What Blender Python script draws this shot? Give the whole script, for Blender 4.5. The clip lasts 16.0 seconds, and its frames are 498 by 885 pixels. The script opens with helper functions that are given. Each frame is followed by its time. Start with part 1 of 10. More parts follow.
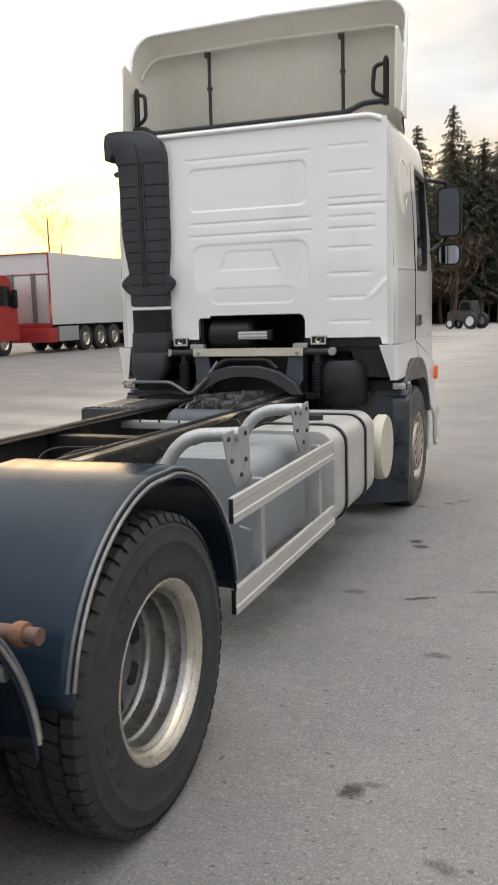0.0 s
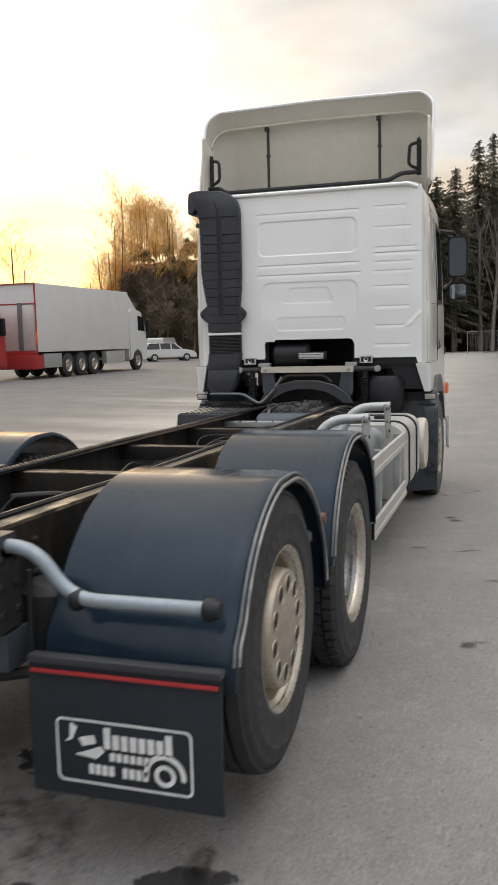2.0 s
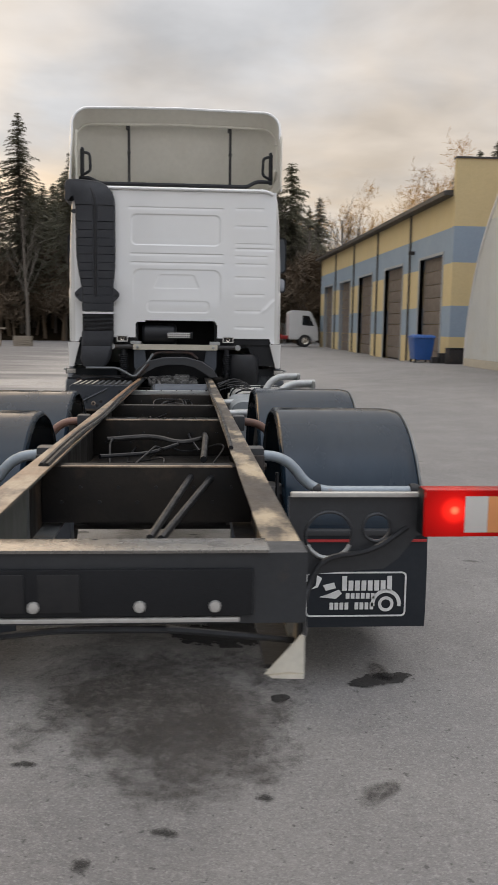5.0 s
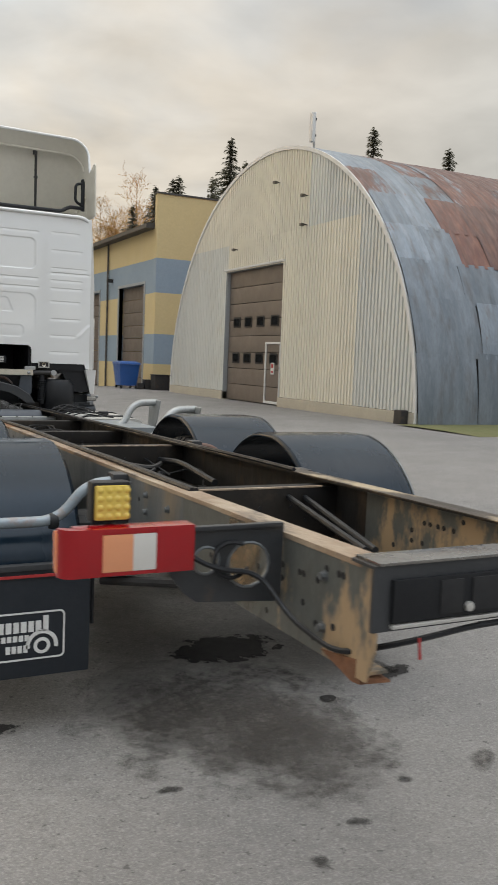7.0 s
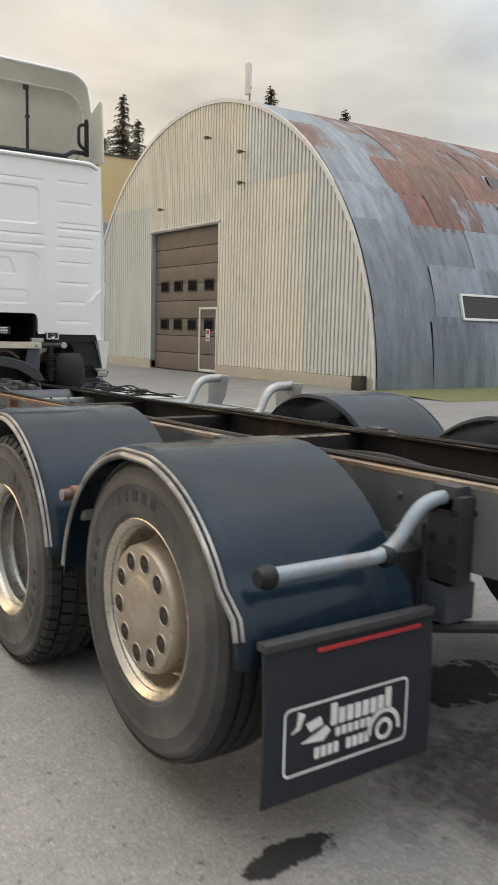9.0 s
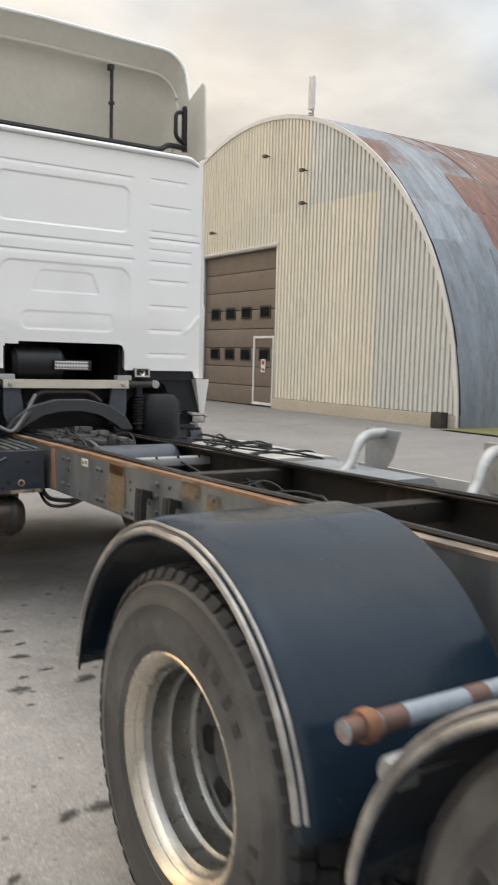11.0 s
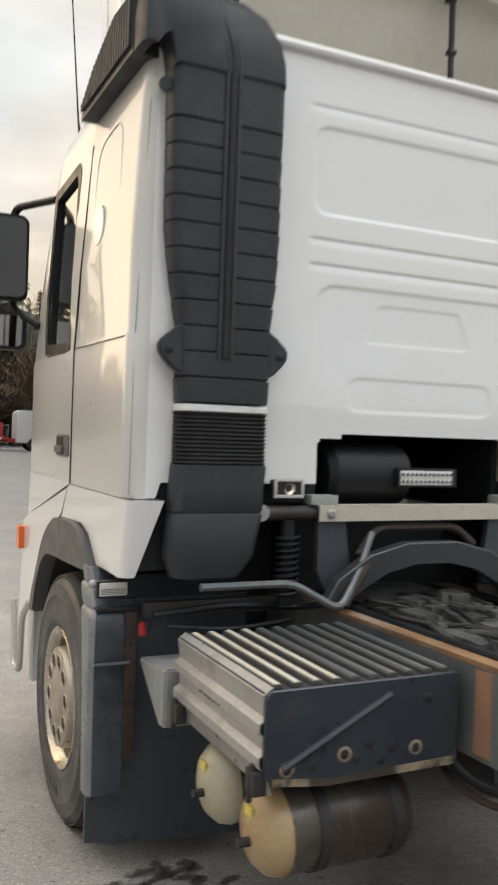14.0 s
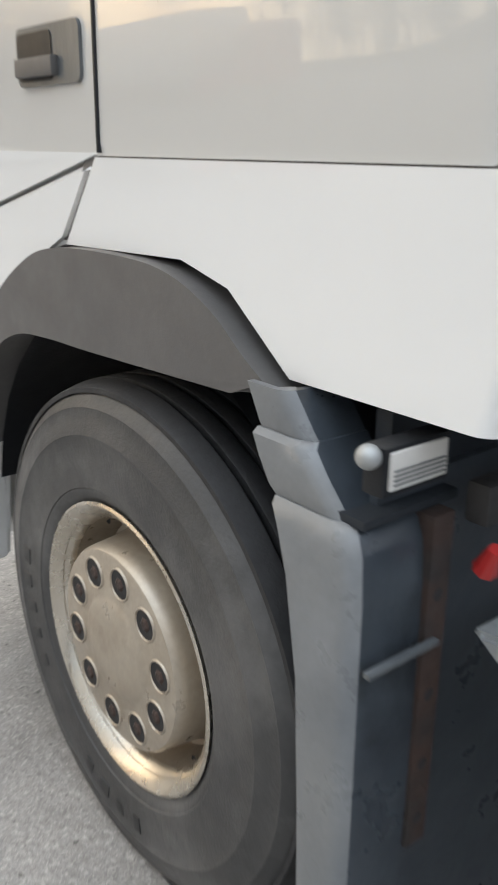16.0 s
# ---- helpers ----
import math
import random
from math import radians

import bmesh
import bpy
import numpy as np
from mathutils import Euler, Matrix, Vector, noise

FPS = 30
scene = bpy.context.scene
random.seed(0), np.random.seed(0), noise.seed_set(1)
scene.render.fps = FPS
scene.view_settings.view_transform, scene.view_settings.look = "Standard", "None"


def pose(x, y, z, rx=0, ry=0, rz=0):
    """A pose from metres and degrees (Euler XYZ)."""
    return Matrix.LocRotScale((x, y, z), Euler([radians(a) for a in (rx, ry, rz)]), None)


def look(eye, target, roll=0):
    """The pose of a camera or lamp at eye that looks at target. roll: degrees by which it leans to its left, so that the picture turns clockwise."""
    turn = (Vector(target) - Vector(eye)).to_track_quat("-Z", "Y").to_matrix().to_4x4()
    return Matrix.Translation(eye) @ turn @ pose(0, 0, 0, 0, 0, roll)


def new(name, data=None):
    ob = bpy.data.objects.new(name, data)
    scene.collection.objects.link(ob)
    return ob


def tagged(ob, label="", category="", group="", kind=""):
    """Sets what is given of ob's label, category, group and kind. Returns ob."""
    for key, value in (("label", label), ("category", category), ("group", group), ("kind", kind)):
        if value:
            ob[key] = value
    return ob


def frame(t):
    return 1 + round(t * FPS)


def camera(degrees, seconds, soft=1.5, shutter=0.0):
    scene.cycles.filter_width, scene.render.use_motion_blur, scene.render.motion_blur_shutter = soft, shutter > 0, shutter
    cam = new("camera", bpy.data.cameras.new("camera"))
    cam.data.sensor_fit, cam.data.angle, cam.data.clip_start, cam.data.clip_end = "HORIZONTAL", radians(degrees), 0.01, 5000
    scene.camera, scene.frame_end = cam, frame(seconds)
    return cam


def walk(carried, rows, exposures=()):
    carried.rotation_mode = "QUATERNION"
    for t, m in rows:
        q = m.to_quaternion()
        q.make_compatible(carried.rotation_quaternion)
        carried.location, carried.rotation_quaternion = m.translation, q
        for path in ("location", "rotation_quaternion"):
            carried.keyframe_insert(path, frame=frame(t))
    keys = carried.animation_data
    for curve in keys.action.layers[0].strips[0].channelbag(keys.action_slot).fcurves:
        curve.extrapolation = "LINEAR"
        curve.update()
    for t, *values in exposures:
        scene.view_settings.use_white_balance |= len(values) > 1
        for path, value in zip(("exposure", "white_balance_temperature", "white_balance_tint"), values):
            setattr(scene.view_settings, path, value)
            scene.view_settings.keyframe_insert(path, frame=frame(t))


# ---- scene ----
cam = camera(32.9, 16.0, soft=1.5, shutter=0.4)
PATH = [
    (0, (2.534, -6.68, 1.746), (1.825, -4.835, 1.438), -1.6),
    (0.5, (2.491, -7.149, 1.779), (1.841, -5.271, 1.557), -0.9),
    (1, (2.384, -7.595, 1.794), (1.785, -5.697, 1.595), -1.0),
    (1.5, (2.302, -8.101, 1.759), (1.697, -6.206, 1.546), -1.4),
    (2, (2.069, -8.579, 1.726), (1.466, -6.688, 1.484), -1.4),
    (2.5, (1.886, -9.037, 1.701), (1.31, -7.142, 1.425), -0.9),
    (3, (1.689, -9.392, 1.706), (1.161, -7.487, 1.4), 0.1),
    (3.5, (1.405, -9.67, 1.685), (1.007, -7.735, 1.374), 1.4),
    (4, (1.038, -9.815, 1.66), (0.812, -7.852, 1.351), 1.6),
    (4.5, (0.631, -9.924, 1.665), (0.599, -7.946, 1.372), 1.1),
    (4.7, (0.452, -10.012, 1.662), (0.483, -8.032, 1.38), 0.9),
    (6.8, (-1.466, -9.866, 1.615), (-0.611, -8.068, 1.424), 2.3),
    (7, (-1.601, -9.806, 1.629), (-0.709, -8.027, 1.438), 2.3),
    (7.5, (-2.061, -9.534, 1.631), (-1.052, -7.821, 1.417), 2.4),
    (8, (-2.311, -9.121, 1.606), (-1.239, -7.449, 1.374), 1.8),
    (8.5, (-2.469, -8.667, 1.595), (-1.361, -7.02, 1.348), 1.6),
    (8.7, (-2.545, -8.439, 1.595), (-1.42, -6.807, 1.332), 1.4),
    (10.8, (-2.313, -6.355, 1.645), (-1.214, -4.7, 1.417), 1.6),
    (11, (-2.274, -6.133, 1.636), (-1.197, -4.459, 1.437), 1.6),
    (11.5, (-2.203, -5.608, 1.658), (-1.174, -3.9, 1.498), 0.8),
    (12, (-2.069, -5.056, 1.675), (-1.112, -3.302, 1.597), 1.4),
    (12.5, (-2.038, -4.521, 1.684), (-1.135, -2.737, 1.675), 1.0),
    (13, (-2.016, -4.039, 1.684), (-1.155, -2.234, 1.718), 0.8),
    (13.5, (-2.014, -3.467, 1.703), (-1.183, -1.649, 1.748), 1.7),
    (14, (-2.111, -2.905, 1.693), (-1.268, -1.091, 1.679), 1.9),
    (14.5, (-2.13, -2.2, 1.628), (-1.354, -0.371, 1.404), 2.3),
    (15, (-2.183, -1.578, 1.576), (-1.363, 0.191, 1.129), 1.5),
    (15.5, (-2.109, -1.025, 1.517), (-1.137, 0.628, 0.948), 0.8),
    (16, (-1.999, -0.483, 1.47), (-0.807, 0.981, 0.811), 0.6),
]
EXPOSURES = [(0.0, 0.62, 6950, 13), (1.0, 0.48, 6900, 13), (2.0, 0.43, 6950, 13), (3.5, 0.20, 6850, 14), (4.5, 0.20, 6850, 15), (7.0, 0.32, 6900, 10), (8.5, 0.44, 7000, 10), (11.0, 0.66, 6950, 12), (13.0, 0.52, 7150, 11), (14.5, 0.58, 7000, 11), (15.5, 0.58, 6650, 11), (16.0, 0.88, 6350, 10)]
walk(cam, [(t, look(eye, target, roll)) for t, eye, target, roll in PATH], EXPOSURES)


# ---- world, sun ----
SUN_AZ, SUN_EL = -31.0, 6.5   # degrees from +y towards +x, and above the horizon


def build_world():
    world = bpy.data.worlds.new("dusk_sky")
    scene.world = world
    world.use_nodes = True
    nt = world.node_tree
    nt.nodes.clear()
    N, L = nt.nodes.new, nt.links.new
    out, bg = N("ShaderNodeOutputWorld"), N("ShaderNodeBackground")
    sky = N("ShaderNodeTexSky")
    sky.sky_type, sky.sun_disc = "NISHITA", False
    sky.sun_elevation, sky.sun_rotation = radians(SUN_EL), radians(SUN_AZ)
    sky.air_density, sky.dust_density, sky.ozone_density = 1.0, 2.5, 1.0
    # a broken layer of cloud, laid out on a flat ceiling
    tc, sep = N("ShaderNodeTexCoord"), N("ShaderNodeSeparateXYZ")
    L(tc.outputs["Generated"], sep.inputs[0])
    low = N("ShaderNodeMath"); low.operation = "MAXIMUM"; low.inputs[1].default_value = 0.0
    L(sep.outputs["Z"], low.inputs[0])
    add = N("ShaderNodeMath"); add.operation = "ADD"; add.inputs[1].default_value = 0.16
    L(low.outputs[0], add.inputs[0])
    px, py = N("ShaderNodeMath"), N("ShaderNodeMath")
    for node, axis in ((px, "X"), (py, "Y")):
        node.operation = "DIVIDE"
        L(sep.outputs[axis], node.inputs[0])
        L(add.outputs[0], node.inputs[1])
    comb = N("ShaderNodeCombineXYZ")
    L(px.outputs[0], comb.inputs[0]); L(py.outputs[0], comb.inputs[1])
    big, fine = N("ShaderNodeTexNoise"), N("ShaderNodeTexNoise")
    for node, scale, detail, dist in ((big, 0.75, 6.0, 0.25), (fine, 2.6, 6.0, 0.25)):
        node.inputs["Scale"].default_value, node.inputs["Detail"].default_value = scale, detail
        node.inputs["Distortion"].default_value = dist
        L(comb.outputs[0], node.inputs["Vector"])
    cover = N("ShaderNodeMapRange")
    cover.inputs["From Min"].default_value, cover.inputs["From Max"].default_value = 0.34, 0.60
    cover.inputs["To Min"].default_value, cover.inputs["To Max"].default_value = 0.86, 1.0
    L(big.outputs["Fac"], cover.inputs["Value"])
    # cloud tint: warm and bright towards the low sun, grey-blue away from it
    sun = Vector((math.sin(radians(SUN_AZ)) * math.cos(radians(SUN_EL)), math.cos(radians(SUN_AZ)) * math.cos(radians(SUN_EL)), math.sin(radians(SUN_EL))))
    dot = N("ShaderNodeVectorMath"); dot.operation = "DOT_PRODUCT"; dot.inputs[1].default_value = sun
    L(tc.outputs["Generated"], dot.inputs[0])
    ramp = N("ShaderNodeValToRGB")
    e = ramp.color_ramp.elements
    e[0].position, e[0].color = 0.0, (0.82, 0.87, 0.94, 1)
    e[1].position, e[1].color = 1.0, (2.4, 1.75, 1.00, 1)
    for pos, col in ((0.45, (0.74, 0.78, 0.84, 1)), (0.61, (0.57, 0.63, 0.695, 1)), (0.72, (0.62, 0.64, 0.66, 1)), (0.86, (0.75, 0.75, 0.735, 1)), (0.945, (0.74, 0.735, 0.715, 1)), (0.970, (0.88, 0.87, 0.835, 1)), (0.986, (1.32, 1.29, 1.21, 1)), (0.996, (2.0, 1.74, 1.25, 1))):
        e.new(pos).color = col
    half = N("ShaderNodeMapRange")
    half.inputs["From Min"].default_value = -1.0
    L(dot.outputs["Value"], half.inputs["Value"])
    L(half.outputs[0], ramp.inputs[0])
    shade = N("ShaderNodeMapRange")
    shade.inputs["From Min"].default_value, shade.inputs["From Max"].default_value = 0.3, 0.7
    shade.inputs["To Min"].default_value, shade.inputs["To Max"].default_value = 0.80, 1.12
    L(fine.outputs["Fac"], shade.inputs["Value"])
    # warm lit edges and cool bellies
    warm = N("ShaderNodeMapRange")
    warm.inputs["From Min"].default_value, warm.inputs["From Max"].default_value = 0.42, 0.58
    L(big.outputs["Fac"], warm.inputs["Value"])
    hue = N("ShaderNodeMix"); hue.data_type = "RGBA"
    hue.inputs["A"].default_value, hue.inputs["B"].default_value = (1.09, 1.015, 0.92, 1), (0.88, 0.945, 1.02, 1)
    L(warm.outputs[0], hue.inputs["Factor"])
    tinted = N("ShaderNodeVectorMath"); tinted.operation = "MULTIPLY"
    L(ramp.outputs["Color"], tinted.inputs[0]); L(hue.outputs["Result"], tinted.inputs[1])
    cloud = N("ShaderNodeVectorMath"); cloud.operation = "SCALE"
    L(tinted.outputs[0], cloud.inputs[0]); L(shade.outputs[0], cloud.inputs["Scale"])
    clear = N("ShaderNodeVectorMath"); clear.operation = "SCALE"; clear.inputs["Scale"].default_value = 0.11
    L(sky.outputs[0], clear.inputs[0])
    mix = N("ShaderNodeMix"); mix.data_type = "RGBA"
    L(cover.outputs[0], mix.inputs["Factor"]); L(clear.outputs[0], mix.inputs["A"]); L(cloud.outputs[0], mix.inputs["B"])
    # an overcast dome is brighter overhead than near the horizon
    dome = N("ShaderNodeMath"); dome.operation = "MULTIPLY_ADD"
    dome.inputs[1].default_value, dome.inputs[2].default_value = 3.0, 0.80
    sq = N("ShaderNodeMath"); sq.operation = "POWER"; sq.inputs[1].default_value = 3.6
    L(low.outputs[0], sq.inputs[0]); L(sq.outputs[0], dome.inputs[0])
    lit = N("ShaderNodeVectorMath"); lit.operation = "SCALE"
    L(mix.outputs["Result"], lit.inputs[0]); L(dome.outputs[0], lit.inputs["Scale"])
    # a warm band low over the horizon, strongest below the sun
    near = N("ShaderNodeMapRange")
    near.inputs["From Min"].default_value, near.inputs["From Max"].default_value = 0.45, 0.99
    L(dot.outputs["Value"], near.inputs["Value"])
    lowband = N("ShaderNodeMapRange")
    lowband.inputs["From Min"].default_value, lowband.inputs["From Max"].default_value = 0.20, 0.07
    L(low.outputs[0], lowband.inputs["Value"])
    both = N("ShaderNodeMath"); both.operation = "MULTIPLY"
    L(near.outputs[0], both.inputs[0]); L(lowband.outputs[0], both.inputs[1])
    band = N("ShaderNodeMix"); band.data_type = "RGBA"
    band.inputs["A"].default_value, band.inputs["B"].default_value = (1, 1, 1, 1), (1.12, 0.94, 0.68, 1)
    L(both.outputs[0], band.inputs["Factor"])
    glow = N("ShaderNodeVectorMath"); glow.operation = "MULTIPLY"
    L(lit.outputs[0], glow.inputs[0]); L(band.outputs["Result"], glow.inputs[1])
    L(glow.outputs[0], bg.inputs["Color"])
    bg.inputs["Strength"].default_value = 1.0
    L(bg.outputs[0], out.inputs["Surface"])
    lamp = bpy.data.lights.new("sun", "SUN")
    lamp.energy, lamp.angle, lamp.color = 0.6, radians(60), (1.0, 0.74, 0.45)
    ob = new("sun", lamp)
    ob.matrix_world = look(sun * 100, (0, 0, 0))


build_world()


# ---- materials ----
def material(name, col, col2=None, rough=0.6, metal=0.0, scale=3.0, amount=0.5, fine=40.0, fine_amount=0.25,
             bump=0.1, bump_scale=80.0, spots=None, coat=0.0, rough_var=0.12, stretch=(1, 1, 1), per_object=0.0, spec=0.5):
    """Paint, metal, rubber or stone: two colours mixed by broad noise, fine grain, patches of a third colour, relief."""
    m = bpy.data.materials.new(name)
    m.use_nodes = True
    nt = m.node_tree
    N, L = nt.nodes.new, nt.links.new
    b = nt.nodes["Principled BSDF"]
    tc, mp = N("ShaderNodeTexCoord"), N("ShaderNodeMapping")
    mp.inputs["Scale"].default_value = stretch
    L(tc.outputs["Object"], mp.inputs["Vector"])

    def noise_node(s, detail=6.0, r=0.6):
        n = N("ShaderNodeTexNoise")
        n.inputs["Scale"].default_value, n.inputs["Detail"].default_value, n.inputs["Roughness"].default_value = s, detail, r
        L(mp.outputs[0], n.inputs["Vector"])
        return n.outputs["Fac"]

    def ramp(fac, lo, hi, a=0.0, z=1.0):
        r = N("ShaderNodeMapRange")
        for key, v in (("From Min", lo), ("From Max", hi), ("To Min", a), ("To Max", z)):
            r.inputs[key].default_value = v
        L(fac, r.inputs["Value"])
        return r.outputs[0]

    def mixed(fac, a, z, mode="MIX"):
        x = N("ShaderNodeMix")
        x.data_type, x.blend_type = "RGBA", mode
        for sock, v in (("Factor", fac), ("A", a), ("B", z)):
            s = x.inputs[sock] if sock == "Factor" else [i for i in x.inputs if i.name == sock and i.type == "RGBA"][0]
            if isinstance(v, (int, float)):
                s.default_value = v
            elif isinstance(v, tuple):
                s.default_value = (*v, 1.0) if len(v) == 3 else v
            else:
                L(v, s)
        return [o for o in x.outputs if o.type == "RGBA"][0]

    broad = noise_node(scale)
    col2 = col2 or tuple(c * 0.8 for c in col)
    c = mixed(ramp(broad, 0.5 - 0.25, 0.5 + 0.25, 0.0, amount * 1.6), col, col2)
    grain = noise_node(fine, 3.0)
    c = mixed(fine_amount, c, mixed(ramp(grain, 0.3, 0.7), (0.45, 0.45, 0.45), (1.0, 1.0, 1.0)), "MULTIPLY")
    if spots:
        spot_col, spot_scale, lo, hi, strength = spots
        c = mixed(ramp(noise_node(spot_scale, 8.0, 0.65), lo, hi, 0.0, strength), c, spot_col)
    if per_object:
        info = N("ShaderNodeObjectInfo")
        v = ramp(info.outputs["Random"], 0.0, 1.0, 1.0 - per_object, 1.0 + per_object * 0.4)
        hsv = N("ShaderNodeHueSaturation")
        L(v, hsv.inputs["Value"]); L(c, hsv.inputs["Color"])
        c = hsv.outputs[0]
    L(c, b.inputs["Base Color"])
    b.inputs["Metallic"].default_value = metal
    b.inputs["Specular IOR Level"].default_value = spec
    L(ramp(noise_node(scale * 2.7), 0.3, 0.7, max(0.02, rough - rough_var), min(1.0, rough + rough_var)), b.inputs["Roughness"])
    if coat:
        b.inputs["Coat Weight"].default_value, b.inputs["Coat Roughness"].default_value, b.inputs["Coat IOR"].default_value = coat, 0.03, 1.7
    if bump:
        bn = N("ShaderNodeBump")
        bn.inputs["Strength"].default_value, bn.inputs["Distance"].default_value = bump, 0.01
        L(noise_node(bump_scale, 4.0), bn.inputs["Height"])
        L(bn.outputs[0], b.inputs["Normal"])
    return m


def lens_material(name, col, glow=0.0, glow_col=None):
    m = material(name, col, rough=0.18, fine=200, fine_amount=0.05, bump=0.07, bump_scale=120, coat=0.35, rough_var=0.05, spec=0.4)
    b = m.node_tree.nodes["Principled BSDF"]
    if glow:
        b.inputs["Emission Color"].default_value = (*(glow_col or col), 1)
        b.inputs["Emission Strength"].default_value = glow
    return m


def lit_lens(name, col, bulbs, edge, core):
    """A lens with bulbs burning behind it: brightest over each bulb, dim between them."""
    m = lens_material(name, col)
    nt = m.node_tree
    N, L = nt.nodes.new, nt.links.new
    b = nt.nodes["Principled BSDF"]
    b.inputs["Coat Weight"].default_value, b.inputs["Specular IOR Level"].default_value = 0.0, 0.15
    tc = N("ShaderNodeTexCoord")
    total = None
    for p in bulbs:
        d, r = N("ShaderNodeVectorMath"), N("ShaderNodeMapRange")
        d.operation = "DISTANCE"
        d.inputs[1].default_value = p
        L(tc.outputs["Object"], d.inputs[0]); L(d.outputs["Value"], r.inputs["Value"])
        r.inputs["From Min"].default_value, r.inputs["From Max"].default_value = 0.150, 0.006
        sq = N("ShaderNodeMath"); sq.operation = "POWER"; sq.inputs[1].default_value = 2.6
        L(r.outputs[0], sq.inputs[0])
        if total is None:
            total = sq.outputs[0]
        else:
            s = N("ShaderNodeMath"); s.operation = "MAXIMUM"
            L(total, s.inputs[0]); L(sq.outputs[0], s.inputs[1])
            total = s.outputs[0]
    ramp = N("ShaderNodeValToRGB")
    e = ramp.color_ramp.elements
    e[0].position, e[0].color = 0.0, (edge, edge * 0.004, edge * 0.003, 1)
    e[1].position, e[1].color = 1.0, core
    e.new(0.45).color = (0.42, 0.004, 0.003, 1)
    e.new(0.80).color = (1.3, 0.03, 0.015, 1)
    L(total, ramp.inputs[0])
    L(ramp.outputs[0], b.inputs["Emission Color"])
    b.inputs["Emission Strength"].default_value = 1.0
    return m


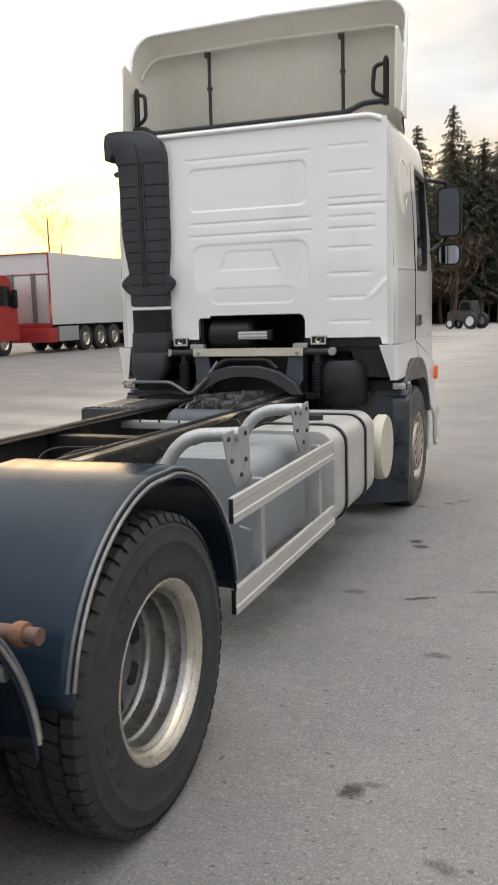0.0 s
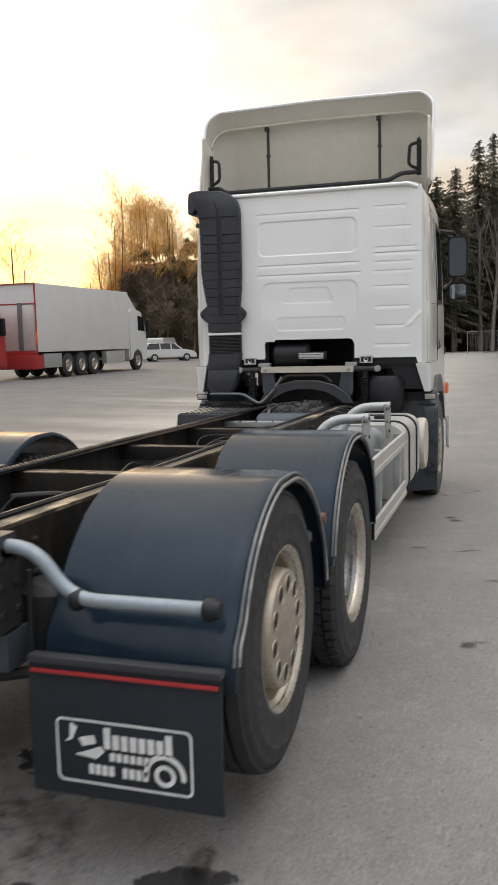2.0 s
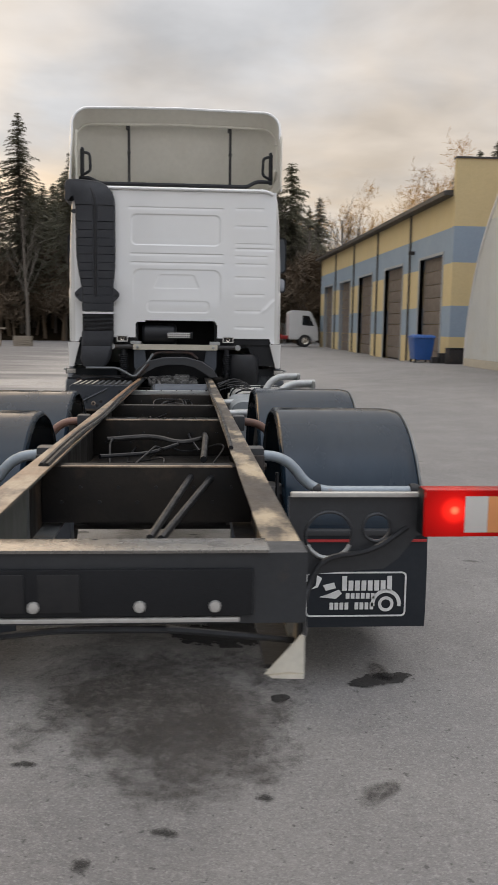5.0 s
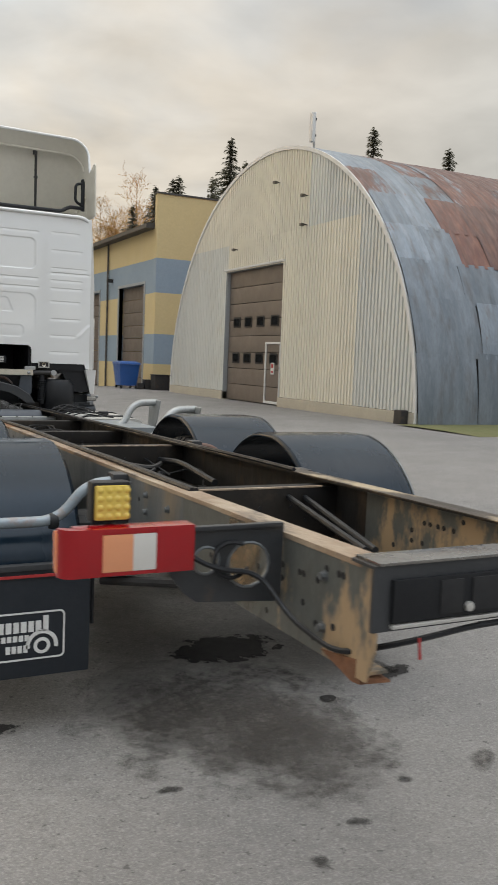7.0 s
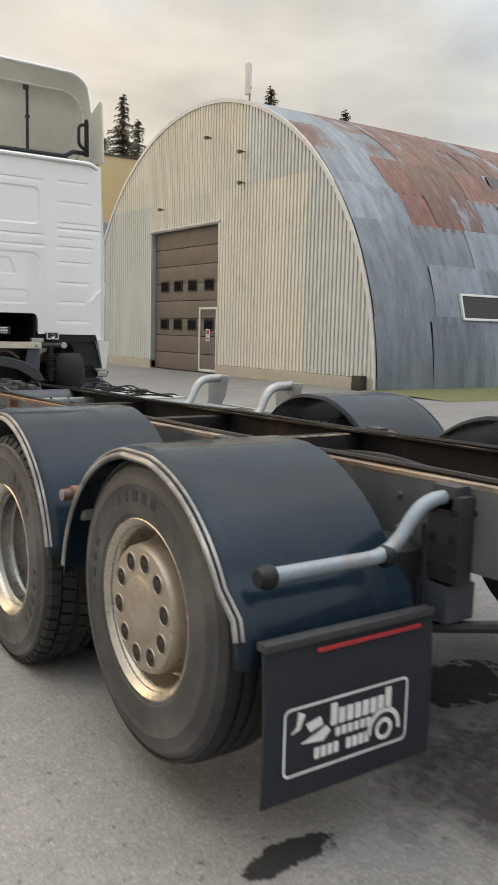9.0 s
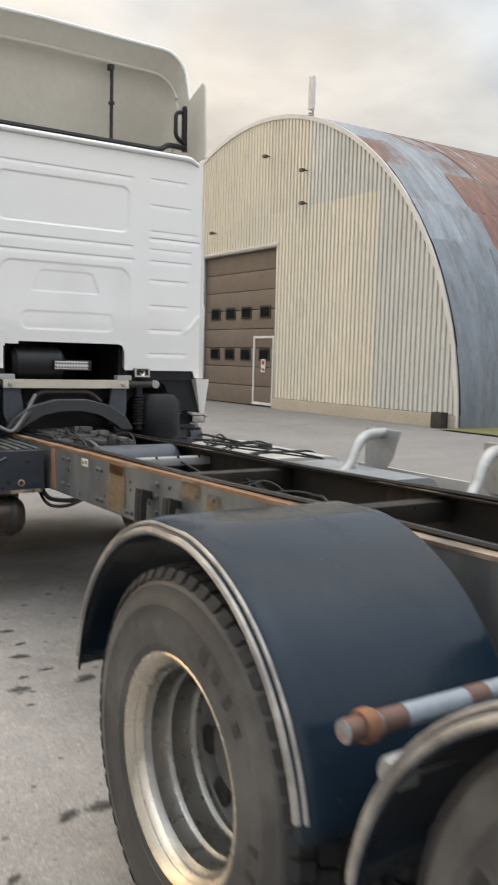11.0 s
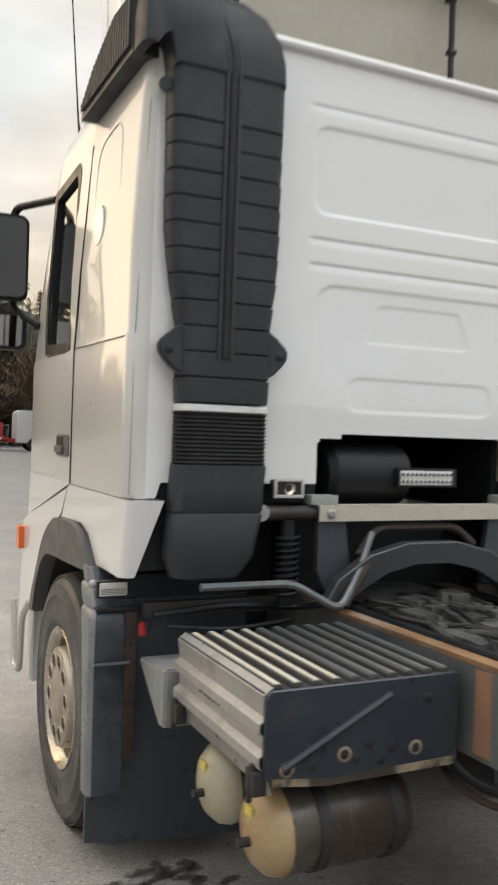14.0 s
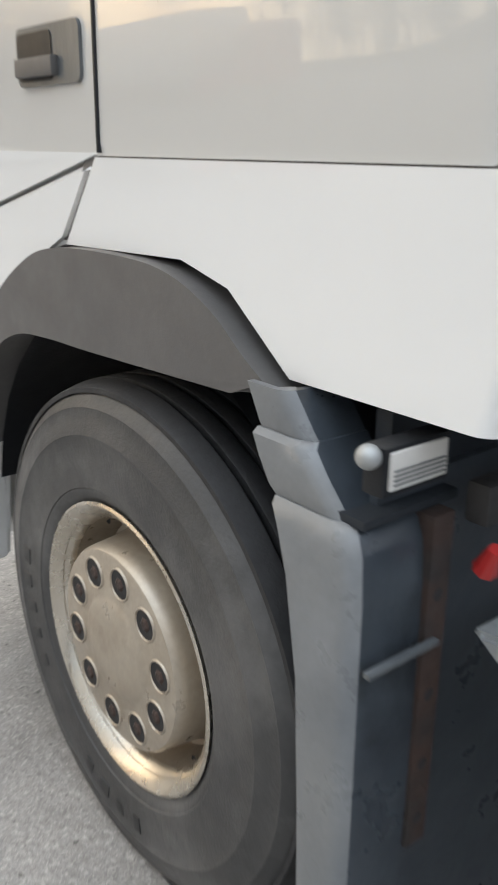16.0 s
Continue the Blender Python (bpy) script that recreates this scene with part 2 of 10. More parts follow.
M = {
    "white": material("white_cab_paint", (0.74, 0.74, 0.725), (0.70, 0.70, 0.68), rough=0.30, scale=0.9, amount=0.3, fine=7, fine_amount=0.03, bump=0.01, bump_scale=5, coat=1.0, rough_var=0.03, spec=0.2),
    # the cab's white again, with the sides' weaker light greyed in
    "white_side_shade": material("greyed_side_paint", (0.565, 0.555, 0.525), (0.53, 0.52, 0.49), rough=0.30, scale=0.9, amount=0.3, fine=7, fine_amount=0.03, bump=0.01, bump_scale=5, coat=0.6, rough_var=0.03, spec=0.2),
    "ivory": material("deflector_plastic", (0.66, 0.63, 0.55), (0.56, 0.53, 0.45), rough=0.5, scale=1.6, amount=0.5, fine=20, fine_amount=0.1, bump=0.03, bump_scale=30),
    "black": material("black_plastic", (0.010, 0.011, 0.013), (0.016, 0.017, 0.019), rough=0.45, spec=0.28, scale=4, fine=60, fine_amount=0.3, bump=0.12, bump_scale=220),
    "lip": material("worn_bright_lip", (0.34, 0.33, 0.31), (0.22, 0.21, 0.20), rough=0.25, metal=0.9, scale=6, fine=50, bump=0.05),
    "cover": material("wheel_cover_paint", (0.43, 0.38, 0.31), (0.33, 0.27, 0.20), rough=0.36, metal=0.45, scale=6, fine=60, fine_amount=0.25, bump=0.06, spots=((0.17, 0.11, 0.06), 9, 0.60, 0.78, 0.5)),
    "dark": material("dark_steel", (0.022, 0.022, 0.023), (0.042, 0.038, 0.035), rough=0.6, metal=0.2, scale=5, fine=50, bump=0.2, bump_scale=60, spots=((0.09, 0.055, 0.035), 6, 0.55, 0.75, 0.6)),
    "fender": material("fender_plastic", (0.007, 0.016, 0.027), (0.012, 0.023, 0.036), rough=0.19, spec=0.21, scale=1.5, amount=0.8, fine=30, fine_amount=0.15, bump=0.08, bump_scale=5, spots=((0.050, 0.058, 0.068), 2.4, 0.52, 0.80, 0.22), rough_var=0.14, stretch=(1.6, 0.8, 0.8)),
    "tyre": material("tyre_rubber", (0.017, 0.0175, 0.019), (0.028, 0.028, 0.029), rough=0.72, scale=6, fine=70, fine_amount=0.35, bump=0.2, bump_scale=150, spots=((0.055, 0.054, 0.053), 3.5, 0.56, 0.8, 0.45)),
    "tyre_dusty": material("dusty_tyre_rubber", (0.029, 0.029, 0.030), (0.056, 0.055, 0.053), rough=0.52, scale=4, amount=0.8, fine=70, fine_amount=0.3, bump=0.2, bump_scale=150, spots=((0.16, 0.155, 0.15), 3.0, 0.50, 0.75, 0.6)),
    "rim": material("rim_paint", (0.60, 0.56, 0.49), (0.46, 0.41, 0.33), rough=0.27, metal=0.85, scale=7, fine=60, fine_amount=0.15, bump=0.03, bump_scale=90, spots=((0.20, 0.13, 0.07), 9, 0.60, 0.78, 0.5)),
    "alu": material("aluminium", (0.62, 0.61, 0.58), (0.50, 0.49, 0.46), rough=0.42, metal=0.6, scale=4, fine=70, fine_amount=0.2, bump=0.05, bump_scale=120, stretch=(1, 0.15, 1)),
    "galv": material("galvanised_steel", (0.42, 0.43, 0.42), (0.31, 0.32, 0.32), rough=0.5, metal=0.5, scale=9, fine=60, fine_amount=0.3, bump=0.08, bump_scale=70, spots=((0.20, 0.12, 0.07), 7, 0.62, 0.78, 0.6)),
    "rail_worn": material("worn_rail_end", (0.125, 0.130, 0.118), (0.085, 0.090, 0.084), rough=0.5, metal=0.2, scale=3, fine=45, fine_amount=0.3, bump=0.15, bump_scale=60, spots=((0.42, 0.29, 0.165), 2.6, 0.515, 0.575, 0.9), stretch=(1, 1.3, 0.6)),
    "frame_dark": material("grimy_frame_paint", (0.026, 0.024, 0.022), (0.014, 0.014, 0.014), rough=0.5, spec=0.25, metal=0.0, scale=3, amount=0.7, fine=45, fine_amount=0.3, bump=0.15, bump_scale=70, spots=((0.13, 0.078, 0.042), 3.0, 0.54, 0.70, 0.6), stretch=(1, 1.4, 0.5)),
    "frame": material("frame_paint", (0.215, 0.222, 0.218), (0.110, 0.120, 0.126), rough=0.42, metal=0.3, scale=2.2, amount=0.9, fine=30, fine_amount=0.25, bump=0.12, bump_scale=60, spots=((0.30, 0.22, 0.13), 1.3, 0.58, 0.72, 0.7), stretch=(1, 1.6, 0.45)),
    "flange_rust": material("rusty_flange", (0.34, 0.19, 0.095), (0.20, 0.105, 0.055), rough=0.65, metal=0.2, scale=6, amount=0.9, fine=60, fine_amount=0.35, bump=0.25, bump_scale=70, spots=((0.42, 0.36, 0.28), 4, 0.54, 0.64, 0.7), stretch=(1, 0.4, 1)),
    "flange_dark": material("grimy_flange", (0.115, 0.088, 0.062), (0.055, 0.046, 0.038), rough=0.55, metal=0.25, scale=5, amount=0.9, fine=60, fine_amount=0.4, bump=0.25, bump_scale=70, spots=((0.46, 0.37, 0.25), 4.5, 0.50, 0.60, 0.85), stretch=(1, 0.4, 1)),
    "flange": material("worn_rusty_flange", (0.50, 0.43, 0.33), (0.27, 0.175, 0.11), rough=0.6, metal=0.25, scale=5, amount=0.8, fine=60, fine_amount=0.4, bump=0.25, bump_scale=70, spots=((0.10, 0.085, 0.075), 7, 0.50, 0.62, 0.85), stretch=(1, 0.35, 1)),
    "rust": material("rust", (0.30, 0.13, 0.06), (0.16, 0.075, 0.04), rough=0.8, scale=9, amount=0.9, fine=60, fine_amount=0.4, bump=0.4, bump_scale=60),
    "orange": material("primer_orange", (0.33, 0.165, 0.10), (0.23, 0.125, 0.08), rough=0.7, scale=9, fine=60, bump=0.2, bump_scale=80),
    "bluegrey": material("bluegrey_tube", (0.27, 0.31, 0.34), (0.20, 0.24, 0.27), rough=0.4, metal=0.2, scale=6, fine=60, bump=0.06, spots=((0.25, 0.12, 0.06), 8, 0.6, 0.75, 0.7)),
    "cream": material("cream_beam", (0.55, 0.51, 0.42), (0.42, 0.38, 0.30), rough=0.5, scale=5, fine=60, bump=0.1, spots=((0.22, 0.14, 0.08), 8, 0.6, 0.75, 0.6)),
    "tankcap": material("tank_end_paint", (0.40, 0.37, 0.27), (0.33, 0.29, 0.20), rough=0.42, scale=4, amount=0.6, fine=50, fine_amount=0.2, bump=0.08, spots=((0.19, 0.10, 0.05), 3.2, 0.56, 0.68, 0.8)),
    "tankcap_rust": material("rusty_tank_end", (0.40, 0.29, 0.155), (0.30, 0.19, 0.095), rough=0.4, scale=5, amount=0.9, fine=50, fine_amount=0.25, bump=0.10, spots=((0.13, 0.060, 0.032), 4.0, 0.52, 0.64, 0.85)),
    "loop_tank": material("worn_tank_paint", (0.45, 0.40, 0.31), (0.34, 0.30, 0.235), rough=0.35, metal=0.3, scale=4, amount=0.6, fine=50, fine_amount=0.2, bump=0.06, spots=((0.028, 0.034, 0.042), 3.2, 0.49, 0.53, 0.96)),
    "tankgreen": material("air_tank_paint", (0.155, 0.145, 0.125), (0.085, 0.070, 0.055), rough=0.30, metal=0.35, scale=3.6, amount=0.8, fine=60, fine_amount=0.35, bump=0.15, spots=((0.055, 0.040, 0.030), 2.4, 0.46, 0.56, 0.92)),
    "mirror_bright": material("wide_mirror", (0.26, 0.27, 0.29), rough=0.04, metal=1.0, rough_var=0.02, bump=0, fine_amount=0.0, amount=0.0),
    "glass": material("dark_glass", (0.012, 0.014, 0.016), rough=0.05, rough_var=0.02, bump=0, fine_amount=0.0),
    "mirror": material("mirror", (0.06, 0.065, 0.07), rough=0.08, metal=1.0, rough_var=0.02, bump=0, fine_amount=0.0, amount=0.0),
    "red_lit": lit_lens("red_lens_lit", (0.22, 0.004, 0.004), ((0.865, -7.868, 1.175), (1.115, -7.868, 1.175)), 0.10, (1.9, 0.42, 0.20, 1)),
    "peach": lens_material("peach_lens", (0.74, 0.30, 0.11)),
    "pink": lens_material("faded_amber_lens", (0.72, 0.30, 0.15)),
    "box_navy": material("navy_box_paint", (0.020, 0.026, 0.035), (0.034, 0.040, 0.049), rough=0.35, scale=3, amount=0.7, fine=40, fine_amount=0.2, bump=0.06, spots=((0.11, 0.07, 0.04), 4, 0.62, 0.74, 0.6)),
    "red": lens_material("red_lens", (0.32, 0.002, 0.006)),
    "amber": lens_material("amber_lens", (0.72, 0.17, 0.03)),
    "clear": lens_material("clear_lens", (0.62, 0.60, 0.56)),
    "bulb": lens_material("lit_bulb", (1.0, 0.25, 0.1), 2.5, (1.0, 0.30, 0.08)),
    "yellow_lens": lens_material("yellow_lens", (0.72, 0.52, 0.10)),
    "side_amber": lens_material("side_marker", (0.85, 0.16, 0.03)),
    "cream_paint": material("cream_chipped_paint", (0.66, 0.63, 0.54), (0.50, 0.46, 0.36), rough=0.5, scale=8, fine=40, bump=0.1),
    "print": material("white_print", (0.72, 0.72, 0.70), rough=0.6, bump=0, scale=12, fine_amount=0.2),
    "redline": material("red_stripe", (0.42, 0.03, 0.03), rough=0.5, bump=0),
    "seat_grey": material("interior_grey", (0.12, 0.12, 0.12), rough=0.8),
}


def clear_glass():
    m = bpy.data.materials.new("window_glass")
    m.use_nodes = True
    b = m.node_tree.nodes["Principled BSDF"]
    b.inputs["Base Color"].default_value = (0.86, 0.90, 0.88, 1)
    b.inputs["Transmission Weight"].default_value = 1.0
    b.inputs["Roughness"].default_value, b.inputs["IOR"].default_value = 0.0, 1.45
    return m


M["window"] = clear_glass()


# ---- mesh tools ----
def finish(bm, name, mat, smooth=False):
    bmesh.ops.recalc_face_normals(bm, faces=bm.faces)
    me = bpy.data.meshes.new(name)
    bm.to_mesh(me)
    bm.free()
    if smooth:
        for p in me.polygons:
            p.use_smooth = True
        me.set_sharp_from_angle(angle=radians(38))
    if mat:
        me.materials.append(mat)
    return me


def thing(name, label, category, at=(0, 0, 0), group="", kind=""):
    ob = new(name)
    ob.empty_display_size = 0.2
    ob.location = at
    return tagged(ob, label, category, group, kind)


def part(name, bm, mat, parent=None, label="", smooth=True, at=None):
    ob = new(name, finish(bm, name, mat, smooth))
    if parent is not None:
        ob.parent = parent
    if at is not None:
        ob.location = at
    return tagged(ob, label)


def group(name, parent, label=""):
    """A part made of several pieces."""
    ob = new(name)
    ob.empty_display_size = 0.1
    ob.parent = parent
    return tagged(ob, label)


def solo(name, bm, mat, label, category, group="", kind="", smooth=True):
    ob = new(name, finish(bm, name, mat, smooth))
    return tagged(ob, label, category, group, kind)


def again(ob, parent, m):
    """Another object on the same mesh, under parent, at the pose m."""
    o = bpy.data.objects.new(ob.name, ob.data)
    scene.collection.objects.link(o)
    o.parent = parent
    o.matrix_basis = m
    return o


def box(bm, x0, x1, y0, y1, z0, z1, bevel=0.0, seg=2, turn=None):
    r = bmesh.ops.create_cube(bm, size=1.0)
    vs = r["verts"]
    m = Matrix.Translation(((x0 + x1) / 2, (y0 + y1) / 2, (z0 + z1) / 2)) @ (turn or Matrix()) @ Matrix.Diagonal((abs(x1 - x0), abs(y1 - y0), abs(z1 - z0), 1))
    bmesh.ops.transform(bm, matrix=m, verts=vs)
    if bevel:
        es = {e for v in vs for e in v.link_edges}
        bmesh.ops.bevel(bm, geom=list(es), offset=bevel, segments=seg, profile=0.7, affect="EDGES")
    return bm


def tube(bm, pts, r, seg=10, caps=True, closed=False):
    """A round bar along points."""
    pts = [Vector(p) for p in pts]
    rings = []
    n = len(pts)
    up = None
    for i, p in enumerate(pts):
        a = pts[(i - 1) % n] if (i or closed) else p
        b = pts[(i + 1) % n] if (i < n - 1 or closed) else p
        d = (b - a).normalized()
        if up is None:
            up = Vector((0, 0, 1)) if abs(d.z) < 0.9 else Vector((1, 0, 0))
        s = d.cross(up).normalized()
        up = s.cross(d).normalized()
        rr = r[i] if isinstance(r, (list, tuple)) else r
        rings.append([bm.verts.new(p + (s * math.cos(t) + up * math.sin(t)) * rr) for t in (2 * math.pi * k / seg for k in range(seg))])
    pairs = list(zip(rings, rings[1:])) + ([(rings[-1], rings[0])] if closed else [])
    for a, b in pairs:
        for k in range(seg):
            bm.faces.new((a[k], a[(k + 1) % seg], b[(k + 1) % seg], b[k]))
    if caps and not closed:
        bm.faces.new(rings[0])
        bm.faces.new(rings[-1])
    return bm


def bent(points, radius=0.06, seg=5):
    """Points of a path whose corners are rounded."""
    pts = [Vector(p) for p in points]
    out = [pts[0]]
    for a, p, b in zip(pts, pts[1:], pts[2:]):
        u, v = (a - p), (b - p)
        r = min(radius, u.length * 0.45, v.length * 0.45)
        u, v = p + u.normalized() * r, p + v.normalized() * r
        out += [u.lerp(p, t).lerp(p.lerp(v, t), t) for t in (k / seg for k in range(seg + 1))]
    return out + [pts[-1]]


def prism(bm, outline, axis, a, b):
    """An outline of 2D points pushed along an axis from a to b. Axis x: (y, z); y: (x, z); z: (x, y)."""
    def put(p, d):
        return {"x": (d, p[0], p[1]), "y": (p[0], d, p[1]), "z": (p[0], p[1], d)}[axis]
    lo, hi = [bm.verts.new(put(p, a)) for p in outline], [bm.verts.new(put(p, b)) for p in outline]
    n = len(outline)
    for k in range(n):
        bm.faces.new((lo[k], lo[(k + 1) % n], hi[(k + 1) % n], hi[k]))
    bm.faces.new(lo)
    bm.faces.new(hi)
    return bm


def strip(bm, outline, axis, a, b, closed=False):
    """An open sheet: an outline pushed along an axis."""
    def put(p, d):
        return {"x": (d, p[0], p[1]), "y": (p[0], d, p[1]), "z": (p[0], p[1], d)}[axis]
    lo, hi = [bm.verts.new(put(p, a)) for p in outline], [bm.verts.new(put(p, b)) for p in outline]
    for k in range(len(outline) - (0 if closed else 1)):
        j = (k + 1) % len(outline)
        bm.faces.new((lo[k], lo[j], hi[j], hi[k]))
    return bm


def lathe(bm, profile, seg=48, axis="x", flip=1.0):
    """A profile of (along, radius) turned about an axis through the origin."""
    rings = []
    for along, r in profile:
        ring = []
        for k in range(seg):
            t = 2 * math.pi * k / seg
            c, s = r * math.cos(t), r * math.sin(t)
            ring.append(bm.verts.new({"x": (flip * along, c, s), "y": (c, flip * along, s), "z": (c, s, flip * along)}[axis]))
        rings.append(ring)
    for a, b in zip(rings, rings[1:]):
        for k in range(seg):
            bm.faces.new((a[k], a[(k + 1) % seg], b[(k + 1) % seg], b[k]))
    return rings


def rounded_rect(x0, x1, z0, z1, r, seg=4):
    out = []
    for cx, cz, a0 in ((x1 - r, z1 - r, 0), (x0 + r, z1 - r, 90), (x0 + r, z0 + r, 180), (x1 - r, z0 + r, 270)):
        out += [(cx + r * math.cos(radians(a0 + 90 * k / seg)), cz + r * math.sin(radians(a0 + 90 * k / seg))) for k in range(seg + 1)]
    return out


def arc(cx, cz, r, a0, a1, n):
    return [(cx + r * math.cos(radians(a0 + (a1 - a0) * k / n)), cz + r * math.sin(radians(a0 + (a1 - a0) * k / n))) for k in range(n + 1)]


def loft(bm, sections, caps=True):
    """Closed rings of equal count joined one after another."""
    rings = [[bm.verts.new(p) for p in s] for s in sections]
    n = len(rings[0])
    for a, b in zip(rings, rings[1:]):
        for k in range(n):
            bm.faces.new((a[k], a[(k + 1) % n], b[(k + 1) % n], b[k]))
    if caps:
        bm.faces.new(rings[0])
        bm.faces.new(rings[-1])
    return bm


def thicken(ob, depth, offset=-1.0):
    mod = ob.modifiers.new("thickness", "SOLIDIFY")
    mod.thickness, mod.offset = depth, offset
    return ob


def smooth_step(a, b, x):
    t = min(1.0, max(0.0, (x - a) / (b - a)))
    return t * t * (3 - 2 * t)


# ---- ground ----
def yard_height(x, y):
    """The yard is level round the truck and rises gently towards the hall and the far edge; wooded slopes stand beyond."""
    z = 0.28 * smooth_step(3.5, 10.0, x) * smooth_step(-14, 2, y) * (1 - smooth_step(26, 34, y))
    z += 0.30 * smooth_step(-6, -17, x) * (1 - smooth_step(30, 50, y))
    z += 0.10 * smooth_step(25, 50, y)
    return z


def hill_height(x, y):
    a, d = math.atan2(x, y + 10.0), math.hypot(x, y + 10.0)
    edge = 78 + 6 * math.sin(3.1 * a + 0.5) + (40 if math.degrees(a) > 14 else 40 * smooth_step(4, 14, math.degrees(a)))
    top = 8.5 + 1.5 * math.sin(2.3 * a + 1.0) + 4.5 * smooth_step(-8, -20, math.degrees(a)) * (1 - smooth_step(-50, -75, math.degrees(a)))
    top -= 10.5 * smooth_step(-23.5, -27.5, math.degrees(a)) * (1 - smooth_step(-50, -62, math.degrees(a)))
    if y < -10:
        edge += 10
    return top * smooth_step(edge, edge + 42, d)


def asphalt_material():
    m = material("dusty_asphalt", (0.225, 0.219, 0.213), (0.168, 0.165, 0.162), rough=0.70, scale=0.35, amount=0.7, fine=90, fine_amount=0.40, bump=0.55, bump_scale=70, rough_var=0.1)
    nt = m.node_tree
    N, L = nt.nodes.new, nt.links.new
    b = nt.nodes["Principled BSDF"]
    link = b.inputs["Base Color"].links[0]
    c = link.from_socket
    tc = N("ShaderNodeTexCoord")

    def layer(c, scale, lo, hi, strength, col, detail=8.0, rough=0.6, dist=0.0, stretch=(1, 1, 1)):
        mp, n, r, x = N("ShaderNodeMapping"), N("ShaderNodeTexNoise"), N("ShaderNodeMapRange"), N("ShaderNodeMix")
        mp.inputs["Scale"].default_value = stretch
        L(tc.outputs["Object"], mp.inputs["Vector"]); L(mp.outputs[0], n.inputs["Vector"])
        n.inputs["Scale"].default_value, n.inputs["Detail"].default_value, n.inputs["Roughness"].default_value = scale, detail, rough
        n.inputs["Distortion"].default_value = dist
        for k, v in (("From Min", lo), ("From Max", hi), ("To Max", strength)):
            r.inputs[k].default_value = v
        L(n.outputs["Fac"], r.inputs["Value"])
        x.data_type = "RGBA"
        L(r.outputs[0], x.inputs["Factor"]); L(c, x.inputs["A"])
        x.inputs["B"].default_value = (*col, 1)
        return x.outputs["Result"]

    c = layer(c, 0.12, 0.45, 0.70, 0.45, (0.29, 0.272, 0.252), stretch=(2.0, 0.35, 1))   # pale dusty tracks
    c = layer(c, 0.9, 0.57, 0.72, 0.35, (0.13, 0.128, 0.126), detail=9.0, rough=0.68)                                # damp patches
    c = layer(c, 3.2, 0.50, 0.70, 0.25, (0.15, 0.145, 0.14), detail=7.0)                   # mottling
    c = layer(c, 1.7, 0.48, 0.66, 0.30, (0.30, 0.288, 0.272), detail=9.0, rough=0.72)
    c = layer(c, 9.0, 0.48, 0.68, 0.38, (0.125, 0.121, 0.116), detail=9.0, rough=0.75, dist=0.6)        # worn, darker skin
    c = layer(c, 17.0, 0.52, 0.68, 0.42, (0.36, 0.345, 0.325), detail=8.0, rough=0.78, dist=0.4)      # dust
    c = layer(c, 150.0, 0.56, 0.66, 0.30, (0.52, 0.50, 0.47), detail=2.0)                  # light grit
    c = layer(c, 110.0, 0.56, 0.64, 0.30, (0.075, 0.073, 0.07), detail=2.0)                 # dark stones
    c = layer(c, 62.0, 0.54, 0.64, 0.42, (0.42, 0.405, 0.38), detail=3.0, rough=0.7)          # pale stones
    c = layer(c, 32.0, 0.56, 0.68, 0.36, (0.11, 0.106, 0.10), detail=6.0, rough=0.8)          # gritty wear
    c = layer(c, 46.0, 0.56, 0.65, 0.42, (0.085, 0.082, 0.078), detail=3.0, rough=0.7)        # dark stones
    c = layer(c, 26.0, 0.665, 0.70, 0.70, (0.05, 0.048, 0.045), detail=2.0)                 # crumbs of soil
    # a paler lane along the truck's driver side; the brighter light there is painted
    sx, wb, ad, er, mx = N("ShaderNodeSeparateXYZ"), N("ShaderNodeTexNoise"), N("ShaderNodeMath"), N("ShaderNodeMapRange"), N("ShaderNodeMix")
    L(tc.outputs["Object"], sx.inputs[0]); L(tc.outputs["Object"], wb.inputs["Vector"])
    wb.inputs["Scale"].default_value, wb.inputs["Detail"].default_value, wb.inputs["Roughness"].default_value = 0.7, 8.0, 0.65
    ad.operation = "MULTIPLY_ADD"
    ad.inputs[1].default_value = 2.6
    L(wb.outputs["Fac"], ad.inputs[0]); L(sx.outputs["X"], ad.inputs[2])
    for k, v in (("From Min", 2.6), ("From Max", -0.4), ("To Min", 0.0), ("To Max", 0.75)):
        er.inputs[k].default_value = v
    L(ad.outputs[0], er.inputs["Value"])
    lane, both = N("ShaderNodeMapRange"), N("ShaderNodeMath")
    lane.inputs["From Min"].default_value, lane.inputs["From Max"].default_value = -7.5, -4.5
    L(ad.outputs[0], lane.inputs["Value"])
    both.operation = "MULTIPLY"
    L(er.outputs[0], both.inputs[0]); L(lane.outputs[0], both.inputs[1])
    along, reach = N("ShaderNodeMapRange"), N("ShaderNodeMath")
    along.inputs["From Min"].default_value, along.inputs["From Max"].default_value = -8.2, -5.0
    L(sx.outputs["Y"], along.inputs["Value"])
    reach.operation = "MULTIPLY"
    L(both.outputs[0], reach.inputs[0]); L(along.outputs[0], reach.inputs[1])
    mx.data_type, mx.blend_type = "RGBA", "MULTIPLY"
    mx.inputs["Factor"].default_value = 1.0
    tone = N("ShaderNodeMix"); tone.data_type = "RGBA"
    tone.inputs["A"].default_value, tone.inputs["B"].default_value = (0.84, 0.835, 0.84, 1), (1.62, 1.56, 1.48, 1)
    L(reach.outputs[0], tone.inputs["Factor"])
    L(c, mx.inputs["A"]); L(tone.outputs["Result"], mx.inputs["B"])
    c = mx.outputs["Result"]
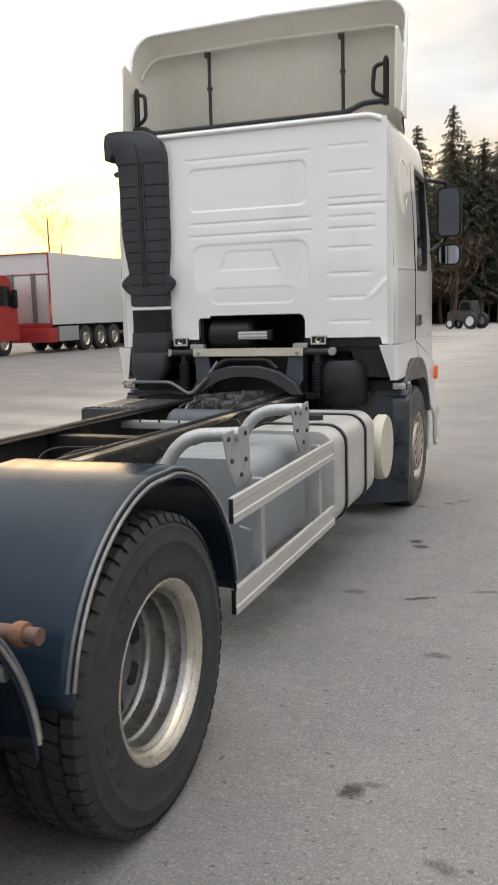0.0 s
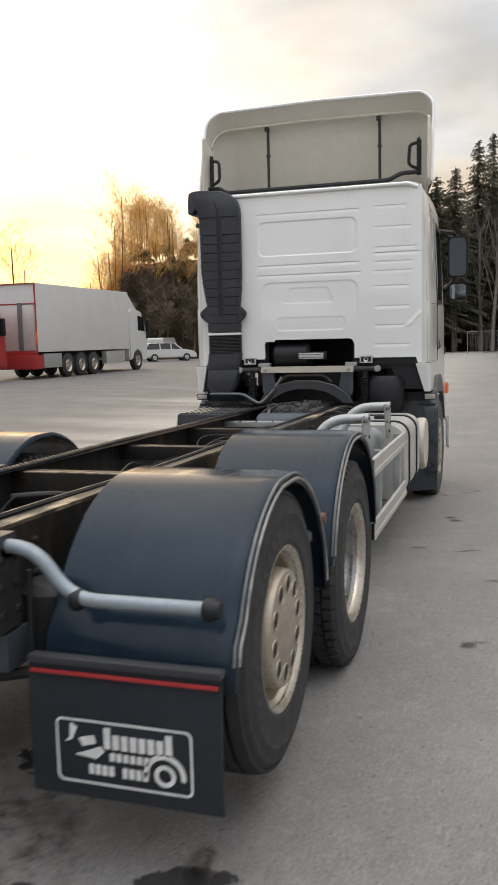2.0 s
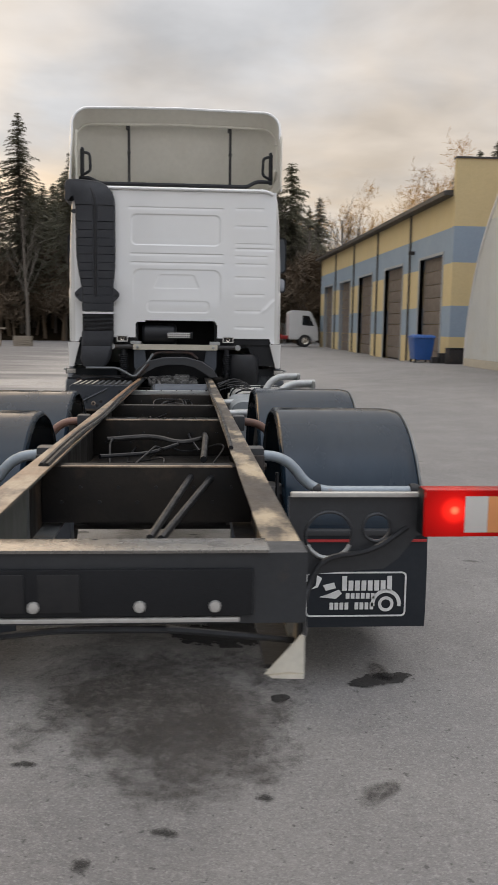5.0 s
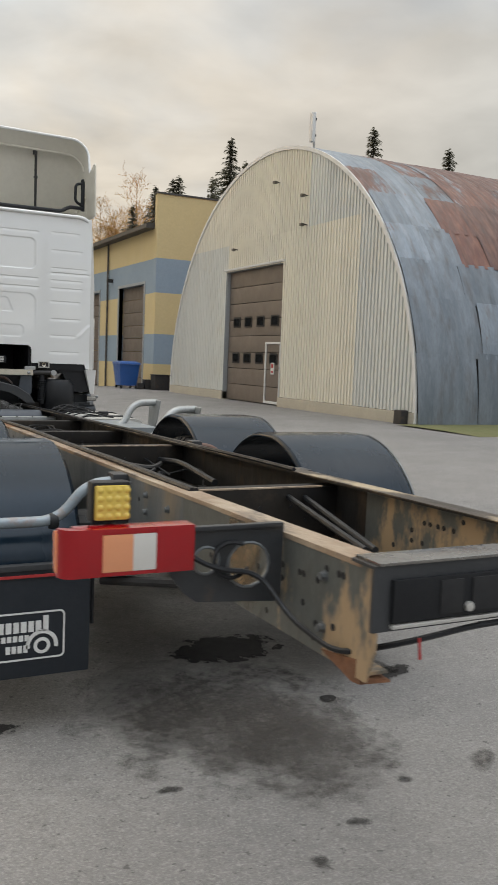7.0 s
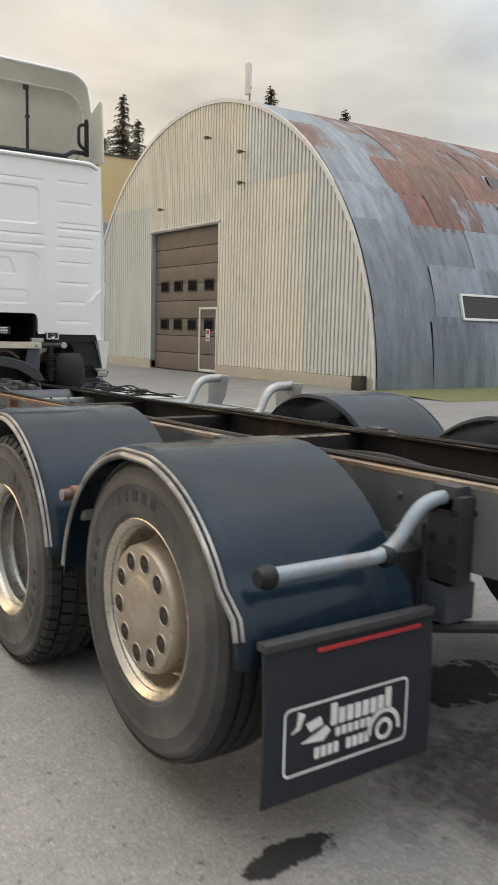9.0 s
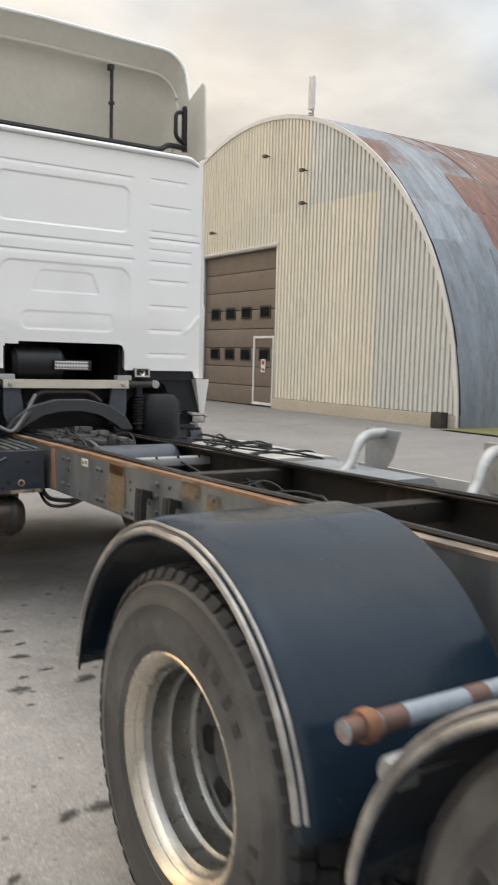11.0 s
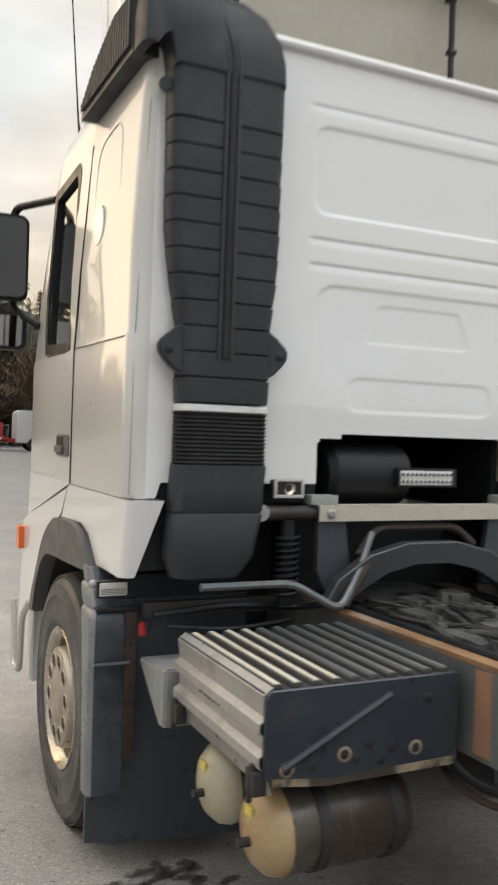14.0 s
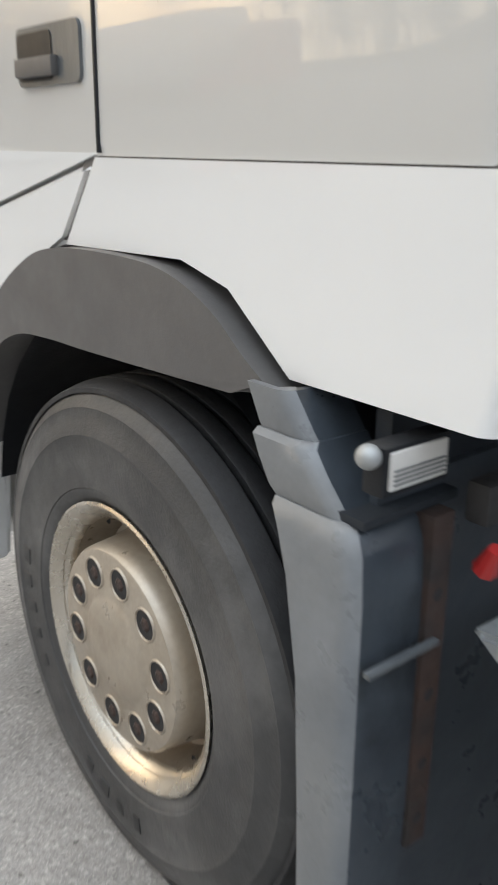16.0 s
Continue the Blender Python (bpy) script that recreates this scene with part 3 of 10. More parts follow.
    # darker asphalt on the lorries' side of the yard, in streaks
    sep, far, wob, edge, dark, x = N("ShaderNodeSeparateXYZ"), N("ShaderNodeMath"), N("ShaderNodeTexNoise"), N("ShaderNodeMapRange"), N("ShaderNodeMix"), N("ShaderNodeMath")
    mp = N("ShaderNodeMapping")
    mp.inputs["Scale"].default_value = (0.05, 0.30, 1)
    L(tc.outputs["Object"], sep.inputs[0]); L(tc.outputs["Object"], mp.inputs["Vector"]); L(mp.outputs[0], wob.inputs["Vector"])
    wob.inputs["Scale"].default_value, wob.inputs["Detail"].default_value = 1.6, 5.0
    far.operation = "MULTIPLY_ADD"
    far.inputs[1].default_value, far.inputs[2].default_value = 22.0, -11.0
    L(wob.outputs["Fac"], far.inputs[0])
    x.operation = "ADD"
    L(sep.outputs["X"], x.inputs[0]); L(far.outputs[0], x.inputs[1])
    for k, v in (("From Min", -4.0), ("From Max", -9.0), ("To Min", 0.0), ("To Max", 0.85)):
        edge.inputs[k].default_value = v
    L(x.outputs[0], edge.inputs["Value"])
    dark.data_type = "RGBA"
    L(edge.outputs[0], dark.inputs["Factor"]); L(c, dark.inputs["A"])
    dark.inputs["B"].default_value = (0.105, 0.10, 0.097, 1)
    c = dark.outputs["Result"]
    L(c, b.inputs["Base Color"])
    return m


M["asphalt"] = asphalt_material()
M["forest_floor"] = material("forest_floor", (0.045, 0.034, 0.022), (0.028, 0.022, 0.015), rough=0.95, spec=0.0, scale=0.25, amount=0.8, fine=3, fine_amount=0.5, bump=0.6, bump_scale=4)


def stain_material(name, col, col2, rough, strength, scale, lo=0.98, hi=0.40, thin=0.40, upright=False):
    """A stain soaked into the asphalt: dense in the middle, ragged and thin at its edge."""
    m = material(name, col, col2, rough=rough, scale=5, amount=0.9, fine=55, fine_amount=0.45, bump=0.5, bump_scale=75)
    nt = m.node_tree
    N, L = nt.nodes.new, nt.links.new
    tc, ln = N("ShaderNodeTexCoord"), N("ShaderNodeVectorMath")
    mp = N("ShaderNodeMapping")
    mp.inputs["Location"].default_value, mp.inputs["Scale"].default_value = ((0, -1, -1), (0, 2, 2)) if upright else ((-1, -1, 0), (2, 2, 0))
    L(tc.outputs["Generated"], mp.inputs["Vector"])
    ln.operation = "LENGTH"
    reach = ln.outputs["Value"]
    L(mp.outputs[0], ln.inputs[0])
    if upright:   # squarish rather than round
        ab, sp, mx = N("ShaderNodeVectorMath"), N("ShaderNodeSeparateXYZ"), N("ShaderNodeMath")
        ab.operation, mx.operation = "ABSOLUTE", "MAXIMUM"
        L(mp.outputs[0], ab.inputs[0]); L(ab.outputs[0], sp.inputs[0])
        L(sp.outputs["Y"], mx.inputs[0]); L(sp.outputs["Z"], mx.inputs[1])
        reach = mx.outputs[0]
    n = N("ShaderNodeTexNoise")
    n.inputs["Scale"].default_value, n.inputs["Detail"].default_value, n.inputs["Roughness"].default_value = scale, 8.0, 0.7
    L(tc.outputs["Object"], n.inputs["Vector"])
    mad = N("ShaderNodeMath"); mad.operation = "MULTIPLY_ADD"
    mad.inputs[1].default_value, mad.inputs[2].default_value = 2.6, -1.30
    L(n.outputs["Fac"], mad.inputs[0])
    add = N("ShaderNodeMath"); add.operation = "ADD"
    L(mad.outputs[0], add.inputs[0]); L(reach, add.inputs[1])
    r = N("ShaderNodeMapRange")
    for k, v in (("From Min", lo), ("From Max", hi), ("To Min", 0.0), ("To Max", strength)):
        r.inputs[k].default_value = v
    L(add.outputs[0], r.inputs["Value"])
    mot, mr, mul = N("ShaderNodeTexNoise"), N("ShaderNodeMapRange"), N("ShaderNodeMath")
    mot.inputs["Scale"].default_value, mot.inputs["Detail"].default_value, mot.inputs["Roughness"].default_value = scale * 4.5, 6.0, 0.7
    L(tc.outputs["Object"], mot.inputs["Vector"]); L(mot.outputs["Fac"], mr.inputs["Value"])
    for k, v in (("From Min", 0.38), ("From Max", 0.60), ("To Min", thin), ("To Max", 1.0)):
        mr.inputs[k].default_value = v
    mul.operation = "MULTIPLY"
    L(r.outputs[0], mul.inputs[0]); L(mr.outputs[0], mul.inputs[1])
    L(mul.outputs[0], nt.nodes["Principled BSDF"].inputs["Alpha"])
    return m


M["oil"] = stain_material("oil_stain", (0.014, 0.013, 0.012), (0.030, 0.028, 0.026), 0.9, 0.98, 6.0, 0.90, 0.78, 0.88)
M["oil_small"] = stain_material("oil_spot", (0.018, 0.017, 0.016), (0.040, 0.038, 0.035), 0.5, 0.95, 24.0)
M["damp_small"] = stain_material("damp_spot", (0.075, 0.070, 0.066), (0.11, 0.10, 0.095), 0.65, 0.5, 16.0)
M["damp"] = stain_material("damp_asphalt", (0.048, 0.042, 0.036), (0.080, 0.071, 0.062), 0.7, 0.66, 4.0, lo=0.86, hi=0.42, thin=0.30)
M["dirt_shade"] = stain_material("oily_dirt", (0.050, 0.043, 0.033), (0.080, 0.066, 0.047), 0.8, 0.20, 2.2, lo=1.10, hi=0.30, thin=0.60)
M["grass"] = material("verge_grass", (0.10, 0.12, 0.035), (0.14, 0.12, 0.05), rough=0.9, scale=2, fine=20, fine_amount=0.5, bump=0.6, bump_scale=30)


def build_ground():
    bm = bmesh.new()
    def axis(fine_lo, fine_hi, step, far):
        inner = list(np.arange(fine_lo, fine_hi + 0.01, step))
        return [-far, -900, -400, -220, -140, -100, -80, -60] + [v for v in inner if v > -60] + [v for v in (60, 75, 90, 110, 140, 220, 400, 900, far) if v > fine_hi]
    xs, ys = axis(-40, 30, 2.0, 2500), axis(-40, 70, 2.0, 2500)
    grid = [[bm.verts.new((x, y, yard_height(x, y))) for x in xs] for y in ys]
    for a, b in zip(grid, grid[1:]):
        for k in range(len(xs) - 1):
            bm.faces.new((a[k], a[k + 1], b[k + 1], b[k]))
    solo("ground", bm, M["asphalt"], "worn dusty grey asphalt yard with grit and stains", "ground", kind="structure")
    bm = bmesh.new()
    rings = []
    for k in range(0, 181):
        a = radians(-180 + 2 * k)
        ring = []
        for d in (66, 72, 78, 84, 90, 97, 105, 115, 125, 140, 170, 230, 320):
            x, y = d * math.sin(a), -10 + d * math.cos(a)
            h = hill_height(x, y)
            h += 0.9 * noise.noise((x * 0.06, y * 0.06, 0)) * smooth_step(0.3, 3, h)
            ring.append(bm.verts.new((x, y, -0.35 + h)))
        rings.append(ring)
    for a, b in zip(rings, rings[1:]):
        for k in range(len(a) - 1):
            bm.faces.new((a[k], a[k + 1], b[k + 1], b[k]))
    solo("hillside", bm, M["forest_floor"], "brown wooded slope behind the yard", "hill", kind="structure")


def stain(name, x, y, rx, ry, mat, seed, label, turn=0.0):
    """A thin film on the asphalt, somewhat larger than the stain that shows in it."""
    bm = bmesh.new()
    n = 24
    lift = 0.003 + 0.0007 * (seed % 7)
    vs = []
    for k in range(n):
        t = 2 * math.pi * k / n
        u, v = 1.35 * rx * math.cos(t), 1.35 * ry * math.sin(t)
        vs.append(bm.verts.new((u, v, 0.0)))
    bm.faces.new(vs)
    ob = solo(name, bm, mat, label, "stain", group="stains on the yard", smooth=False)
    ob.location, ob.rotation_euler = (x, y, yard_height(x, y) + lift), (0, 0, turn)
    return ob


build_ground()


# ---- arched hall ----
HALL_X, HALL_Y, HALL_R, HALL_Z, HALL_LEN = 10.87, 14.24, 7.98, 0.30, 30.0
HALL_FLAT = 0.982   # the arch is a little lower than a half circle
M["hall_sheet"] = material("pale_profiled_steel", (0.71, 0.665, 0.55), (0.63, 0.61, 0.53), rough=0.62, metal=0.1, scale=0.4, amount=0.6, fine=8, fine_amount=0.06, bump=0.03, bump_scale=20, spots=((0.42, 0.38, 0.30), 1.2, 0.55, 0.8, 0.4), per_object=0.06)
M["hall_sheet_grey"] = material("blue_grey_profiled_steel", (0.595, 0.60, 0.56), (0.54, 0.555, 0.535), rough=0.62, metal=0.1, scale=0.4, amount=0.6, fine=8, fine_amount=0.06, bump=0.03, bump_scale=20, spots=((0.52, 0.47, 0.37), 0.9, 0.52, 0.8, 0.5), per_object=0.08)
M["hall_roof"] = material("weathered_zinc_sheet", (0.30, 0.32, 0.34), (0.22, 0.235, 0.25), rough=0.5, metal=0.35, scale=0.8, amount=0.8, fine=14, fine_amount=0.25, bump=0.06, bump_scale=14, spots=((0.17, 0.11, 0.08), 1.1, 0.56, 0.74, 0.6), per_object=0.22)


def roof_material(name, bias):
    """Zinc sheet going over to rust: streaks run down the slope, each sheet is worn to its own degree."""
    m = material(name, (0.28, 0.32, 0.36), (0.165, 0.195, 0.225), rough=0.5, metal=0.3, scale=1.1, amount=0.8, fine=11, fine_amount=0.3, bump=0.08, bump_scale=14, spots=((0.13, 0.12, 0.115), 1.7, 0.52, 0.70, 0.7), per_object=0.30, stretch=(2.6, 0.7, 0.7))
    nt = m.node_tree
    N, L = nt.nodes.new, nt.links.new
    b = nt.nodes["Principled BSDF"]
    c = b.inputs["Base Color"].links[0].from_socket
    tc, info = N("ShaderNodeTexCoord"), N("ShaderNodeObjectInfo")

    def streaks(scale, stretch, detail=8.0):
        mp, n = N("ShaderNodeMapping"), N("ShaderNodeTexNoise")
        mp.inputs["Scale"].default_value = stretch
        L(tc.outputs["Object"], mp.inputs["Vector"]); L(mp.outputs[0], n.inputs["Vector"])
        n.inputs["Scale"].default_value, n.inputs["Detail"].default_value, n.inputs["Roughness"].default_value = scale, detail, 0.68
        return n.outputs["Fac"]

    def maths(op, a, z):
        x = N("ShaderNodeMath"); x.operation = op
        for k, v in enumerate((a, z)):
            if isinstance(v, float):
                x.inputs[k].default_value = v
            else:
                L(v, x.inputs[k])
        return x.outputs[0]
    rnd = maths("MULTIPLY", info.outputs["Random"], 0.30)
    f = maths("ADD", maths("ADD", maths("MULTIPLY", streaks(0.9, (2.2, 0.8, 0.8)), 1.1), rnd), bias)
    f = maths("ADD", f, maths("MULTIPLY", streaks(5.0, (3.0, 0.6, 0.6), 5.0), 0.35))
    r = N("ShaderNodeMapRange")
    r.inputs["From Min"].default_value, r.inputs["From Max"].default_value = 0.92, 1.06
    L(f, r.inputs["Value"])
    hue = N("ShaderNodeValToRGB")
    e = hue.color_ramp.elements
    e[0].position, e[0].color = 0.28, (0.036, 0.018, 0.014, 1)
    e[1].position, e[1].color = 0.74, (0.20, 0.088, 0.052, 1)
    e.new(0.5).color = (0.105, 0.036, 0.022, 1)
    L(streaks(2.2, (3.0, 0.7, 0.7)), hue.inputs[0])
    tint = N("ShaderNodeHueSaturation")
    L(maths("ADD", maths("MULTIPLY", info.outputs["Random"], 0.55), 0.70), tint.inputs["Value"])
    L(hue.outputs[0], tint.inputs["Color"])
    x = N("ShaderNodeMix"); x.data_type = "RGBA"
    L(r.outputs[0], x.inputs["Factor"]); L(c, x.inputs["A"]); L(tint.outputs[0], x.inputs["B"])
    L(x.outputs["Result"], b.inputs["Base Color"])
    L(maths("MULTIPLY", maths("SUBTRACT", 1.0, r.outputs[0]), 0.3), b.inputs["Metallic"])
    return m


M["hall_zinc"], M["hall_mixed"], M["hall_rust"] = roof_material("streaked_zinc_sheet", -0.14), roof_material("half_rusted_sheet", 0.17), roof_material("rusted_roof_sheet", 0.36)
M["dark_lamp"] = material("dark_lamp_metal", (0.10, 0.085, 0.065), (0.06, 0.052, 0.045), rough=0.5)
M["gate_brown"] = material("brown_gate_panel", (0.155, 0.125, 0.10), (0.125, 0.10, 0.082), rough=0.55, scale=1.2, fine=20, fine_amount=0.12, bump=0.03)
M["concrete"] = material("plinth_concrete", (0.46, 0.41, 0.32), (0.36, 0.33, 0.27), rough=0.85, scale=2, fine=25, fine_amount=0.3, bump=0.2, bump_scale=30)
M["trim_white"] = material("white_trim", (0.66, 0.66, 0.64), rough=0.5, scale=3, fine_amount=0.1, bump=0.02)
M["trim_grey"] = material("grey_trim", (0.33, 0.35, 0.36), rough=0.5, scale=3, fine_amount=0.1, bump=0.02)
M["yellow_wall"] = material("yellow_render", (0.62, 0.49, 0.25), (0.55, 0.44, 0.24), rough=0.8, scale=0.6, fine=15, fine_amount=0.15, bump=0.06, bump_scale=20)
M["blue_wall"] = material("blue_render", (0.27, 0.34, 0.40), (0.23, 0.30, 0.36), rough=0.8, scale=0.6, fine=15, fine_amount=0.15, bump=0.06, bump_scale=20)
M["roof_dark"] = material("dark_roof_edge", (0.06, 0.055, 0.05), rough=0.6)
M["blue_bin"] = material("blue_bin_plastic", (0.02, 0.09, 0.30), rough=0.4, scale=3, fine_amount=0.1)


def arch_top(y):
    return HALL_Z + HALL_FLAT * math.sqrt(max(0.0, HALL_R ** 2 - (y - HALL_Y) ** 2))


def hall_arc(r, a0, a1, n):
    return [(y, HALL_Z + (z - HALL_Z) * HALL_FLAT) for y, z in arc(HALL_Y, HALL_Z, r, a0, a1, n)]


def build_hall():
    hall = thing("arched_hall", "large half-round storage hall of corrugated steel with rusty roof", "building", kind="structure")
    door_y0, door_y1, door_top = 13.08, 17.20, 4.66
    # front: upright profiled sheets, six ribs each
    pitch, deep = 0.150, 0.062
    y = HALL_Y - HALL_R
    while y < HALL_Y + HALL_R - 0.02:
        y1 = min(y + pitch * 6, HALL_Y + HALL_R)
        bm = bmesh.new()
        line = []
        k = 0
        while y + k * pitch < y1 - 1e-6:
            b = y + k * pitch
            for f, d in ((0.0, deep), (0.58, deep), (0.66, 0), (0.90, 0), (0.99, deep)):
                line.append((min(b + f * pitch, y1), d))
            k += 1
        line.append((y1, deep))
        bm.free()
        lap, mid = 5.62, (y + y1) / 2
        for tier in (0, 1):
            bm = bmesh.new()
            cols = []
            for yy, d in line:
                base = door_top if door_y0 - 1e-3 < yy < door_y1 + 1e-3 else HALL_Z + 0.28
                top = max(arch_top(yy) - 0.02, base + 0.01)
                lo, hi = (base, min(top, lap)) if tier == 0 else (max(base, lap - 0.06), top)
                if hi <= lo:
                    cols.append(None)
                    continue
                x = HALL_X - d - 0.004 * tier
                cols.append((bm.verts.new((x, yy, lo)), bm.verts.new((x, yy, hi))))
            for a, b in zip(cols, cols[1:]):
                if a and b:
                    bm.faces.new((a[0], b[0], b[1], a[1]))
            pale = mid > 17.4 and tier == 0 or mid < 9.4 or (mid < 12.0 and tier)
            if bm.faces:
                part("wall_sheet", bm, M["hall_sheet_grey" if pale else "hall_sheet"], hall, smooth=False)
            else:
                bm.free()
        y = y1
    # plinth, edge trim
    for a, b in ((HALL_Y - HALL_R, door_y0), (door_y1, HALL_Y + HALL_R)):
        bm = bmesh.new()
        box(bm, HALL_X - 0.10, HALL_X + 0.2, a, b, -0.2, HALL_Z + 0.27, 0.02)
        part("plinth", bm, M["concrete"], hall, "pale concrete plinth")
    bm = bmesh.new()
    outer, inner = hall_arc(HALL_R + 0.05, 0, 180, 72), hall_arc(HALL_R - 0.06, 180, 0, 72)
    prism(bm, outer + inner, "x", HALL_X - 0.09, HALL_X - 0.045)
    part("edge_trim", bm, M["trim_white"], hall, "pale steel edge trim", smooth=False)
    # roof: curved sheets, tier over tier
    rng = random.Random(4)
    tiers = [0, 12, 22, 30, 38, 47, 57, 68, 80, 93]
    far_side = bmesh.new()
    for side in (0, 1):
        for ti in range(len(tiers) - 1):
            x = HALL_X - 0.046
            while x < HALL_X + HALL_LEN:
                w = (1.9 if ti < 3 else 0.95) * rng.uniform(0.92, 1.08)
                a0, a1 = tiers[ti] - (0.3 if ti else 0), tiers[ti + 1] + 0.2 + rng.uniform(0, 0.5)
                if side:
                    a0, a1 = 180 - a0, 180 - a1
                bm = far_side if side else bmesh.new()
                rad = HALL_R + 0.010 * (len(tiers) - ti) + rng.uniform(0, 0.012)
                prof = hall_arc(rad, 180 - a0, 180 - a1, 4)
                skew = rng.uniform(-0.012, 0.012)
                cols = []
                n = 24 if ti < 3 else 12
                for k in range(n + 1):
                    lift = 0.016 if k % 4 in (1, 2) else 0.0
                    cols.append([bm.verts.new((x + (w - 0.004) * k / n + skew * j, HALL_Y + (p[0] - HALL_Y) * (1 + lift / HALL_R), HALL_Z + (p[1] - HALL_Z) * (1 + lift / HALL_R))) for j, p in enumerate(prof)])
                for a, b in zip(cols, cols[1:]):
                    for k in range(len(prof) - 1):
                        bm.faces.new((a[k], a[k + 1], b[k + 1], b[k]))
                if not side:
                    near = smooth_step(HALL_X + 0.4, HALL_X + 2.2 + 0.3 * (9 - ti), x)
                    q = min(1.0, max(0.0, 0.5 + 0.62 * noise.noise((x * 0.42, ti * 0.55, 1.7)) + rng.uniform(-0.16, 0.16)))
                    worn = (0.0, 0.0, 0.04, 0.30, 0.72, 0.9, 0.95, 0.95, 0.95)[ti] * (0.12 + 0.88 * near)
                    kind = "hall_rust" if q < worn * 0.72 else "hall_mixed" if q < worn * 1.15 or (ti >= 3 and q < 0.6 * near) else "hall_zinc"
                    part("roof_sheet", bm, M[kind], hall, smooth=True)
                x += w
    # dark sheet added below the roof sheets to make the laps' shade
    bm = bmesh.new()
    shade_arc = hall_arc(HALL_R - 0.03, 0, 180, 48)
    lo = [bm.verts.new((HALL_X + 0.02, p[0], p[1])) for p in shade_arc]
    hi = [bm.verts.new((HALL_X + HALL_LEN - 0.25, p[0], p[1])) for p in shade_arc]
    for k in range(len(shade_arc) - 1):
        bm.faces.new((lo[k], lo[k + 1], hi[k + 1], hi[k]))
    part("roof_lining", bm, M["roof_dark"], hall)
    tagged(part("far_roof_sheets", far_side, M["hall_rust"], hall, "rusty sheets of the far slope"), kind="stuff")
    # back wall closes the shell
    bm = bmesh.new()
    prism(bm, hall_arc(HALL_R - 0.02, 0, 180, 40), "x", HALL_X + HALL_LEN - 0.2, HALL_X + HALL_LEN)
    part("back_wall", bm, M["hall_roof"], hall, smooth=False)
    # folding gate of horizontal panels with two rows of lights
    gx = HALL_X + 0.10
    gate = thing("gate", "", "")
    gate.parent = hall
    rows = 8
    h = (door_top - HALL_Z) / rows
    for r in range(rows):
        bm = bmesh.new()
        box(bm, gx, gx + 0.06, door_y0 + 0.02, door_y1 - 0.02, HALL_Z + r * h + 0.008, HALL_Z + (r + 1) * h - 0.008, 0.012)
        part("gate_panel", bm, M["gate_brown"], gate)
    w = (door_y1 - door_y0)
    for z in (HALL_Z + 1.42, HALL_Z + 2.62):
        for k in range(4):
            c = door_y0 + w * (0.17, 0.41, 0.625, 0.835)[k]
            bm = bmesh.new()
            prism(bm, rounded_rect(c - 0.27, c + 0.27, z - 0.16, z + 0.2, 0.05), "x", gx - 0.022, gx + 0.01)
            f = part("gate_window", bm, M["black"], gate, "black framed gate light", smooth=False)
            bm = bmesh.new()
            prism(bm, rounded_rect(c - 0.21, c + 0.21, z - 0.11, z + 0.15, 0.04), "x", gx - 0.027, gx - 0.012)
            part("window_pane", bm, M["glass"], gate, smooth=False)
    # wicket door in the gate
    wy0, wy1, wz1 = door_y0 + 0.20, door_y0 + 1.24, HALL_Z + 1.97
    bm = bmesh.new()
    for a, b, c, d in ((wy0, wy0 + 0.07, HALL_Z + 0.02, wz1), (wy1 - 0.07, wy1, HALL_Z + 0.02, wz1), (wy0 + 0.07, wy1 - 0.07, wz1 - 0.07, wz1), (wy0 + 0.07, wy1 - 0.07, HALL_Z + 0.02, HALL_Z + 0.1)):
        box(bm, gx - 0.035, gx, a, b, c, d, 0.008)
    part("wicket_frame", bm, M["trim_white"], gate, "white wicket door frame")
    bm = bmesh.new()
    box(bm, gx - 0.03, gx - 0.006, wy0 + 0.40, wy0 + 0.62, HALL_Z + 0.95, HALL_Z + 1.32, 0.004)
    part("notice", bm, M["trim_white"], gate, "small white notice")
    bm = bmesh.new()
    box(bm, gx - 0.033, gx - 0.028, wy0 + 0.44, wy0 + 0.58, HALL_Z + 1.16, HALL_Z + 1.28, 0.002)
    box(bm, gx - 0.033, gx - 0.028, wy0 + 0.44, wy0 + 0.58, HALL_Z + 1.0, HALL_Z + 1.06, 0.002)
    part("notice_print", bm, M["redline"], gate)
    # lining of the gate opening
    bm = bmesh.new()
    box(bm, HALL_X - 0.06, HALL_X + 0.16, door_y0 - 0.06, door_y0, HALL_Z, door_top + 0.06, 0.005)
    box(bm, HALL_X - 0.06, HALL_X + 0.16, door_y1, door_y1 + 0.06, HALL_Z, door_top + 0.06, 0.005)
    box(bm, HALL_X - 0.06, HALL_X + 0.16, door_y0, door_y1, door_top, door_top + 0.06, 0.005)
    part("gate_lining", bm, M["trim_grey"], hall)
    bm = bmesh.new()
    box(bm, HALL_X - 0.10, HALL_X - 0.055, door_y0 - 0.1, door_y1 + 0.1, door_top + 0.04, door_top + 0.10, 0.005)
    part("gate_flashing", bm, M["trim_white"], hall)
    # antenna on the ridge edge
    ant = thing("antenna", "grey panel antenna on a short mast above the hall front", "antenna")
    top = arch_top(11.9)
    bm = bmesh.new()
    tube(bm, [(HALL_X + 0.12, 11.9, top - 0.1), (HALL_X + 0.12, 11.9, top + 0.98)], 0.03)
    part("mast", bm, M["galv"], ant)
    bm = bmesh.new()
    box(bm, HALL_X - 0.08, HALL_X + 0.03, 11.68, 11.86, top + 0.16, top + 0.98, 0.03)
    part("panel", bm, M["trim_white"], ant, "pale grey panel antenna")
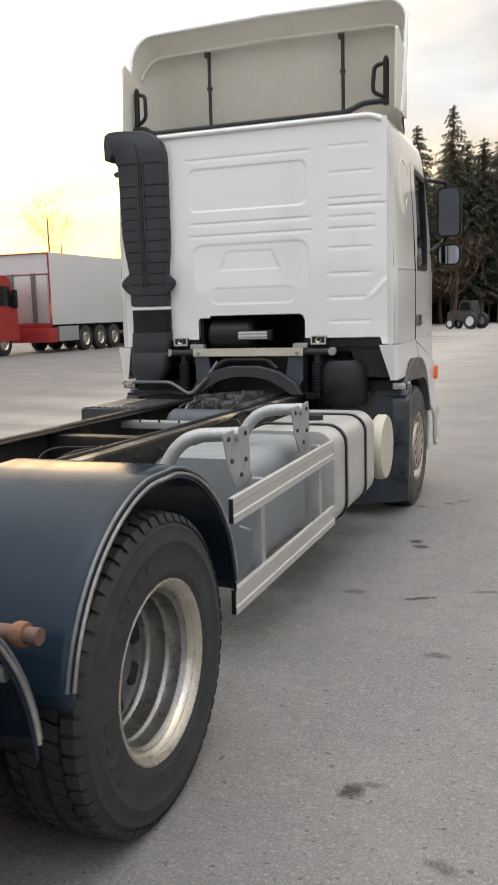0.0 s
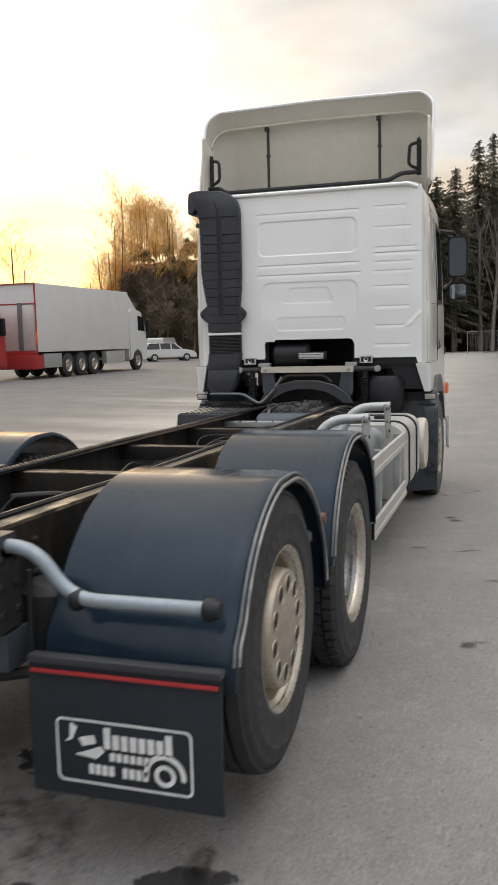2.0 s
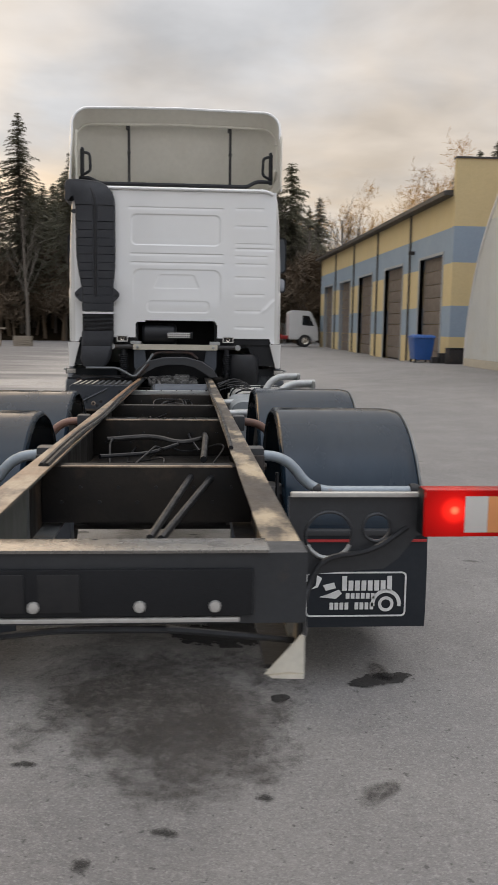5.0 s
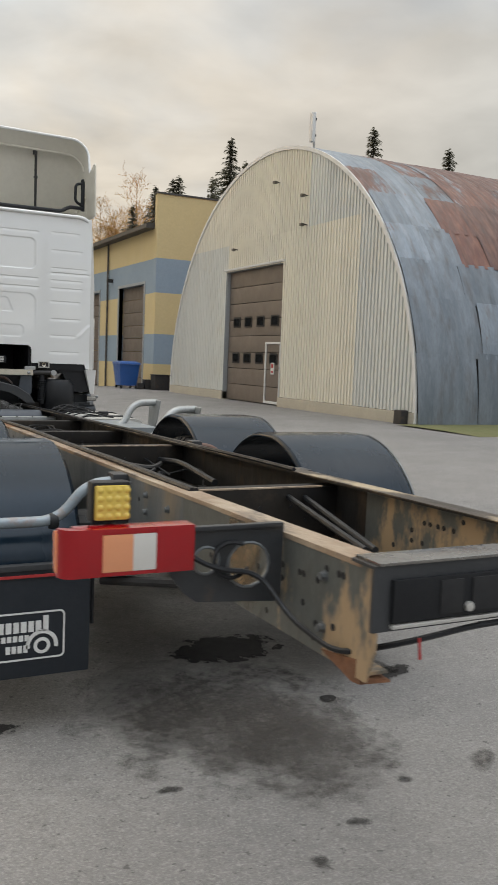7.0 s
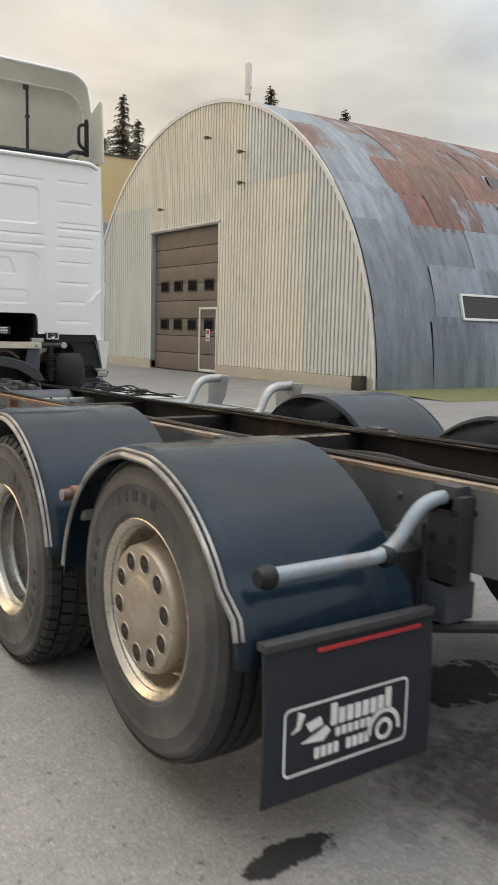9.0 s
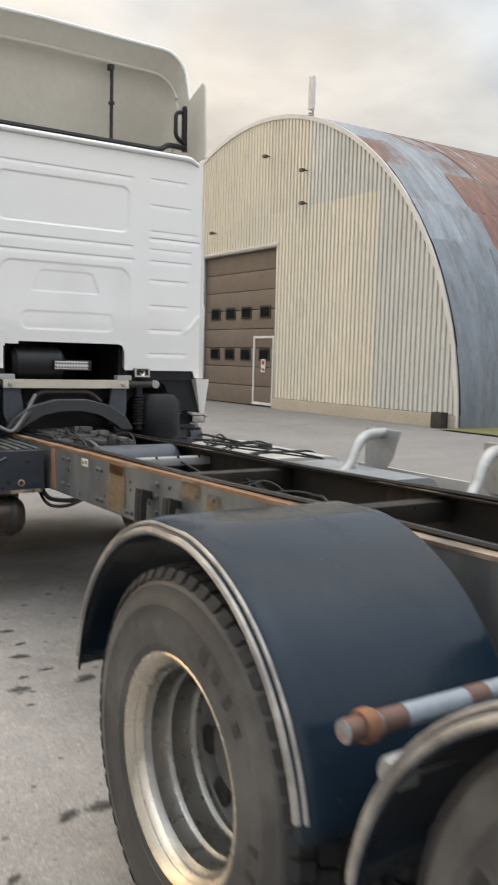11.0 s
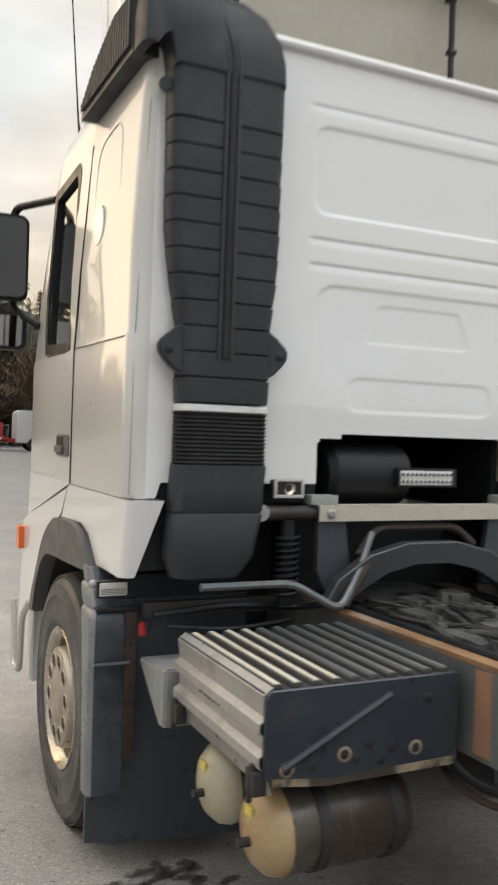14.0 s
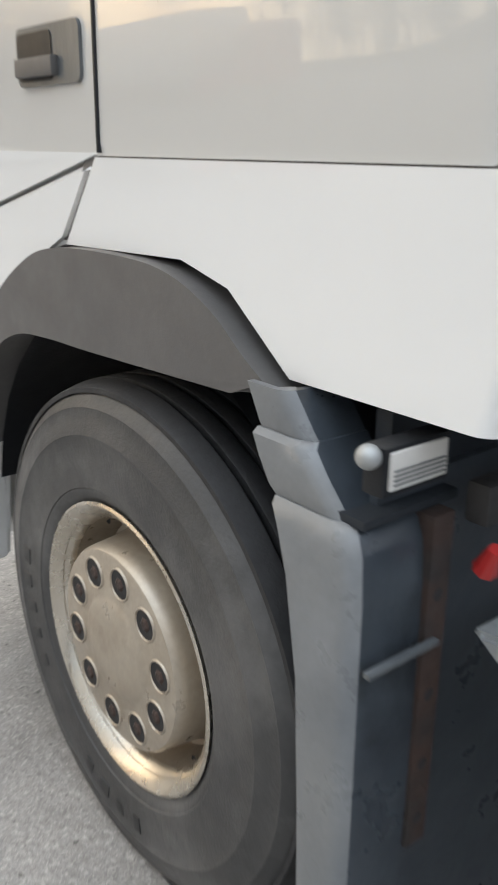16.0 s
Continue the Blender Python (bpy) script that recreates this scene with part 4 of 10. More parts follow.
    for dz in (0.35, 0.8):
        bm = bmesh.new()
        box(bm, HALL_X - 0.02, HALL_X + 0.14, 11.83, 11.92, top + dz, top + dz + 0.06)
        part("bracket", bm, M["dark"], ant)
    # floodlights on the front
    for y, z in ((11.79, 5.62), (16.35, 5.35), (13.55, 7.1), (11.82, 6.45)):
        lamp = thing("floodlight", "small grey floodlight on the hall front", "lamp", group="hall floodlights")
        bm = bmesh.new()
        tube(bm, [(HALL_X - 0.04, y, z), (HALL_X - 0.22, y, z + 0.02)], 0.018, 8)
        part("arm", bm, M["dark"], lamp)
        bm = bmesh.new()
        box(bm, HALL_X - 0.28, HALL_X - 0.17, y - 0.06, y + 0.06, z - 0.05, z + 0.035, 0.015)
        part("housing", bm, M["dark_lamp"], lamp)
    # long low window on the flank
    win = thing("flank_window", "long low dark window with pale frame in the hall flank", "window", kind="structure")
    z0, z1, x0, x1 = 1.98, 2.64, 13.75, 17.3
    y0 = HALL_Y - math.sqrt(HALL_R ** 2 - (2.3 - HALL_Z) ** 2)
    bm = bmesh.new()
    for p in ((x0, x1, z0, z0 + 0.06), (x0, x1, z1 - 0.06, z1), (x0, x0 + 0.06, z0 + 0.06, z1 - 0.06), (x1 - 0.06, x1, z0 + 0.06, z1 - 0.06), ((x0 + x1) / 2 - 0.03, (x0 + x1) / 2 + 0.03, z0 + 0.06, z1 - 0.06)):
        box(bm, p[0], p[1], y0 - 0.235, y0 + 0.05, p[2], p[3], 0.01)
    for v in bm.verts:   # it leans with the wall
        v.co.y += 0.26 * (v.co.z - z0)
    part("window_frame", bm, M["trim_white"], win)
    bm = bmesh.new()
    box(bm, x0 + 0.05, x1 - 0.05, y0 - 0.210, y0 - 0.195, z0 + 0.05, z1 - 0.05)
    for v in bm.verts:
        v.co.y += 0.26 * (v.co.z - z0)
    part("pane", bm, M["glass"], win, smooth=False)
    # roof light higher up
    rl = thing("roof_light", "dark roof light among the rusty sheets", "window", kind="structure")
    for k in range(2):
        xx = 16.9 + 4.2 * k
        bm = bmesh.new()
        prism(bm, [(8.25, 5.45), (8.75, 6.15), (8.9, 6.05), (8.4, 5.35)], "x", xx, xx + 2.2)
        part("frame", bm, M["trim_grey"], rl, smooth=False)
        bm = bmesh.new()
        prism(bm, [(8.28, 5.53), (8.70, 6.11), (8.74, 6.09), (8.31, 5.50)], "x", xx + 0.1, xx + 2.1)
        for v in bm.verts:
            v.co.y -= 0.03
            v.co.z += 0.015
        part("pane", bm, M["glass"], rl, smooth=False)
    # box at the corner
    bm = bmesh.new()
    box(bm, HALL_X - 0.32, HALL_X - 0.11, 6.45, 6.75, 0.15, 0.62, 0.02)
    solo("corner_box", bm, M["dark"], "small dark box at the hall corner", "box")


def build_workshop():
    """The yellow and blue workshop beyond the hall."""
    x, y0, y1, eave, end_top = 11.0, 25.0, 60.5, 7.15, 8.55
    shop = thing("workshop", "long yellow and blue rendered workshop with five brown gates", "building", kind="structure")
    bands = ((0.0, 1.36, "yellow_wall"), (1.36, 2.65, "blue_wall"), (2.65, 4.41, "yellow_wall"), (4.41, 5.87, "blue_wall"), (5.87, eave, "yellow_wall"))
    gates = [(26.3, 29.9), (33.2, 37.1), (40.5, 44.4), (47.4, 51.3), (54.5, 58.3)]
    gate_top = 4.86
    edges = [y0] + [v for g in gates for v in g] + [y1]
    for k in range(0, len(edges), 2):
        for z0, z1, m in bands:
            bm = bmesh.new()
            box(bm, x, x + 0.35, edges[k], edges[k + 1], z0, z1)
            part("wall_band", bm, M[m], shop, smooth=False)
    for a, b in gates:
        for z0, z1, m in bands[3:]:
            bm = bmesh.new()
            box(bm, x, x + 0.35, a, b, max(z0, gate_top), z1)
            part("wall_band", bm, M[m], shop, smooth=False)
        for k in range(8):
            h = (gate_top - 0.1) / 8
            bm = bmesh.new()
            box(bm, x + 0.22, x + 0.28, a, b, 0.1 + k * h + 0.01, 0.1 + (k + 1) * h - 0.01, 0.01)
            part("gate_panel", bm, M["gate_brown"], shop)
        bm = bmesh.new()
        box(bm, x - 0.03, x + 0.2, a - 0.14, a, 0.0, gate_top + 0.12)
        box(bm, x - 0.03, x + 0.2, b, b + 0.14, 0.0, gate_top + 0.12)
        box(bm, x - 0.03, x + 0.2, a, b, gate_top, gate_top + 0.12)
        part("gate_frame", bm, M["trim_grey"], shop, smooth=False)
    # south end wall stands higher than the eave
    for z0, z1, m in bands[:4] + ((5.87, end_top, "yellow_wall"),):
        bm = bmesh.new()
        box(bm, x - 0.06, x + 14, y0 - 0.3, y0, z0, z1)
        part("end_wall", bm, M[m], shop, smooth=False)
    bm = bmesh.new()
    box(bm, x - 0.1, x + 14, y0 - 0.34, y0 + 0.05, end_top, end_top + 0.07)
    part("coping", bm, M["roof_dark"], shop, smooth=False)
    bm = bmesh.new()
    prism(bm, [(x - 0.45, eave - 0.02), (x - 0.45, eave + 0.16), (x + 7, eave + 1.1), (x + 14, eave + 0.16), (x + 14, eave - 0.02)], "y", y0, y1 + 0.4)
    part("roof", bm, M["roof_dark"], shop, smooth=False)
    bm = bmesh.new()
    box(bm, x + 13.6, x + 14, y0, y1, 0, eave - 0.02)
    box(bm, x, x + 14, y1 - 0.3, y1, 0, eave - 0.02)
    part("back_wall", bm, M["yellow_wall"], shop, smooth=False)
    for y in (31.6, 38.9, 46.0, 53.0):
        bm = bmesh.new()
        tube(bm, [(x - 0.08, y, 0.1), (x - 0.08, y, eave)], 0.05, 8)
        part("downpipe", bm, M["roof_dark"], shop)
    for y, z in ((31.0, 5.3),):
        lamp = thing("wall_lamp", "small dark lamp on the workshop wall", "lamp")
        bm = bmesh.new()
        box(bm, x - 0.3, x - 0.01, y - 0.1, y + 0.1, z - 0.08, z + 0.08, 0.02)
        part("housing", bm, M["dark"], lamp)
    # blue wheeled bin and clutter by the end wall
    b = thing("wheelie_bin", "blue plastic wheeled bin with lid at the workshop", "bin", (9.9, 25.2, yard_height(9.9, 25.2)))
    bm = bmesh.new()
    loft(bm, [[(p[0], p[1], 0.12) for p in rounded_rect(-0.36, 0.36, -0.40, 0.40, 0.06)], [(p[0], p[1], 1.02) for p in rounded_rect(-0.45, 0.45, -0.52, 0.52, 0.06)]])
    part("body", bm, M["blue_bin"], b)
    bm = bmesh.new()
    loft(bm, [[(p[0], p[1], 1.025) for p in rounded_rect(-0.48, 0.48, -0.56, 0.56, 0.06)], [(p[0], p[1], 1.10) for p in rounded_rect(-0.46, 0.46, -0.54, 0.54, 0.06)], [(p[0], p[1], 1.16) for p in rounded_rect(-0.3, 0.3, -0.4, 0.4, 0.06)]])
    part("lid", bm, M["blue_bin"], b)
    for sx in (-0.4, 0.4):
        for sy in (-0.36, 0.36):
            bm = bmesh.new()
            lathe(bm, [(-0.03, 0.0), (-0.03, 0.08), (0.03, 0.08), (0.03, 0.0)], 12)
            part("wheel", bm, M["black"], b, at=(sx * 0.8, sy, 0.08))
    for k, (px, py, s) in enumerate(((10.6, 24.3, 0.35), (10.9, 23.7, 0.55), (10.2, 24.2, 0.22))):
        c = thing("scrap_crate", "dark scrap and crates by the workshop end wall", "crate", (px, py, yard_height(px, py)), group="clutter by the workshop")
        bm = bmesh.new()
        box(bm, -s * 0.6, s * 0.6, -s * 0.5, s * 0.5, 0, s * 1.1, 0.02)
        part("body", bm, M["dark"], c)
        bm = bmesh.new()
        box(bm, -s * 0.63, s * 0.63, -s * 0.53, s * 0.53, s * 1.1, s * 1.18, 0.01)
        part("lid", bm, M["black"], c)


build_hall()
build_workshop()
# grass verge along the hall's flank
bm = bmesh.new()
xs = [HALL_X - 0.6 + k * 1.5 for k in range(24)]
rows_ = [[bm.verts.new((x, y + 0.25 * noise.noise((x * 0.7, y, 3)), yard_height(x, y) + (0.004 if y < 3.6 else 0.03))) for x in xs] for y in (3.4, 4.4, 5.4, 6.25)]
for a, b in zip(rows_, rows_[1:]):
    for k in range(len(xs) - 1):
        bm.faces.new((a[k], a[k + 1], b[k + 1], b[k]))
solo("grass_verge", bm, M["grass"], "strip of thin yellow-green grass beside the hall", "grass", kind="stuff")


# ---- the truck: a white three-axle chassis cab ----
TRUCK = thing("truck", "white used three-axle chassis cab truck with bare rusty frame", "truck")
AXLE_F, AXLE_D, AXLE_T, HUB_Z, TYRE_R = 0.820, -4.235, -5.625, 0.53, 0.545

LIFTED_Z = 0.648   # the rearmost axle is raised off the ground


def rail_top(y):
    return 1.035 - 0.0138 * y


M["dark_rust"] = material("dark_rust", (0.060, 0.028, 0.018), (0.022, 0.017, 0.015), rough=0.75, scale=9, amount=0.9, fine=50, bump=0.3)
M["front_flap"] = material("front_flap_rubber", (0.036, 0.044, 0.053), (0.052, 0.060, 0.070), rough=0.34, spec=0.4, scale=3, fine=40, fine_amount=0.2, bump=0.08, bump_scale=60)
M["flap"] = material("flap_rubber", (0.018, 0.022, 0.028), (0.028, 0.032, 0.037), rough=0.5, spec=0.22, scale=3, fine=40, fine_amount=0.2, bump=0.08, bump_scale=100)
M["cross_black"] = material("oily_black_steel", (0.010, 0.010, 0.011), (0.022, 0.019, 0.016), rough=0.5, spec=0.2, scale=4, amount=0.9, fine=50, bump=0.12, spots=((0.075, 0.052, 0.034), 3.5, 0.56, 0.72, 0.6))
M["patch"] = stain_material("worn_primer", (0.36, 0.285, 0.175), (0.30, 0.19, 0.10), 0.5, 0.58, 3.0, lo=1.15, hi=0.75, thin=0.75, upright=True)
M["trim_line"] = material("seam_sealer", (0.34, 0.34, 0.33), rough=0.6, bump=0)
# -- cab --
HOLE = (-0.462, 0.482, 1.715)


def groove(d, w):
    """A pressed ledge: sharp above, running out softly below."""
    return math.exp(-(d / (w * 0.30)) ** 2) if d > 0 else math.exp(-(d / (w * 1.6)) ** 2)


def press(x, z):
    """Relief of the cab's rear wall, outwards."""
    r = 0.0

    def bar(x0, x1, zc, h, w=0.012):
        return -0.62 * h * smooth_step(x0 - 0.03, x0 + 0.01, x) * (1 - smooth_step(x1 - 0.01, x1 + 0.03, x)) * groove(z - zc, w)

    def panel(x0, x1, z0, z1, rad, h, soft=0.018):
        qx, qz = abs(x - (x0 + x1) / 2) - (x1 - x0) / 2 + rad, abs(z - (z0 + z1) / 2) - (z1 - z0) / 2 + rad
        d = math.hypot(max(qx, 0), max(qz, 0)) + min(max(qx, qz), 0) - rad
        return h * (1 - smooth_step(-soft, 0.0, d))
    r += bar(-0.52, 0.53, 3.00, 0.010)
    r += panel(-0.52, 0.52, 2.57, 2.93, 0.07, -0.009)
    r += bar(-0.51, 0.53, 2.48, 0.012)
    r += bar(-0.51, 0.54, 2.38, 0.012)
    r += panel(-0.50, 0.53, 1.40, 2.31, 0.10, -0.007) * smooth_step(1.85, 2.15, z)
    edge = 0.07 * (2.25 - z) / 0.17
    r += panel(-0.197 - edge, 0.215 + edge, 2.08, 2.25, 0.03, -0.004, 0.016)
    r += panel(-0.34, 0.40, 1.80, 1.95, 0.06, -0.004)
    for zc, x1, h in ((3.01, 1.00, 0.008), (2.81, 1.04, 0.008), (2.61, 1.10, 0.008), (2.555, 1.13, 0.016), (2.47, 1.05, 0.008), (2.38, 1.05, 0.009), (2.23, 1.02, 0.009), (2.03, 1.02, 0.009), (1.84, 0.98, 0.009), (1.65, 1.02, 0.009)):
        r += bar(0.71, x1, zc, h)
    d = abs((x - 1.10) - (z - 1.90) * 0.9) / 1.3
    r += 0.010 * math.exp(-(d / 0.02) ** 2) * smooth_step(1.80, 1.86, z) * (1 - smooth_step(1.94, 2.0, z))
    return 0.70 * r


def eased(points, n=5):
    """A smooth open curve through 2D points."""
    p = [points[0]] + list(points) + [points[-1]]
    out = []
    for a, b, c, d in zip(p, p[1:], p[2:], p[3:]):
        for k in range(n):
            t = k / n
            out.append(tuple(0.5 * (2 * b[i] + (c[i] - a[i]) * t + (2 * a[i] - 5 * b[i] + 4 * c[i] - d[i]) * t * t + (3 * b[i] - a[i] - 3 * c[i] + d[i]) * t ** 3) for i in (0, 1)))
    return out + [points[-1]]


def taper(bm, s):
    """Lean a part in with the cab's side."""
    for v in bm.verts:
        z = v.co.z
        v.co.x -= s * (0.007 + 0.003 * smooth_step(2.07, 2.4, z) + 0.025 * max(0.0, min(1.0, (z - 2.4) / 0.5)))


def build_cab():
    W, R, bottom, top = 1.238, 0.075, 1.455, 3.215
    cab = group("cab", TRUCK, "white painted steel sleeper cab")
    # rear wall, pressed sheet with the engine-tunnel cut-out
    bm = bmesh.new()
    nx, nz = 210, 420
    xw = W - R
    cols = [-xw + 2 * xw * k / nx for k in range(nx + 1)]
    zs = [1.515 + (top - 0.02 - 1.515) * k / nz for k in range(nz + 1)]
    grid = [[bm.verts.new((x, -press(x, z) + 0.012 * (abs(x) / xw) ** 6, z)) for x in cols] for z in zs]
    for j in range(nz):
        for k in range(nx):
            cx, cz = (cols[k] + cols[k + 1]) / 2, (zs[j] + zs[j + 1]) / 2
            r = 0.05
            inside = HOLE[0] < cx < HOLE[1] and cz < HOLE[2]
            if inside and cz > HOLE[2] - r:
                for ex, s in ((HOLE[0] + r, -1), (HOLE[1] - r, 1)):
                    if (cx - ex) * s > 0 and math.hypot(cx - ex, cz - (HOLE[2] - r)) > r:
                        inside = False
            if cx < -0.35 and cz > HOLE[2] - 0.022:
                inside = False
            if not inside:
                bm.faces.new((grid[j][k], grid[j][k + 1], grid[j + 1][k + 1], grid[j + 1][k]))
    part("rear_wall", bm, M["white"], cab, "pressed white rear wall")
    # sides, front and roof: an open ring lofted upward
    def ring(z, inset=0.0):
        w = W - inset
        front = 2.12 - max(0.0, z - 2.1) * 0.34
        pts = [(-(w - R), 0.0 + 0.012)]
        pts += [(-(w - R) - R * math.sin(radians(a)), 0.012 + R - R * math.cos(radians(a))) for a in (15, 30, 45, 60, 75, 90)]
        pts += [(-w, 0.5), (-w, 1.0), (-w + 0.01, 1.5)]
        pts += [(-w + 0.26 - 0.25 * math.cos(radians(a)), front - 0.25 + 0.25 * math.sin(radians(a))) for a in (0, 22, 45, 68, 90)]
        return [(x, y, z) for x, y in pts] + [(-x, y, z) for x, y in reversed(pts)]
    bm = bmesh.new()
    levels = [(bottom, 0.004), (1.475, 0.0), (1.75, 0.0), (2.05, 0.0), (2.06, 0.004), (2.07, 0.007), (2.4, 0.010), (2.9, 0.035), (3.08, 0.05), (3.17, 0.075), (3.215, 0.12), (3.235, 0.2)]
    rings = [[bm.verts.new(p) for p in ring(z, i)] for z, i in levels]
    for a, b in zip(rings, rings[1:]):
        for k in range(len(a) - 1):
            mid = (a[k].co + a[k + 1].co + b[k + 1].co + b[k].co) / 4
            if 2.2 < mid.z < 2.75 and (1.0 < mid.y < 1.5 or (abs(mid.x) < 0.3 and mid.y > 1.5)):
                continue   # door windows and windscreen
            bm.faces.new((a[k], a[k + 1], b[k + 1], b[k]))
    bm.faces.new(rings[-1])
    part("shell", bm, M["white_side_shade"], cab, "white cab sides and roof, shade mixed into the colour")
    # rear top flange under the deflector
    bm = bmesh.new()
    tube(bm, bent([(-1.12, 0.02, 3.17), (-1.04, -0.004, 3.205), (1.04, -0.004, 3.205), (1.12, 0.02, 3.17)], 0.05), 0.022, 10)
    part("roof_flange", bm, M["white"], cab)
    # dark floor and engine tunnel
    for x0, x1, y0, y1, z0, z1 in ((-1.15, -0.47, 0.06, 1.9, 1.40, 1.46), (0.49, 1.15, 0.06, 1.9, 1.40, 1.46), (-0.47, -0.44, 0.05, 1.2, 1.40, 1.73), (0.46, 0.49, 0.05, 1.2, 1.40, 1.73), (-0.47, 0.49, 0.05, 1.2, 1.73, 1.77), (-0.44, 0.46, 0.95, 1.2, 1.2, 1.73)):
        bm = bmesh.new()
        box(bm, x0, x1, y0, y1, z0, z1)
        part("floor_panel", bm, M["black"], cab, "black cab floor panel", smooth=False)
    for x0, x1 in ((-1.10, -0.47), (0.49, 1.10)):
        bm = bmesh.new()
        box(bm, x0, x1, 0.02, 0.05, 1.44, 1.53)
        part("lower_edge", bm, M["black"], cab, smooth=False)
    for sx in (-1, 1):
        bm = bmesh.new()
        prism(bm, [(sx * 1.125, 1.458), (sx * 1.165, 1.458), (sx * 1.165, 1.52), (sx * 1.105, 1.52)], "y", 0.009, 0.03)
        part("corner_panel", bm, M["white"], cab, "white lower corner panel", smooth=False)
    # doors: glass, seams, handles
    for s in (-1, 1):
        bm = bmesh.new()
        x = s * (W + 0.001)
        tube(bm, [(x, 0.865, 1.46), (x, 0.86, 2.06), (s * (W - 0.008), 0.82, 2.40), (s * (W - 0.04), 0.78, 2.95)], 0.0045, 6)
        tube(bm, [(x, 0.08, 2.045), (x, 0.86, 2.06)], 0.0025, 6)
        part("door_seam", bm, M["black"], cab, "dark door seam")
        bm = bmesh.new()
        tube(bm, [(s * (W - 0.0215), 0.0345, 1.47), (s * (W - 0.0265), 0.0345, 2.06), (s * (W - 0.058), 0.0345, 2.9)], 0.003, 6)
        part("panel_seam", bm, M["trim_line"], cab, "fine panel seam")
        bm = bmesh.new()
        outer, inner = [(0.97, 2.05), (1.54, 2.08), (1.56, 2.30), (1.52, 2.92), (1.02, 2.94), (0.97, 2.90)], [(1.015, 2.10), (1.49, 2.13), (1.505, 2.32), (1.47, 2.87), (1.05, 2.89), (1.015, 2.86)]
        for k in range(6):
            j = (k + 1) % 6
            prism(bm, [outer[k], outer[j], inner[j], inner[k]], "x", s * (W - 0.05), s * (W + 0.003))
        taper(bm, s)
        part("window_surround", bm, M["black"], cab, "black window surround", smooth=False)
        bm = bmesh.new()
        prism(bm, [(1.00, 2.09), (1.51, 2.11), (1.525, 2.32), (1.49, 2.88), (1.04, 2.90), (1.00, 2.87)], "x", s * (W - 0.022), s * (W - 0.018))
        taper(bm, s)
        pane = part("side_window", bm, M["window"], cab, "clear door glass", smooth=False)
        pane.visible_shadow = False
        # seat behind the window
        bm = bmesh.new()
        box(bm, s * 0.35, s * 0.88, 0.62, 0.78, 1.9, 2.62, 0.05)
        part("seat_back", bm, M["seat_grey"], cab, "grey seat back")
        # handle in a dark recess
        bm = bmesh.new()
        prism(bm, rounded_rect(0.907, 1.150, 1.573, 1.674, 0.016), "x", s * (W - 0.01), s * (W + 0.007))
        h = part("door_handle", bm, M["frame"], cab, "grey door handle plate", smooth=False)
        bm = bmesh.new()
        prism(bm, rounded_rect(1.005, 1.142, 1.582, 1.664, 0.012), "x", s * W, s * (W + 0.009))
        part("handle_recess", bm, M["black"], cab, smooth=False)
        bm = bmesh.new()
        box(bm, s * (W + 0.004), s * (W + 0.022), 0.985, 1.135, 1.588, 1.622, 0.007)
        part("handle_grip", bm, M["arch"], cab, "grey grip")
        bm = bmesh.new()
        lathe(bm, [(0.0, 0.0), (0.004, 0.010), (0.0, 0.012)], 14)
        part("lock", bm, M["galv"], cab, at=(s * (W + 0.007), 0.945, 1.612))
        # pressed panel and round badge-like cap on the upper side
        bm = bmesh.new()
        tube(bm, bent([(s * (W - 0.01), 0.68, 2.25), (s * (W - 0.035), 0.66, 2.9), (s * (W - 0.035), 0.30, 2.93), (s * (W - 0.012), 0.26, 2.3)], 0.12), 0.004, 6)
        part("side_crease", bm, M["white"], cab)
        bm = bmesh.new()
        lathe(bm, [(0.0, 0.085), (0.006, 0.08), (0.006, 0.0)], 24, flip=s)
        part("round_cap", bm, M["white"], cab, at=(s * (W - 0.016), 0.56, 2.55))
        # skirt below the side panel
        bm = bmesh.new()
        secs = []
        for f in np.linspace(0, 1, 7):
            z, xo, xi, yr, r = 1.4525 - 0.2845 * f, W + 0.004, W - 0.130 + 0.080 * f, -0.045 + 0.070 * f, 0.030
            corner = [(xo - r + r * math.cos(radians(q)), yr + r - r * math.sin(radians(q))) for q in range(0, 91, 15)]
            secs.append([(s * u, v, z) for u, v in [(xo, 0.352), (xo, 0.20)] + corner + [(xi, yr), (xi, yr + 0.012), (xi, 0.352)]])
        loft(bm, secs)
        prism(bm, [(0.352, 1.4525), (0.875, 1.4525), (1.0, 1.295), (0.62, 1.305), (0.50, 1.275), (0.36, 1.168), (0.352, 1.168)], "x", s * (W + 0.004), s * (W - 0.10))
        part("side_skirt", bm, M["white"], cab, "white lower side skirt")
        bm = bmesh.new()
        prism(bm, [(0.885, 1.449), (1.80, 1.232), (1.98, 1.19), (2.05, 0.62), (1.98, 0.36), (1.66, 0.34), (1.612, 0.74), (1.56, 0.845), (1.47, 0.965), (1.33, 1.145), (1.16, 1.256), (1.01, 1.297)], "x", s * (W + 0.003), s * (W - 0.10))
        bmesh.ops.bevel(bm, geom=bm.edges[:], offset=0.012, segments=2, affect="EDGES")
        part("front_step_panel", bm, M["white"], cab, "white front corner and step panel")
        bm = bmesh.new()
        outer = [(0.36, 1.148), (0.43, 1.19), (0.51, 1.245), (0.62, 1.286), (0.76, 1.298), (1.00, 1.290), (1.15, 1.248), (1.32, 1.14), (1.46, 0.96), (1.55, 0.84), (1.60, 0.737)]
        inner = [(1.51, 0.75), (1.44, 0.90), (1.33, 1.03), (1.20, 1.092), (1.05, 1.108), (0.90, 1.112), (0.65, 1.122), (0.46, 1.130)]
